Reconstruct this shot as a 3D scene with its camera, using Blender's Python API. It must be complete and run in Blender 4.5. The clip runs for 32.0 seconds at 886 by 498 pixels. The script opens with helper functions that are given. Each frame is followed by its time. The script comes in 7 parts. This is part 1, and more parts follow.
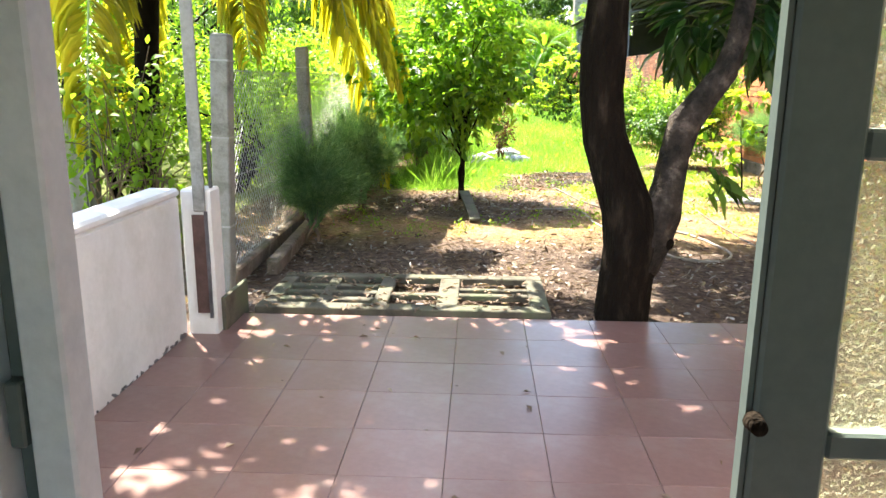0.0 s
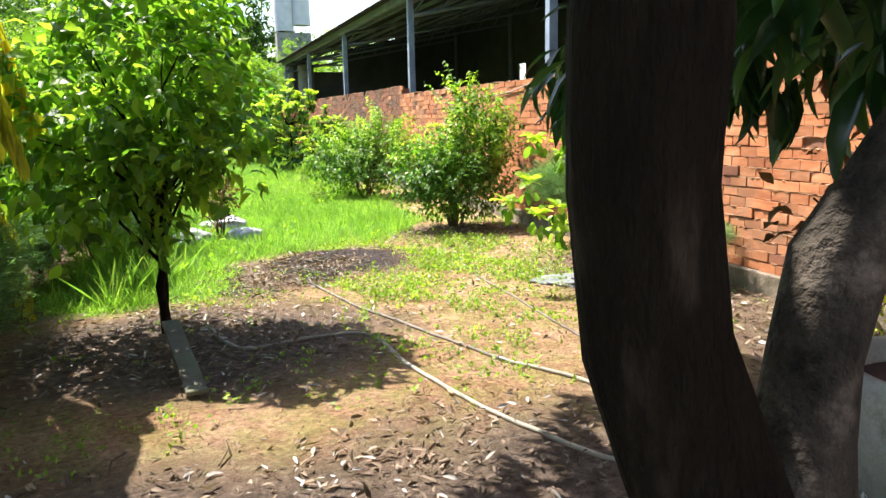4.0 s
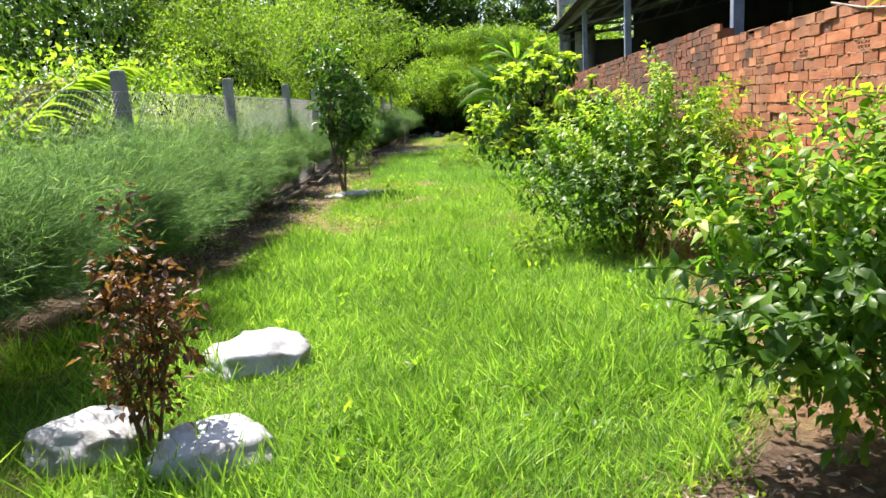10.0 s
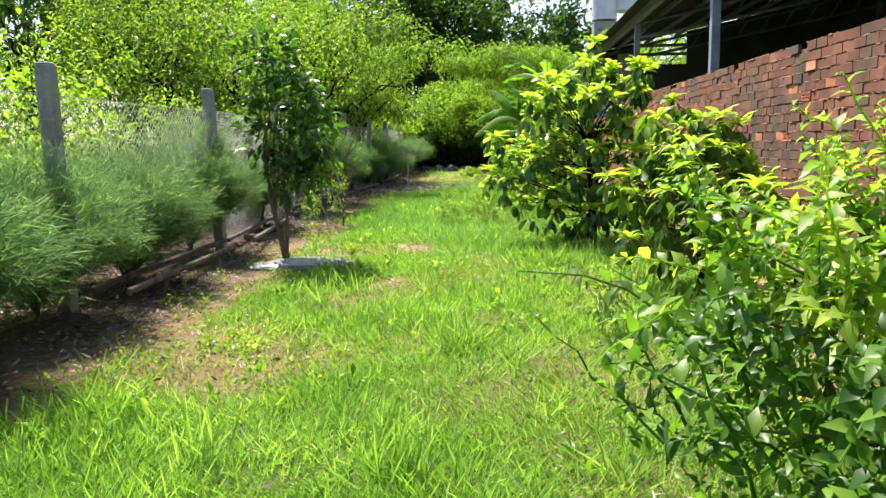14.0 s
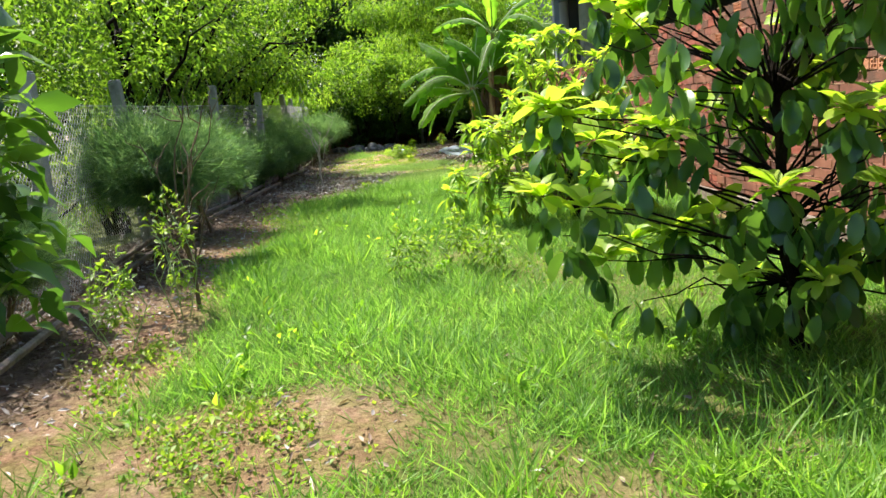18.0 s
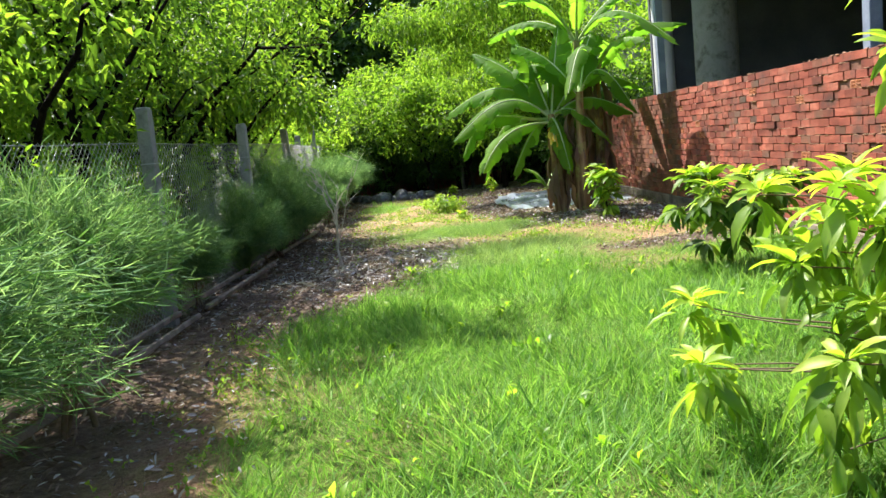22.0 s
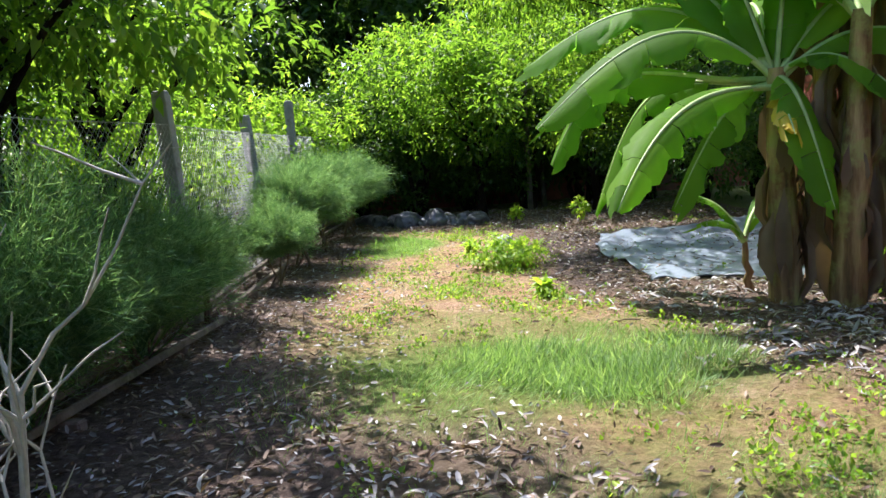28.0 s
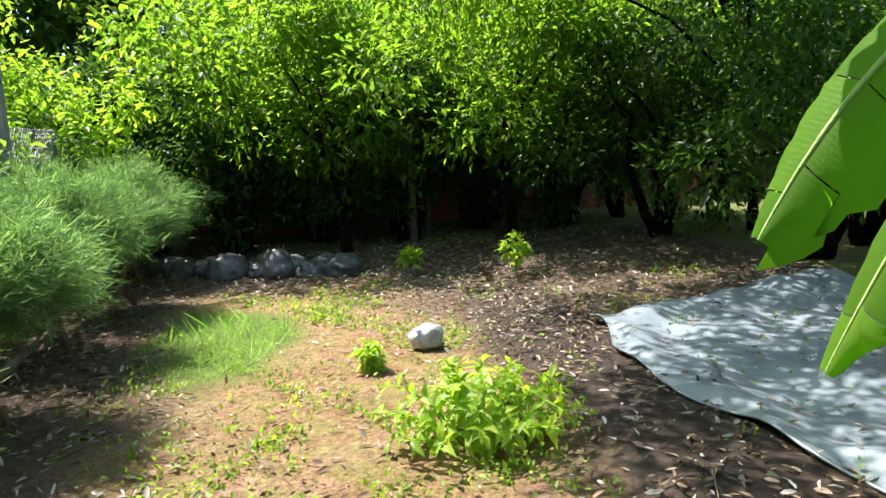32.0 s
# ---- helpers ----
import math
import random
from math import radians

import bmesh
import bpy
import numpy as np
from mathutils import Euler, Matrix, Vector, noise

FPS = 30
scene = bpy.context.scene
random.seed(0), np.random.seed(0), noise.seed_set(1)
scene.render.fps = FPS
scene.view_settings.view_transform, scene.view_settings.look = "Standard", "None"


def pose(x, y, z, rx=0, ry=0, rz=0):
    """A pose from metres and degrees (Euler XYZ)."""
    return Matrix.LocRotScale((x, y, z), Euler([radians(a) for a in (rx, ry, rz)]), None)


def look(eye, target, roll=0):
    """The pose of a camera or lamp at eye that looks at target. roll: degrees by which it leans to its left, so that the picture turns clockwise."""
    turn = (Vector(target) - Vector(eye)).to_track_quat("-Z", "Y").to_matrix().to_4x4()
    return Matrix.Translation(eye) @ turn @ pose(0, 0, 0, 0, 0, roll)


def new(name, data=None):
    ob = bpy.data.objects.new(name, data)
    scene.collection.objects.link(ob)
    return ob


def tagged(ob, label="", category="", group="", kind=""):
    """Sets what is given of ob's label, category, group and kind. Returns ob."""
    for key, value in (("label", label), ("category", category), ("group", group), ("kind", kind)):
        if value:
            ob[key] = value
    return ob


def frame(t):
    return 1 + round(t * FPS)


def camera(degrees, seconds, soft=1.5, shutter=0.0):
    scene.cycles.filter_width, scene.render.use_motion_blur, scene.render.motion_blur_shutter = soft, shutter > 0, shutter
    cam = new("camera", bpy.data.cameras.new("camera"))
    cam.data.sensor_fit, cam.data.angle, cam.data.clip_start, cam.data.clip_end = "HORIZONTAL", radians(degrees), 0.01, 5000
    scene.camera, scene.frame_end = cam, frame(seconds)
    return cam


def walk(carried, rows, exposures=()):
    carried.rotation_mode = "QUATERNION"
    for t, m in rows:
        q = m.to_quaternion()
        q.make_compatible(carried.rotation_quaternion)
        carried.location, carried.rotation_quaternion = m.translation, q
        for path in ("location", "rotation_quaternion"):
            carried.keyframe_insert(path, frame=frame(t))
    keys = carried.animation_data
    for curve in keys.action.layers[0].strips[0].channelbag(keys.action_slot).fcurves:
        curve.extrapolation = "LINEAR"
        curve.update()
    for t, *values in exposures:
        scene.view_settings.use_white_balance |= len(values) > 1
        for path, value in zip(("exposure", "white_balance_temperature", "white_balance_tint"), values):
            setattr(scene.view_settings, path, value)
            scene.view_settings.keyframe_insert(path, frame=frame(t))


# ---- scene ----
cam = camera(62.0, 32.0)
PATH = [
    (0, (0.021, 0.156, 1.445), (-0.072, 2.102, 0.996), 0.4),
    (0.5, (-0.054, 0.564, 1.46), (-0.219, 2.51, 1.031), 0.3),
    (1, (-0.095, 0.961, 1.468), (-0.353, 2.9, 1.049), 0.5),
    (1.5, (-0.124, 1.337, 1.405), (-0.425, 3.269, 0.983), 0.4),
    (2, (-0.038, 1.791, 1.338), (-0.115, 3.755, 0.968), 0.2),
    (2.5, (-0.009, 2.302, 1.391), (0.358, 4.238, 1.05), 0.1),
    (4.5, (0.05, 4.1, 1.51), (0.704, 5.953, 1.136), -1.2),
    (5, (0.199, 4.546, 1.494), (0.846, 6.395, 1.092), -1.1),
    (5.5, (0.445, 5.088, 1.488), (1.059, 6.95, 1.093), -0.9),
    (6, (0.668, 5.678, 1.436), (1.21, 7.571, 1.086), -0.8),
    (6.5, (0.877, 6.286, 1.432), (1.333, 8.208, 1.12), -0.5),
    (7, (1.054, 6.94, 1.43), (1.427, 8.881, 1.12), -0.1),
    (7.5, (1.283, 7.555, 1.42), (1.571, 9.508, 1.1), -0.2),
    (8, (1.451, 8.163, 1.394), (1.656, 10.124, 1.061), -0.5),
    (8.5, (1.672, 8.751, 1.391), (1.797, 10.718, 1.051), -1.0),
    (9, (1.796, 9.365, 1.402), (1.841, 11.334, 1.054), -1.7),
    (9.5, (1.866, 10.017, 1.375), (1.832, 11.985, 1.016), -2.4),
    (10, (1.943, 10.604, 1.397), (1.818, 12.565, 1.024), -3.3),
    (10.5, (1.948, 11.22, 1.405), (1.708, 13.17, 1.027), -4.3),
    (11, (1.967, 11.862, 1.41), (1.64, 13.804, 1.059), -4.8),
    (11.5, (1.961, 12.46, 1.37), (1.703, 14.415, 1.036), -4.3),
    (12, (1.966, 13.065, 1.38), (1.777, 15.027, 1.042), -3.6),
    (12.5, (1.973, 13.666, 1.351), (1.817, 15.63, 1.005), -2.7),
    (13, (1.984, 14.328, 1.342), (1.85, 16.294, 1.003), -1.7),
    (13.5, (1.91, 14.912, 1.327), (1.767, 16.881, 1.011), -1.0),
    (14, (1.884, 15.543, 1.338), (1.721, 17.515, 1.047), -1.0),
    (14.5, (1.766, 16.173, 1.375), (1.555, 18.145, 1.114), -1.1),
    (16.5, (1.431, 19.249, 1.388), (1.282, 21.205, 0.997), -7.5),
    (17, (1.338, 19.977, 1.42), (1.245, 21.932, 1.009), -6.6),
    (17.5, (1.261, 20.725, 1.42), (1.232, 22.683, 1.013), -6.1),
    (18, (1.158, 21.461, 1.422), (1.203, 23.423, 1.036), -5.5),
    (18.5, (1.078, 22.114, 1.475), (1.177, 24.082, 1.129), -4.9),
    (19, (1.054, 22.789, 1.498), (1.177, 24.762, 1.199), -4.7),
    (19.5, (0.97, 23.54, 1.478), (1.084, 25.52, 1.221), -5.1),
    (20, (0.957, 24.338, 1.454), (1.037, 26.324, 1.229), -5.5),
    (20.5, (0.833, 25.013, 1.489), (0.869, 27.001, 1.274), -6.5),
    (21, (0.71, 25.674, 1.482), (0.724, 27.661, 1.255), -7.6),
    (21.5, (0.52, 26.399, 1.446), (0.524, 28.384, 1.199), -6.2),
    (22, (0.445, 27.076, 1.449), (0.46, 29.056, 1.167), -6.3),
    (22.5, (0.419, 27.76, 1.427), (0.451, 29.737, 1.125), -6.7),
    (23, (0.383, 28.418, 1.395), (0.458, 30.389, 1.067), -6.7),
    (23.5, (0.323, 29.067, 1.398), (0.448, 31.033, 1.054), -6.6),
    (24, (0.243, 29.706, 1.401), (0.414, 31.668, 1.056), -6.4),
    (24.5, (0.369, 30.31, 1.392), (0.536, 32.276, 1.062), -5.6),
    (26.5, (0.584, 32.746, 1.371), (0.718, 34.721, 1.083), -4.0),
    (27, (0.633, 33.36, 1.408), (0.711, 35.337, 1.115), -4.2),
    (27.5, (0.564, 33.975, 1.422), (0.552, 35.954, 1.135), -4.6),
    (28, (0.511, 34.607, 1.377), (0.392, 36.585, 1.104), -4.7),
    (28.5, (0.442, 35.243, 1.36), (0.241, 37.215, 1.095), -5.1),
    (29, (0.466, 35.845, 1.348), (0.231, 37.813, 1.081), -5.5),
    (29.5, (0.485, 36.495, 1.357), (0.259, 38.463, 1.08), -5.8),
    (30, (0.527, 37.138, 1.366), (0.34, 39.107, 1.07), -5.9),
    (30.5, (0.472, 37.758, 1.362), (0.334, 39.729, 1.052), -5.6),
    (31, (0.326, 38.351, 1.383), (0.28, 40.325, 1.066), -5.0),
    (31.5, (0.127, 38.921, 1.394), (0.253, 40.891, 1.074), -4.3),
    (32, (-0.041, 39.407, 1.474), (0.327, 41.347, 1.16), -3.7),
]
walk(cam, [(t, look(eye, target, roll)) for t, eye, target, roll in PATH],
     [(0.0, 2.55, 7000, 10), (1.0, 2.1, 7200, 10), (2.5, 1.85, 6800, 10), (4.5, 1.6, 6600, 9), (7.0, 1.3, 6500, 8), (9.0, 1.2, 6700, 16), (14.0, 1.25, 6600, 15), (20.0, 1.35, 6500, 12), (24.0, 1.53, 6200, 16), (27.0, 1.42, 5900, 20), (29.0, 1.36, 6100, 17), (32.0, 1.6, 6500, 11)])

# ---- world, sun and exposure ----
SUN_EL, SUN_AZ = 58.0, -36.0
sun_way = Vector((math.sin(radians(SUN_AZ)) * math.cos(radians(SUN_EL)), math.cos(radians(SUN_AZ)) * math.cos(radians(SUN_EL)), math.sin(radians(SUN_EL))))
world = bpy.data.worlds.new("sky")
scene.world = world
world.use_nodes = True
wn = world.node_tree.nodes
sky = wn.new("ShaderNodeTexSky")
sky.sky_type, sky.sun_disc = "NISHITA", False
sky.sun_elevation, sky.sun_rotation = radians(SUN_EL), radians(SUN_AZ)
sky.air_density, sky.dust_density, sky.ozone_density = 1.0, 1.5, 1.0
wn["Background"].inputs["Strength"].default_value = 0.125
world.node_tree.links.new(sky.outputs[0], wn["Background"].inputs["Color"])
sun = bpy.data.lights.new("sun", "SUN")
sun.energy, sun.angle, sun.color = 5.0, radians(0.55), (1.0, 0.95, 0.86)
sun_ob = new("sun", sun)
sun_ob.matrix_world = look(sun_way * 60, (0, 0, 0))


# ---- materials ----
def ramp(nt, fac, stops):
    r = nt.nodes.new("ShaderNodeValToRGB")
    while len(r.color_ramp.elements) < len(stops):
        r.color_ramp.elements.new(0.5)
    for e, (p, c) in zip(r.color_ramp.elements, stops):
        e.position, e.color = p, (*c, 1)
    nt.links.new(fac, r.inputs[0])
    return r.outputs[0]


def noise_node(nt, scale, detail=5.0, rough=0.6, space="Object", stretch=None):
    tc = nt.nodes.new("ShaderNodeTexCoord")
    n = nt.nodes.new("ShaderNodeTexNoise")
    n.inputs["Scale"].default_value, n.inputs["Detail"].default_value, n.inputs["Roughness"].default_value = scale, detail, rough
    src = tc.outputs[space]
    if stretch:
        mp = nt.nodes.new("ShaderNodeMapping")
        mp.inputs["Scale"].default_value = stretch
        nt.links.new(src, mp.inputs["Vector"])
        src = mp.outputs[0]
    nt.links.new(src, n.inputs["Vector"])
    return n.outputs["Fac"]


def mixc(nt, fac, a, b, mode="MIX"):
    m = nt.nodes.new("ShaderNodeMix")
    m.data_type, m.blend_type = "RGBA", mode
    for sock, val in ((m.inputs[0], fac), (m.inputs[6], a), (m.inputs[7], b)):
        if isinstance(val, (int, float)):
            sock.default_value = val
        elif isinstance(val, tuple):
            sock.default_value = (*val, 1)
        else:
            nt.links.new(val, sock)
    return m.outputs[2]


def start(name, rough=0.8, spec=0.3, metal=0.0):
    m = bpy.data.materials.new(name)
    m.use_nodes = True
    b = m.node_tree.nodes["Principled BSDF"]
    b.inputs["Roughness"].default_value, b.inputs["Specular IOR Level"].default_value, b.inputs["Metallic"].default_value = rough, spec, metal
    return m, m.node_tree, b


def bump(nt, b, height, strength=0.4, dist=0.02):
    n = nt.nodes.new("ShaderNodeBump")
    n.inputs["Strength"].default_value, n.inputs["Distance"].default_value = strength, dist
    nt.links.new(height, n.inputs["Height"])
    nt.links.new(n.outputs[0], b.inputs["Normal"])


def surface(name, stops, scale=6.0, rough=0.8, fine=60.0, bumps=0.4, spec=0.3, metal=0.0, dirt=None, dirt_scale=1.5, vary=0.0, dist=0.01, stretch=None):
    """Two scales of colour and a fine relief; dirt: a colour that lies on it in patches; vary: piece to piece."""
    m, nt, b = start(name, rough, spec, metal)
    big, small = noise_node(nt, scale, stretch=stretch), noise_node(nt, fine, 3.0, stretch=stretch)
    col = ramp(nt, big, stops)
    col = mixc(nt, 0.35, col, mixc(nt, small, (0.25, 0.25, 0.25), (0.8, 0.8, 0.8)), "OVERLAY")
    if dirt:
        mask = ramp(nt, noise_node(nt, dirt_scale, 6.0, 0.7), [(0.48, (0, 0, 0)), (0.66, (1, 1, 1))])
        col = mixc(nt, mask, col, dirt)
    if vary:
        inf = nt.nodes.new("ShaderNodeObjectInfo")
        geo = nt.nodes.new("ShaderNodeNewGeometry")
        add = nt.nodes.new("ShaderNodeMath")
        add.operation = "ADD"
        nt.links.new(inf.outputs["Random"], add.inputs[0])
        nt.links.new(geo.outputs["Random Per Island"], add.inputs[1])
        fr = nt.nodes.new("ShaderNodeMath")
        fr.operation = "FRACT"
        nt.links.new(add.outputs[0], fr.inputs[0])
        hsv = nt.nodes.new("ShaderNodeHueSaturation")
        mr = nt.nodes.new("ShaderNodeMapRange")
        mr.inputs["To Min"].default_value, mr.inputs["To Max"].default_value = 1 - vary, 1 + vary
        nt.links.new(fr.outputs[0], mr.inputs["Value"])
        nt.links.new(mr.outputs[0], hsv.inputs["Value"])
        nt.links.new(col, hsv.inputs["Color"])
        col = hsv.outputs[0]
    nt.links.new(col, b.inputs["Base Color"])
    bump(nt, b, small, bumps, dist)
    return m


def foliage(name, dark, mid, light, rough=0.45, through_light=0.4, spec=0.4, patch=1.2):
    """Leaves: colour varies leaf by leaf and in patches, and light shines through them."""
    m, nt, b = start(name, rough, spec)
    geo = nt.nodes.new("ShaderNodeNewGeometry")
    leafy = ramp(nt, geo.outputs["Random Per Island"], [(0.0, dark), (0.55, mid), (1.0, light)])
    big = ramp(nt, noise_node(nt, patch, 4.0), [(0.38, (0, 0, 0)), (0.62, (1, 1, 1))])
    col = mixc(nt, big, mixc(nt, 0.55, leafy, dark), leafy)
    nt.links.new(col, b.inputs["Base Color"])
    tr = nt.nodes.new("ShaderNodeBsdfTranslucent")
    warm = mixc(nt, 1.0, col, (1.55, 1.6, 0.7), "MULTIPLY")
    nt.links.new(warm, tr.inputs["Color"])
    mix = nt.nodes.new("ShaderNodeMixShader")
    mix.inputs[0].default_value = through_light
    nt.links.new(b.outputs[0], mix.inputs[1])
    nt.links.new(tr.outputs[0], mix.inputs[2])
    nt.links.new(mix.outputs[0], nt.nodes["Material Output"].inputs["Surface"])
    return m


M_PLASTER = surface("white_plaster", [(0.3, (0.7, 0.71, 0.71)), (0.7, (0.8, 0.8, 0.79))], 2.0, 0.85, 40, 0.2, dirt=(0.62, 0.62, 0.6), dirt_scale=1.1)
M_CONCRETE = surface("weathered_concrete", [(0.3, (0.2, 0.2, 0.19)), (0.7, (0.42, 0.41, 0.38))], 3.0, 0.9, 50, 0.6, dirt=(0.1, 0.1, 0.08), dirt_scale=3.0, vary=0.12)
M_BEAM = surface("brown_mossy_concrete", [(0.3, (0.12, 0.09, 0.07)), (0.7, (0.33, 0.27, 0.22))], 4.0, 0.95, 50, 0.7, dirt=(0.1, 0.09, 0.06), dirt_scale=3.5, vary=0.15)
M_BRICK = surface("fired_brick", [(0.25, (0.27, 0.085, 0.04)), (0.5, (0.44, 0.165, 0.075)), (0.8, (0.58, 0.29, 0.17))], 8.0, 0.92, 60, 0.8, dirt=(0.26, 0.14, 0.085), dirt_scale=1.3, vary=0.25, dist=0.006, stretch=(1.0, 0.3, 1.0))
M_BRICK_DARK = surface("mossy_and_shaded_brick", [(0.25, (0.11, 0.045, 0.03)), (0.6, (0.25, 0.1, 0.06)), (0.85, (0.36, 0.17, 0.11))], 3.0, 0.95, 60, 0.6, dirt=(0.085, 0.07, 0.05), dirt_scale=1.2, vary=0.2, dist=0.006)
M_BRICK_RED = surface("dark_red_brick", [(0.25, (0.14, 0.036, 0.024)), (0.5, (0.3, 0.08, 0.048)), (0.8, (0.44, 0.18, 0.115))], 7.0, 0.93, 60, 0.8, dirt=(0.11, 0.06, 0.045), dirt_scale=2.2, vary=0.35, dist=0.006, stretch=(1.0, 0.3, 1.0))
M_MORTAR = surface("dusty_mortar", [(0.3, (0.14, 0.06, 0.04)), (0.7, (0.3, 0.15, 0.1))], 5.0, 0.95, 60, 0.8)
M_MORTAR_PALE = surface("pale_mortar", [(0.3, (0.3, 0.15, 0.085)), (0.6, (0.42, 0.25, 0.16)), (0.8, (0.5, 0.4, 0.3))], 5.0, 0.95, 60, 0.8)
M_TILE = surface("brown_red_glazed_tile", [(0.3, (0.19, 0.105, 0.092)), (0.7, (0.25, 0.145, 0.128))], 2.5, 0.3, 30, 0.04, spec=0.5, dirt=(0.24, 0.17, 0.15), dirt_scale=2.5, vary=0.08)
M_GROUT = surface("dark_grout", [(0.3, (0.07, 0.045, 0.04)), (0.7, (0.14, 0.085, 0.075))], 8.0, 0.9)
M_WOOD = surface("grey_weathered_wood", [(0.3, (0.06, 0.055, 0.042)), (0.7, (0.16, 0.15, 0.115))], 6.0, 0.85, 80, 0.6, dirt=(0.1, 0.12, 0.07), dirt_scale=3)
M_CRUMB = surface("crumbled_soil", [(0.3, (0.13, 0.08, 0.05)), (0.7, (0.36, 0.25, 0.16))], 5.0, 0.95, vary=0.4)
# bark blackened for backlight; the limb's copy below has sunlit patches in its colour
M_BARK = surface("rough_shade_toned_bark", [(0.25, (0.005, 0.0035, 0.0025)), (0.55, (0.012, 0.0085, 0.0055)), (0.85, (0.06, 0.044, 0.032))], 10.0, 0.95, 30, 1.0, spec=0.1, dist=0.05, stretch=(1.0, 1.0, 0.28))
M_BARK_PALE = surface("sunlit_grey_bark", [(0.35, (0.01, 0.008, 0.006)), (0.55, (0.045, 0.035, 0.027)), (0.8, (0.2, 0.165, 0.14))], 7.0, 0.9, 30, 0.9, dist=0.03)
M_TWIG = surface("thin_brown_stem", [(0.3, (0.09, 0.06, 0.035)), (0.7, (0.2, 0.15, 0.1))], 9.0, 0.9)
M_DEADTWIG = surface("pale_dead_wood", [(0.3, (0.3, 0.27, 0.22)), (0.7, (0.5, 0.47, 0.4))], 9.0, 0.9)
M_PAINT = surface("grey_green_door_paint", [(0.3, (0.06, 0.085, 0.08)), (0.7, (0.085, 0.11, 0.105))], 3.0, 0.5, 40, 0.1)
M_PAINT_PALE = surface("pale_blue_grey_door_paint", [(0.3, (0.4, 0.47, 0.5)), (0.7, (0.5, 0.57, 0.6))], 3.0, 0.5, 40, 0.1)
M_STEEL = surface("blue_grey_painted_steel", [(0.3, (0.2, 0.24, 0.32)), (0.7, (0.33, 0.38, 0.47))], 4.0, 0.5, 60, 0.1, metal=0.2)
M_WIRE = surface("galvanised_wire", [(0.3, (0.3, 0.3, 0.29)), (0.7, (0.46, 0.46, 0.45))], 9.0, 0.5, metal=0.6)
M_ROOF = surface("dark_corrugated_roofing", [(0.3, (0.03, 0.032, 0.035)), (0.7, (0.08, 0.08, 0.085))], 1.5, 0.75, 30, 0.3)
M_SHEDWALL = surface("dull_grey_cladding", [(0.3, (0.07, 0.075, 0.085)), (0.7, (0.13, 0.135, 0.15))], 1.0, 0.8, 30, 0.3)
M_TANK = surface("pale_grey_tank", [(0.3, (0.5, 0.52, 0.54)), (0.7, (0.66, 0.67, 0.68))], 2.0, 0.6)
M_SACK = surface("white_plastic_sack", [(0.3, (0.34, 0.37, 0.4)), (0.7, (0.52, 0.55, 0.58))], 5.0, 0.5, 30, 0.6, dirt=(0.25, 0.24, 0.22), dirt_scale=5)
M_GREYSACK = surface("grey_plastic_sheet", [(0.3, (0.12, 0.13, 0.14)), (0.7, (0.24, 0.255, 0.27))], 4.0, 0.45, 30, 0.5, dirt=(0.2, 0.19, 0.17), dirt_scale=4)
M_TARP = surface("silver_grey_tarpaulin", [(0.3, (0.15, 0.18, 0.215)), (0.7, (0.26, 0.3, 0.345))], 2.0, 0.28, 25, 0.45, spec=0.6)
M_BLACKSACK = surface("dark_plastic_sack", [(0.3, (0.03, 0.03, 0.034)), (0.7, (0.16, 0.16, 0.175))], 6.0, 0.32, 30, 0.6, spec=0.5)
M_HOSE = surface("dusty_pale_hose", [(0.3, (0.2, 0.18, 0.145)), (0.7, (0.38, 0.35, 0.29))], 7.0, 0.6)
M_HOSE_DARK = surface("dark_hose", [(0.3, (0.1, 0.085, 0.07)), (0.7, (0.22, 0.19, 0.16))], 7.0, 0.7)
M_CEMENTSHEET = surface("stained_cement_sheet", [(0.3, (0.26, 0.25, 0.2)), (0.7, (0.42, 0.4, 0.33))], 2.0, 0.9, 40, 0.4, dirt=(0.16, 0.15, 0.11), dirt_scale=2)
M_DRYLEAF = foliage("dry_leaf", (0.07, 0.044, 0.03), (0.22, 0.15, 0.105), (0.46, 0.36, 0.28), 0.7, 0.12, 0.3)
M_ASHLEAF = foliage("bleached_dry_leaf", (0.2, 0.18, 0.17), (0.42, 0.39, 0.37), (0.66, 0.64, 0.63), 0.6, 0.1, 0.4)
M_MANGO = foliage("dark_mango_leaf", (0.012, 0.04, 0.012), (0.03, 0.085, 0.022), (0.08, 0.17, 0.035), 0.3, 0.4, 0.5)
M_CITRUS = foliage("citrus_leaf", (0.05, 0.135, 0.017), (0.17, 0.32, 0.038), (0.37, 0.54, 0.075), 0.36, 0.58)
M_BROAD = foliage("dark_broad_leaf", (0.025, 0.075, 0.014), (0.075, 0.18, 0.028), (0.18, 0.33, 0.05), 0.36, 0.45)
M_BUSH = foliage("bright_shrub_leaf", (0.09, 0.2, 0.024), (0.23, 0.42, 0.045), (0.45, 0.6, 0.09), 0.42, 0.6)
M_BUSH_DEEP = foliage("deep_green_and_shaded_shrub_leaf", (0.04, 0.11, 0.016), (0.12, 0.26, 0.034), (0.26, 0.44, 0.055), 0.4, 0.52)
M_YMANGO = foliage("young_mango_leaf", (0.025, 0.068, 0.012), (0.085, 0.175, 0.025), (0.22, 0.35, 0.048), 0.5, 0.48, 0.25)
M_YMANGO_PALE = foliage("pale_mango_leaf", (0.06, 0.14, 0.018), (0.18, 0.31, 0.038), (0.34, 0.47, 0.065), 0.4, 0.52)
M_HANG = foliage("dark_hanging_leaf", (0.024, 0.07, 0.016), (0.062, 0.15, 0.034), (0.15, 0.28, 0.06), 0.28, 0.36, 0.5)
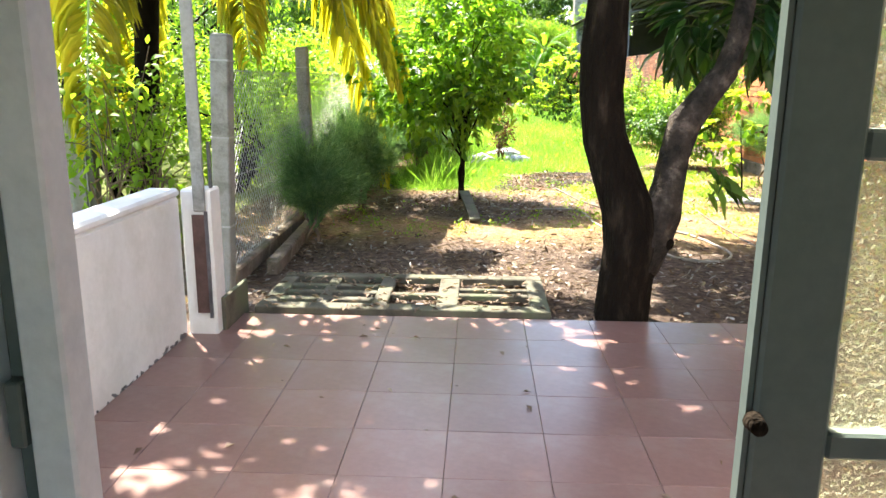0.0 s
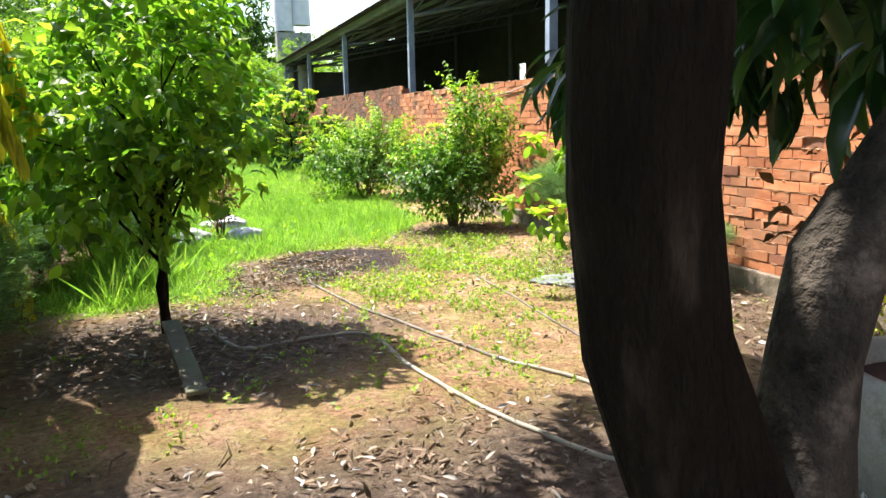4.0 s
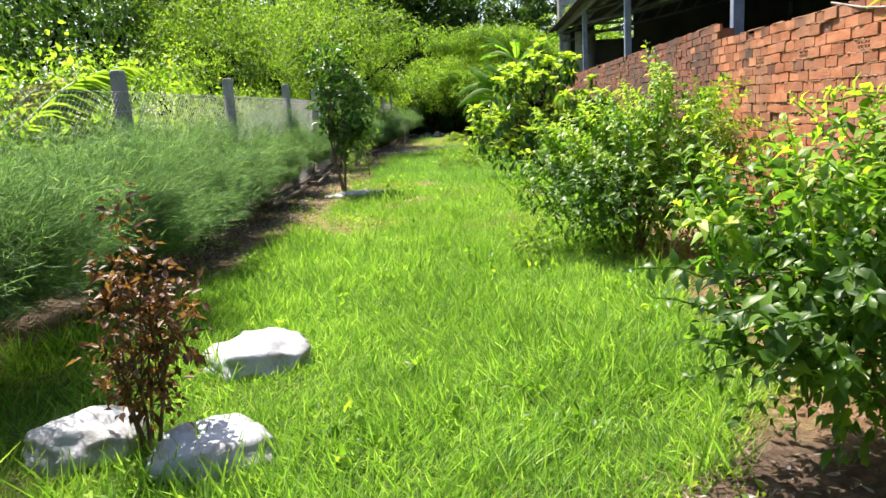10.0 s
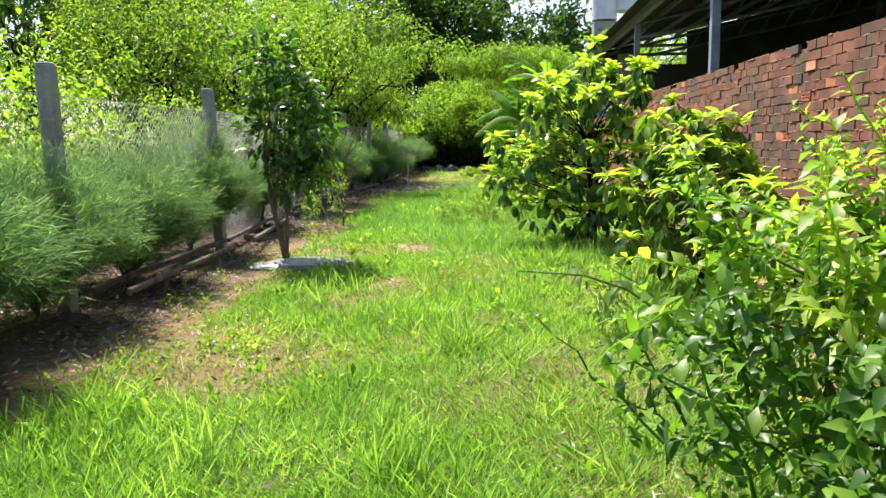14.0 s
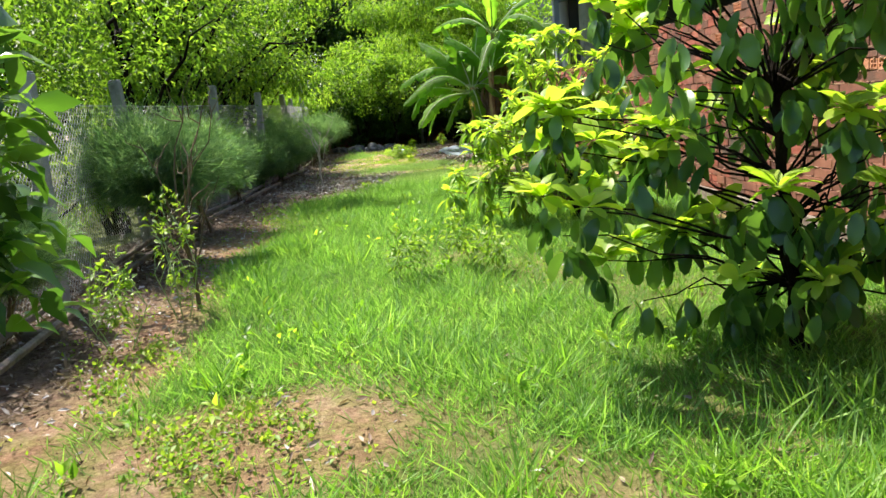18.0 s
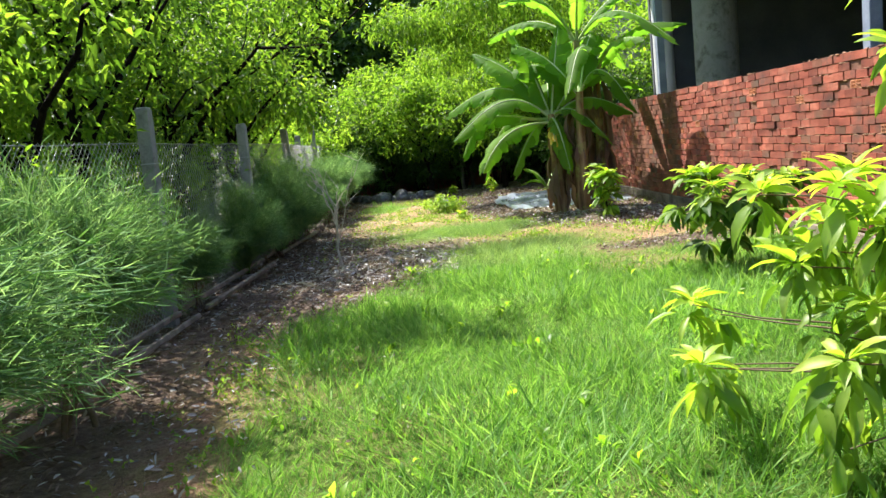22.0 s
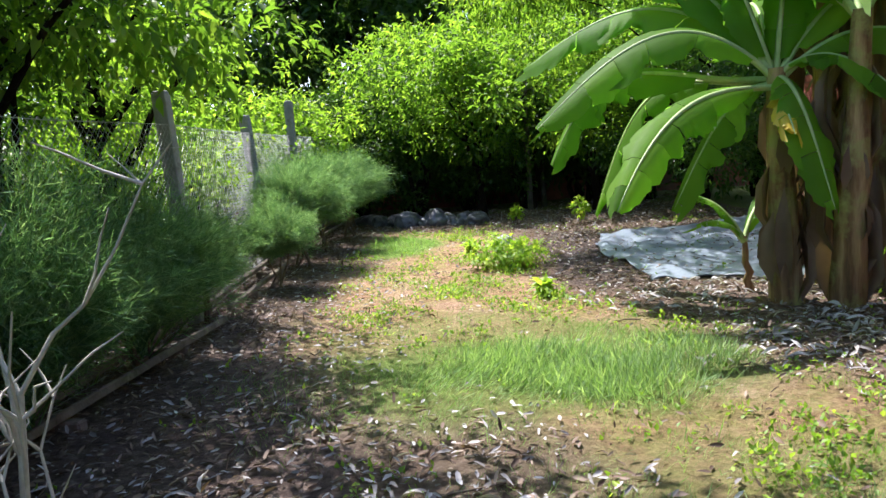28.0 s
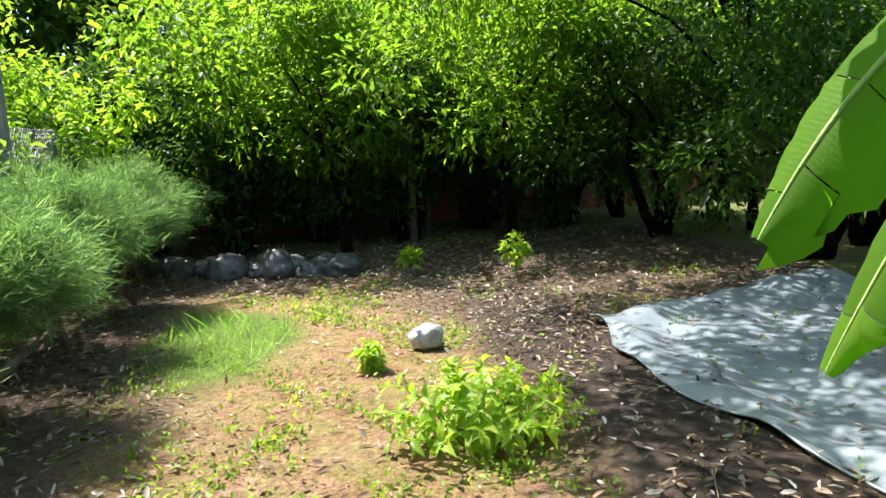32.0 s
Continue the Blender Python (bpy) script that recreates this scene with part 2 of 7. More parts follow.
M_YOUNG = foliage("fresh_yellow_green_leaf", (0.2, 0.33, 0.034), (0.36, 0.5, 0.055), (0.55, 0.64, 0.1), 0.45, 0.55)
M_NEEDLE = foliage("feathery_blue_green_needle", (0.085, 0.17, 0.095), (0.21, 0.35, 0.205), (0.38, 0.53, 0.33), 0.7, 0.62, 0.15, patch=2.2)
M_GRASS = foliage("lush_grass", (0.1, 0.225, 0.034), (0.22, 0.41, 0.068), (0.42, 0.59, 0.16), 0.55, 0.5, patch=0.9)
M_GRASS_SOFT = foliage("soft_fine_grass", (0.08, 0.19, 0.035), (0.19, 0.38, 0.085), (0.37, 0.55, 0.18), 0.6, 0.5, patch=0.6)
M_GRASS_PALE = foliage("pale_fine_grass", (0.12, 0.21, 0.075), (0.26, 0.4, 0.17), (0.46, 0.58, 0.3), 0.7, 0.5, patch=0.6)
M_STRAW = foliage("straw_coloured_grass", (0.25, 0.24, 0.1), (0.42, 0.42, 0.18), (0.6, 0.58, 0.32), 0.6, 0.35)
M_WEED = foliage("small_weed", (0.11, 0.22, 0.025), (0.25, 0.38, 0.05), (0.42, 0.52, 0.09), 0.5, 0.45)
M_REDLEAF = foliage("dark_red_leaf", (0.06, 0.035, 0.018), (0.17, 0.075, 0.035), (0.32, 0.16, 0.07), 0.5, 0.4)
# one tree leaf in lit, shaded and deep-shade tones; light is in the colour
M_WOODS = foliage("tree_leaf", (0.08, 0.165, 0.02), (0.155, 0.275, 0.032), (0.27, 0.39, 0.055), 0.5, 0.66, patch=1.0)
M_WOODS_DARK = foliage("deep_shade_tree_leaf", (0.025, 0.065, 0.012), (0.055, 0.125, 0.02), (0.11, 0.2, 0.035), 0.45, 0.5, patch=0.5)
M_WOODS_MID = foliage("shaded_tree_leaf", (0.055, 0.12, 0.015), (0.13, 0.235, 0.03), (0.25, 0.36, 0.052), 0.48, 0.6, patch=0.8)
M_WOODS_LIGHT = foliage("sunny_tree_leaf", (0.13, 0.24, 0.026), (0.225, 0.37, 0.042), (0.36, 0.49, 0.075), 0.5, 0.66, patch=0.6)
M_PALM = foliage("yellowing_palm_leaf", (0.3, 0.3, 0.03), (0.58, 0.5, 0.06), (0.75, 0.62, 0.1), 0.45, 0.6)
M_BANANA = foliage("banana_leaf", (0.09, 0.21, 0.022), (0.14, 0.3, 0.032), (0.22, 0.42, 0.05), 0.6, 0.7, 0.22)
nt = M_BANANA.node_tree
vein = nt.nodes.new("ShaderNodeAttribute")
vein.attribute_name = "vein"
wave = nt.nodes.new("ShaderNodeMath")
wave.operation = "SINE"
nt.links.new(vein.outputs["Fac"], wave.inputs[0])
bump(nt, nt.nodes["Principled BSDF"], wave.outputs[0], 0.12, 0.002)
M_BANANA_RIB = surface("pale_banana_midrib", [(0.3, (0.25, 0.36, 0.12)), (0.7, (0.42, 0.5, 0.22))], 5.0, 0.5)
M_BANANA_YELLOW = foliage("yellow_banana_leaf", (0.5, 0.36, 0.03), (0.62, 0.46, 0.04), (0.7, 0.55, 0.08), 0.45, 0.4)
M_BANANA_STEM = surface("brown_banana_stem", [(0.3, (0.04, 0.022, 0.012)), (0.48, (0.19, 0.105, 0.05)), (0.7, (0.45, 0.31, 0.16))], 9.0, 0.75, 40, 0.8, stretch=(1.0, 1.0, 0.12), dirt=(0.3, 0.3, 0.1), dirt_scale=3.0)

m, nt, b = start("patterned_glass", 0.12, 0.5)
b.inputs["Transmission Weight"].default_value, b.inputs["IOR"].default_value = 0.92, 1.45
b.inputs["Base Color"].default_value = (0.8, 0.82, 0.62, 1)
bump(nt, b, noise_node(nt, 60.0, 3.0), 1.0, 0.012)
M_GLASS = m

# ground: soil, litter and turf, laid out by the zones of the plot; the compost colour also darkens a shaded strip
m, nt, b = start("garden_soil", 0.95, 0.15)
att = {}
for key in ("turf", "litter", "compost"):
    a = nt.nodes.new("ShaderNodeAttribute")
    a.attribute_name = key
    att[key] = a.outputs["Fac"]
soil = ramp(nt, noise_node(nt, 1.3, 8.0, 0.65), [(0.3, (0.35, 0.19, 0.115)), (0.5, (0.51, 0.31, 0.195)), (0.75, (0.62, 0.45, 0.32))])
moss = ramp(nt, noise_node(nt, 4.0, 9.0, 0.75), [(0.42, (0, 0, 0)), (0.58, (1, 1, 1))])
soil = mixc(nt, mixc(nt, 0.6, (0, 0, 0), moss), soil, (0.34, 0.34, 0.1))
grit = ramp(nt, noise_node(nt, 26.0, 10.0, 0.85), [(0.35, (0.12, 0.12, 0.12)), (0.65, (0.85, 0.85, 0.85))])
soil = mixc(nt, 0.6, soil, grit, "OVERLAY")
blot = ramp(nt, noise_node(nt, 6.5, 8.0, 0.8), [(0.38, (0.6, 0.53, 0.47)), (0.6, (1, 1, 1))])
soil = mixc(nt, 0.8, soil, blot, "MULTIPLY")
turf = ramp(nt, noise_node(nt, 9.0, 6.0), [(0.3, (0.09, 0.16, 0.03)), (0.7, (0.2, 0.3, 0.06))])
lit = ramp(nt, noise_node(nt, 16.0, 8.0, 0.75), [(0.34, (0.06, 0.044, 0.035)), (0.56, (0.2, 0.145, 0.115)), (0.75, (0.42, 0.345, 0.29))])
comp = ramp(nt, noise_node(nt, 14.0, 6.0), [(0.3, (0.03, 0.024, 0.025)), (0.7, (0.1, 0.08, 0.075))])
col = mixc(nt, att["turf"], soil, turf)
col = mixc(nt, att["litter"], col, lit)
col = mixc(nt, att["compost"], col, comp)
nt.links.new(col, b.inputs["Base Color"])
bump(nt, b, noise_node(nt, 28.0, 9.0, 0.8), 1.0, 0.06)
M_GROUND = m


# ---- building blocks ----
def mesh_of(name, verts, faces, material, smooth=True):
    """A mesh from arrays whose faces all have the same number of corners."""
    verts, faces = np.asarray(verts, np.float32), np.asarray(faces, np.int32)
    me = bpy.data.meshes.new(name)
    me.vertices.add(len(verts))
    me.vertices.foreach_set("co", verts.ravel())
    me.loops.add(faces.size)
    me.loops.foreach_set("vertex_index", faces.ravel())
    me.polygons.add(len(faces))
    me.polygons.foreach_set("loop_start", np.arange(len(faces), dtype=np.int32) * faces.shape[1])
    me.update(calc_edges=True)
    me.polygons.foreach_set("use_smooth", np.full(len(faces), bool(smooth)))
    me.materials.append(material)
    return me


def put(name, me, parent=None, label="", at=None):
    ob = new(name, me)
    if parent is not None:
        ob.parent = parent
    if at is not None:
        ob.matrix_basis = at
    if label:
        ob["label"] = label
    return ob


def part(name, bm, material, parent=None, label="", smooth=False, bevel=0.0):
    if bevel:
        bmesh.ops.bevel(bm, geom=list(bm.edges), offset=bevel, segments=1, affect="EDGES")
    me = bpy.data.meshes.new(name)
    if smooth:
        for f in bm.faces:
            f.smooth = True
    bm.to_mesh(me)
    bm.free()
    me.materials.append(material)
    return put(name, me, parent, label)


def box(lo, hi, bm=None):
    bm = bm or bmesh.new()
    lo, hi = Vector(lo), Vector(hi)
    bmesh.ops.create_cube(bm, size=1, matrix=Matrix.Translation((lo + hi) / 2) @ Matrix.Diagonal((*(hi - lo), 1)))
    return bm


def thing(name, at, label, category, group="", kind=""):
    ob = new(name)
    ob.location = at
    return tagged(ob, label, category, group, kind)


def tube_arrays(points, radii, seg=6, wobble=0.0, seed=0):
    rng = np.random.default_rng(seed)
    pts, radii = np.asarray(points, float), np.asarray(radii, float)
    way = np.gradient(pts, axis=0)
    way /= np.linalg.norm(way, axis=1, keepdims=True) + 1e-9
    a = np.empty_like(way)
    prev = np.cross(way[0], [1.0, 0, 0] if abs(way[0][2]) > 0.7 else [0, 0, 1.0])
    for k in range(len(way)):
        prev = prev - way[k] * (prev @ way[k])
        prev = prev / (np.linalg.norm(prev) + 1e-9)
        a[k] = prev
    c = np.cross(way, a)
    ang = np.linspace(0, 2 * np.pi, seg, endpoint=False)
    rr = radii[:, None] * (1 + wobble * rng.uniform(-1, 1, (len(pts), seg)))
    v = pts[:, None] + rr[..., None] * (np.cos(ang)[None, :, None] * a[:, None] + np.sin(ang)[None, :, None] * c[:, None])
    i, j = np.meshgrid(np.arange(len(pts) - 1), np.arange(seg), indexing="ij")
    n = (j + 1) % seg
    f = np.stack([i * seg + j, i * seg + n, (i + 1) * seg + n, (i + 1) * seg + j], -1).reshape(-1, 4)
    return v.reshape(-1, 3), f


def joined(pieces):
    vs, fs, n = [], [], 0
    for v, f in pieces:
        vs.append(v)
        fs.append(f + n)
        n += len(v)
    return np.concatenate(vs), np.concatenate(fs)


def bent(a, b, sag=0.0, n=6, wander=0.0, rng=None):
    a, b = np.asarray(a, float), np.asarray(b, float)
    t = np.linspace(0, 1, n)[:, None]
    p = a + (b - a) * t
    p[:, 2:] += sag * 4 * t * (1 - t)
    if wander:
        w = rng.normal(0, wander, (n, 3)) * np.sin(np.pi * t)
        p += w
    return p


DIAMOND = (np.array([(0, 0, 0), (-0.5, 0.42, 0.1), (0, 1, -0.16), (0.5, 0.42, 0.1)]), np.array([(0, 3, 2), (0, 2, 1)]))
LEAF = (np.array([(0, 0, 0), (-0.38, 0.24, 0.09), (-0.5, 0.52, 0.07), (0, 1, -0.3), (0.5, 0.52, 0.07), (0.38, 0.24, 0.09), (0, 0.5, 0)]),
        np.array([(0, 5, 6), (5, 4, 6), (4, 3, 6), (3, 2, 6), (2, 1, 6), (1, 0, 6)]))
LANCE = (np.array([(0, 0, 0), (-0.45, 0.3, 0.08), (-0.42, 0.6, 0.0), (0, 1, -0.35), (0.42, 0.6, 0.0), (0.45, 0.3, 0.08), (0, 0.45, -0.02)]), LEAF[1])
# long and oval leaves with a sunken midrib and a curved tip
LONG = (np.array([(0, 0, 0), (-0.3, 0.14, 0.04), (-0.5, 0.36, 0.06), (-0.42, 0.64, 0.0), (-0.2, 0.86, -0.12), (0, 1, -0.24), (0.2, 0.86, -0.12), (0.42, 0.64, 0.0), (0.5, 0.36, 0.06), (0.3, 0.14, 0.04), (0, 0.36, 0.0), (0, 0.68, -0.06)]),
        np.array([(0, 10, 1), (1, 10, 2), (2, 10, 3), (10, 11, 3), (3, 11, 4), (4, 11, 5), (5, 11, 6), (6, 11, 7), (7, 11, 10), (7, 10, 8), (8, 10, 9), (9, 10, 0)]))
OVAL = (LONG[0] + np.array([(0, 0, 0), (-0.02, 0, 0), (0, 0.06, 0), (-0.08, 0.06, 0), (-0.14, 0.04, 0.02), (0, 0, 0.04), (0.14, 0.04, 0.02), (0.08, 0.06, 0), (0, 0.06, 0), (0.02, 0, 0), (0, 0.06, 0), (0, 0.06, 0)]), LONG[1])
BLADE = (np.array([(-0.5, 0, 0), (0.5, 0, 0), (0.34, 0.55, 0.05), (-0.34, 0.55, 0.05), (0, 1, 0.24)]), np.array([(0, 1, 2), (0, 2, 3), (3, 2, 4)]))
DRY = (np.array([(0, 0, 0), (-0.42, 0.3, 0.05), (-0.34, 0.7, 0.07), (0, 1, -0.03), (0.34, 0.7, 0.02), (0.42, 0.3, 0.06)]), np.array([(0, 5, 4), (0, 4, 3), (0, 3, 2), (0, 2, 1)]))
NEEDLE = (np.array([(0, 0, 0), (-0.5, 0.4, 0.02), (0, 1, -0.05), (0.5, 0.4, 0.02)]), DIAMOND[1])
SPEAR = (np.array([(-0.5, 0, 0), (0.5, 0, 0), (0.35, 0.55, 0.1), (-0.1, 1, 0.24)]), np.array([(0, 1, 2), (0, 2, 3)]))


def unit(v):
    return v / (np.linalg.norm(v, axis=-1, keepdims=True) + 1e-9)


def leaves(base, way, up, length, width, shape=DIAMOND):
    """Arrays of many leaves: base points, directions along them, rough normals, lengths and widths."""
    way = unit(way)
    side = unit(np.cross(way, up))
    nor = np.cross(side, way)
    t, f = shape
    v = base[:, None] + side[:, None] * (t[None, :, 0:1] * width[:, None, None]) + way[:, None] * (t[None, :, 1:2] * length[:, None, None]) + nor[:, None] * (t[None, :, 2:3] * length[:, None, None])
    k = len(t)
    return v.reshape(-1, 3), (f[None] + (np.arange(len(base)) * k)[:, None, None]).reshape(-1, 3)


def sprigs(rng, tips, out, count, length, aspect, spread=0.9, droop=0.35, reach=0.12, shape=DIAMOND, jitter=0.35):
    """Leaves in rosettes round the ends of twigs."""
    n = len(tips)
    base = np.repeat(tips, count, 0) + rng.normal(0, reach, (n * count, 3))
    way = np.repeat(unit(out), count, 0) + rng.normal(0, spread, (n * count, 3))
    way = unit(way)
    way[:, 2] -= droop
    up = rng.normal(0, 0.45, (n * count, 3)) + (0, 0, 1)
    ln = length * rng.uniform(1 - jitter, 1 + jitter, n * count)
    return leaves(base, way, up, ln, ln * aspect, shape)


def in_blobs(rng, blobs, n, shell=0.55):
    """Points in a crown made of uneven balls (x, y, z, rx, ry, rz), denser towards the outside, and the ways out of it."""
    blobs = np.asarray(blobs, float)
    vol = blobs[:, 3] * blobs[:, 4] * blobs[:, 5]
    pick = rng.choice(len(blobs), n, p=vol / vol.sum())
    d = unit(rng.normal(0, 1, (n, 3)))
    r = rng.uniform(shell ** 3, 1, n) ** (1 / 3)
    lump = 1 + 0.16 * np.sin(d[:, 0] * 5 + pick) * np.sin(d[:, 1] * 6 + 2 * pick) + 0.12 * np.sin(d[:, 2] * 9 + pick)
    p = blobs[pick, :3] + d * (r * lump)[:, None] * blobs[pick, 3:]
    return p, unit(d / blobs[pick, 3:])


def grow(name, at, label, category, blobs, tips, count, length, aspect, material, stem_radius=0.05, stems=1, bark=None, seed=1, group="", shape=DIAMOND,
         spread=0.8, droop=0.3, reach=0.1, shell=0.5, limbs=7, leaf_kind="crown", lean=(0.0, 0.0), fork=0.4, stem_spread=0.15):
    """A tree or shrub: tapered stems that part into limbs, and a crown of leaf rosettes. blobs are relative to its foot."""
    rng = np.random.default_rng(seed)
    ob = thing(name, at, label, category, group)
    blobs = np.asarray(blobs, float)
    top = blobs[:, 2].mean()
    for s in range(stems):
        a = rng.uniform(0, 6.28)
        off = np.array([math.cos(a), math.sin(a), 0]) * stem_spread * (stems > 1)
        end = np.array([lean[0], lean[1], 0]) + off * 2.5 + [0, 0, top * (fork + 0.3)]
        pts = bent(off * 0.4 - [0, 0, 0.06], end, 0, 7, stem_radius * 0.7, rng)
        trunk_ob = put("trunk", mesh_of("trunk", *tube_arrays(pts, np.linspace(stem_radius * 1.25, stem_radius * 0.62, 7), 8, 0.12, seed + s), bark or M_TWIG, True), ob)
        ends, _ = in_blobs(rng, blobs, limbs, 0.35)
        for e in ends:
            k = rng.integers(3, 7)
            lp = bent(pts[k], e, rng.uniform(0, 0.12) * top, 6, stem_radius * 0.9, rng)
            put("limb", mesh_of("limb", *tube_arrays(lp, np.linspace(stem_radius * 0.5, max(0.004, stem_radius * 0.1), 6), 5, 0.1, seed), bark or M_TWIG, True), trunk_ob)
    p, d = in_blobs(rng, blobs, tips, shell)
    put(leaf_kind, mesh_of(leaf_kind, *sprigs(rng, p, d + (0, 0, 0.25), count, length, aspect, spread, droop, reach, shape), material), ob)
    return ob


# ---- ground ----
def smooth(a, b, v):
    t = np.clip((v - a) / (b - a), 0, 1)
    return t * t * (3 - 2 * t)


def band(v, lo, hi, soft=0.4):
    return smooth(lo - soft, lo + soft, v) * (1 - smooth(hi - soft, hi + soft, v))


def ripple(x, y, f=1.0, s=0.0):
    return np.sin(x * 1.7 * f + s) * np.cos(y * 1.3 * f + 1.3 * s) * 0.6 + np.sin(x * 3.9 * f + y * 2.7 * f + s) * 0.3 + np.sin(x * 7.3 * f - y * 6.1 * f) * 0.18


def disc(x, y, cx, cy, rx, ry, soft=0.3):
    d = np.sqrt(((x - cx) / rx) ** 2 + ((y - cy) / ry) ** 2) + 0.16 * ripple(x, y, 1.6, cx)
    return 1 - smooth(1 - soft, 1 + soft, d)


def turf_zone(x, y):
    """How densely the grass stands, 0 to 1."""
    wob = 0.22 * ripple(x, y, 1.1)
    left = np.interp(y, [9, 12, 16, 19, 24, 27, 30, 33, 36], [-1.1, -1.3, -0.95, -0.55, -0.55, -0.6, -0.9, -0.9, 0.4])
    right = np.interp(y, [9, 11, 12.5, 14, 18, 21, 24, 36], [0.0, 0.5, 2.4, 3.3, 3.5, 3.7, 4.3, 4.4])
    g = smooth(-0.15, 0.25, x - left + wob) * smooth(-0.15, 0.25, right - x + wob) * band(y + wob, 10.3, 36.3, 0.35)
    for cx, cy, rx, ry, k in ((-0.1, 20.1, 0.9, 0.8, 0.8), (0.25, 24.6, 0.8, 0.6, 0.9), (2.8, 19.9, 0.75, 0.8, 0.5), (0.9, 22.0, 0.5, 0.6, 0.35), (2.9, 23.0, 0.6, 0.6, 0.6),
                              (1.4, 22.6, 0.9, 0.5, 0.4), (1.6, 11.4, 1.3, 1.0, 1.0), (3.3, 36.0, 1.2, 0.7, 0.5), (2.6, 34.6, 0.7, 0.4, 0.5)):
        g = g * (1 - k * disc(x, y, cx, cy, rx, ry))
    sparse = disc(x, y, 1.2, 22.9, 2.3, 2.4, 0.35)
    g = g * (1 - sparse * np.clip(0.25 + 0.7 * ripple(x, y, 1.7, 6.0), 0.0, 0.75))
    g = g * np.clip(1.0 + 0.55 * ripple(x, y, 0.55, 9.0), 0.45, 1)
    wx, wy = x + 0.35 * ripple(x, y, 1.3, 3.0), y + 0.3 * ripple(y, x, 1.7, 5.0)
    g = np.maximum(g, disc(wx, wy, 0.75, 39.0, 1.4, 0.85, 0.8))
    g = np.maximum(g, 0.9 * disc(wx, wy, 1.4, 36.2, 1.0, 1.1, 0.7))
    g = np.maximum(g, 0.4 * disc(x, y, 1.6, 36.9, 1.5, 1.0))
    g = np.maximum(g, 0.9 * disc(x, y, -0.75, 45.0, 0.6, 1.0))
    g = np.maximum(g, 0.35 * disc(x, y, 0.3, 39.8, 1.0, 0.8))
    return g


def litter_zone(x, y):
    w = 0.35 * ripple(x, y, 0.9, 2.0)
    l = band(y + w, 4.0, 7.0, 0.5) * (1 - 0.75 * disc(x, y, 0.6, 8.2, 0.9, 0.5))
    l = np.maximum(l, disc(x, y, 0.0, 9.0, 1.4, 1.1))
    l = np.maximum(l, 0.8 * band(x, 3.2, 5.2, 0.3) * band(y + w, 4.0, 10.6, 0.6))
    l = np.maximum(l, 0.85 * smooth(0.2, -0.5, x - np.interp(y, [9, 12, 16, 19, 24, 27, 30, 33, 36], [-1.1, -1.3, -0.95, -0.6, -0.8, -0.9, -1.1, -1.1, 0.3]) + w) * band(y, 8.0, 37.0, 1.0))
    l = np.maximum(l, smooth(0.5, -0.4, x - np.interp(y, [33, 36, 38, 41, 46, 50], [-0.4, 0.5, -0.3, -1.1, -1.3, -0.8]) + w) * band(y, 33.5, 60.0, 0.8))
    l = np.maximum(l, 0.9 * smooth(-0.3, 0.4, x - np.interp(y, [37, 40, 42, 46], [3.3, 1.5, 0.8, 0.5]) + w) * band(y, 37.6, 60.0, 0.6))
    l = np.maximum(l, smooth(46.4, 47.6, y + w))
    l = np.maximum(l, disc(x, y, 3.2, 35.9, 0.8, 0.4))
    l = np.maximum(l, 0.85 * disc(x, y, 3.6, 13.1, 1.0, 0.5))
    l = np.maximum(l, 0.8 * disc(x, y, 0.75, 11.1, 0.9, 0.7))
    l = np.maximum(l, 0.8 * disc(x, y, -0.4, 37.2, 1.3, 1.1))
    return l * (1 - 0.9 * disc(x, y, 0.2, 43.6, 1.0, 2.4))


def compost_and_shade_zone(x, y):
    # the long strip near y 43 darkens the litter for shade beside the tarpaulin
    return np.maximum(disc(x, y, 1.6, 11.4, 0.78, 0.72), 0.75 * disc(x, y, 1.6, 43.4, 0.5, 2.4))


def ground_z(x, y):
    z = -0.045 + 0.02 * ripple(x, y, 0.8) + 0.01 * ripple(x, y, 2.7, 1.0) + 0.04 * smooth(18, 30, y)
    z = z + 0.05 * compost_and_shade_zone(x, y)
    z = z - 0.03 * band(y, -60, 4.7, 0.15)
    return z + 0.05 * smooth(-1.0, -2.0, x) * smooth(6, 9, y)


def spaced(lo, hi, step, far):
    core = np.arange(lo, hi + step / 2, step)
    out = np.array([1, 3, 7, 15, 30, 60, 120, 300, 900])
    out = out[out <= far]
    return np.concatenate([(lo - out)[::-1], core, hi + out])


gx, gy = spaced(-4, 7, 0.12, 900), spaced(3, 52, 0.12, 900)
GX, GY = np.meshgrid(gx, gy)
gv = np.stack([GX, GY, ground_z(GX, GY)], -1).reshape(-1, 3)
ni, nj = len(gx), len(gy)
jj, ii = np.meshgrid(np.arange(nj - 1), np.arange(ni - 1), indexing="ij")
gf = np.stack([jj * ni + ii, jj * ni + ii + 1, (jj + 1) * ni + ii + 1, (jj + 1) * ni + ii], -1).reshape(-1, 4)
gm = mesh_of("ground", gv, gf, M_GROUND, True)
out_of_plot = (gv[:, 0] < -2.6) | (gv[:, 0] > 4.7) | (gv[:, 1] > 49)
for key, fn in (("turf", turf_zone), ("litter", litter_zone), ("compost", compost_and_shade_zone)):
    vals = fn(gv[:, 0], gv[:, 1])
    vals = np.where(out_of_plot, {"turf": 0.85, "litter": 0.25}.get(key, 0.0), vals)
    gm.attributes.new(key, "FLOAT", "POINT").data.foreach_set("value", vals.astype(np.float32))
tagged(put("ground", gm), "bare reddish garden soil with leaf litter and worn turf", "ground", kind="structure")

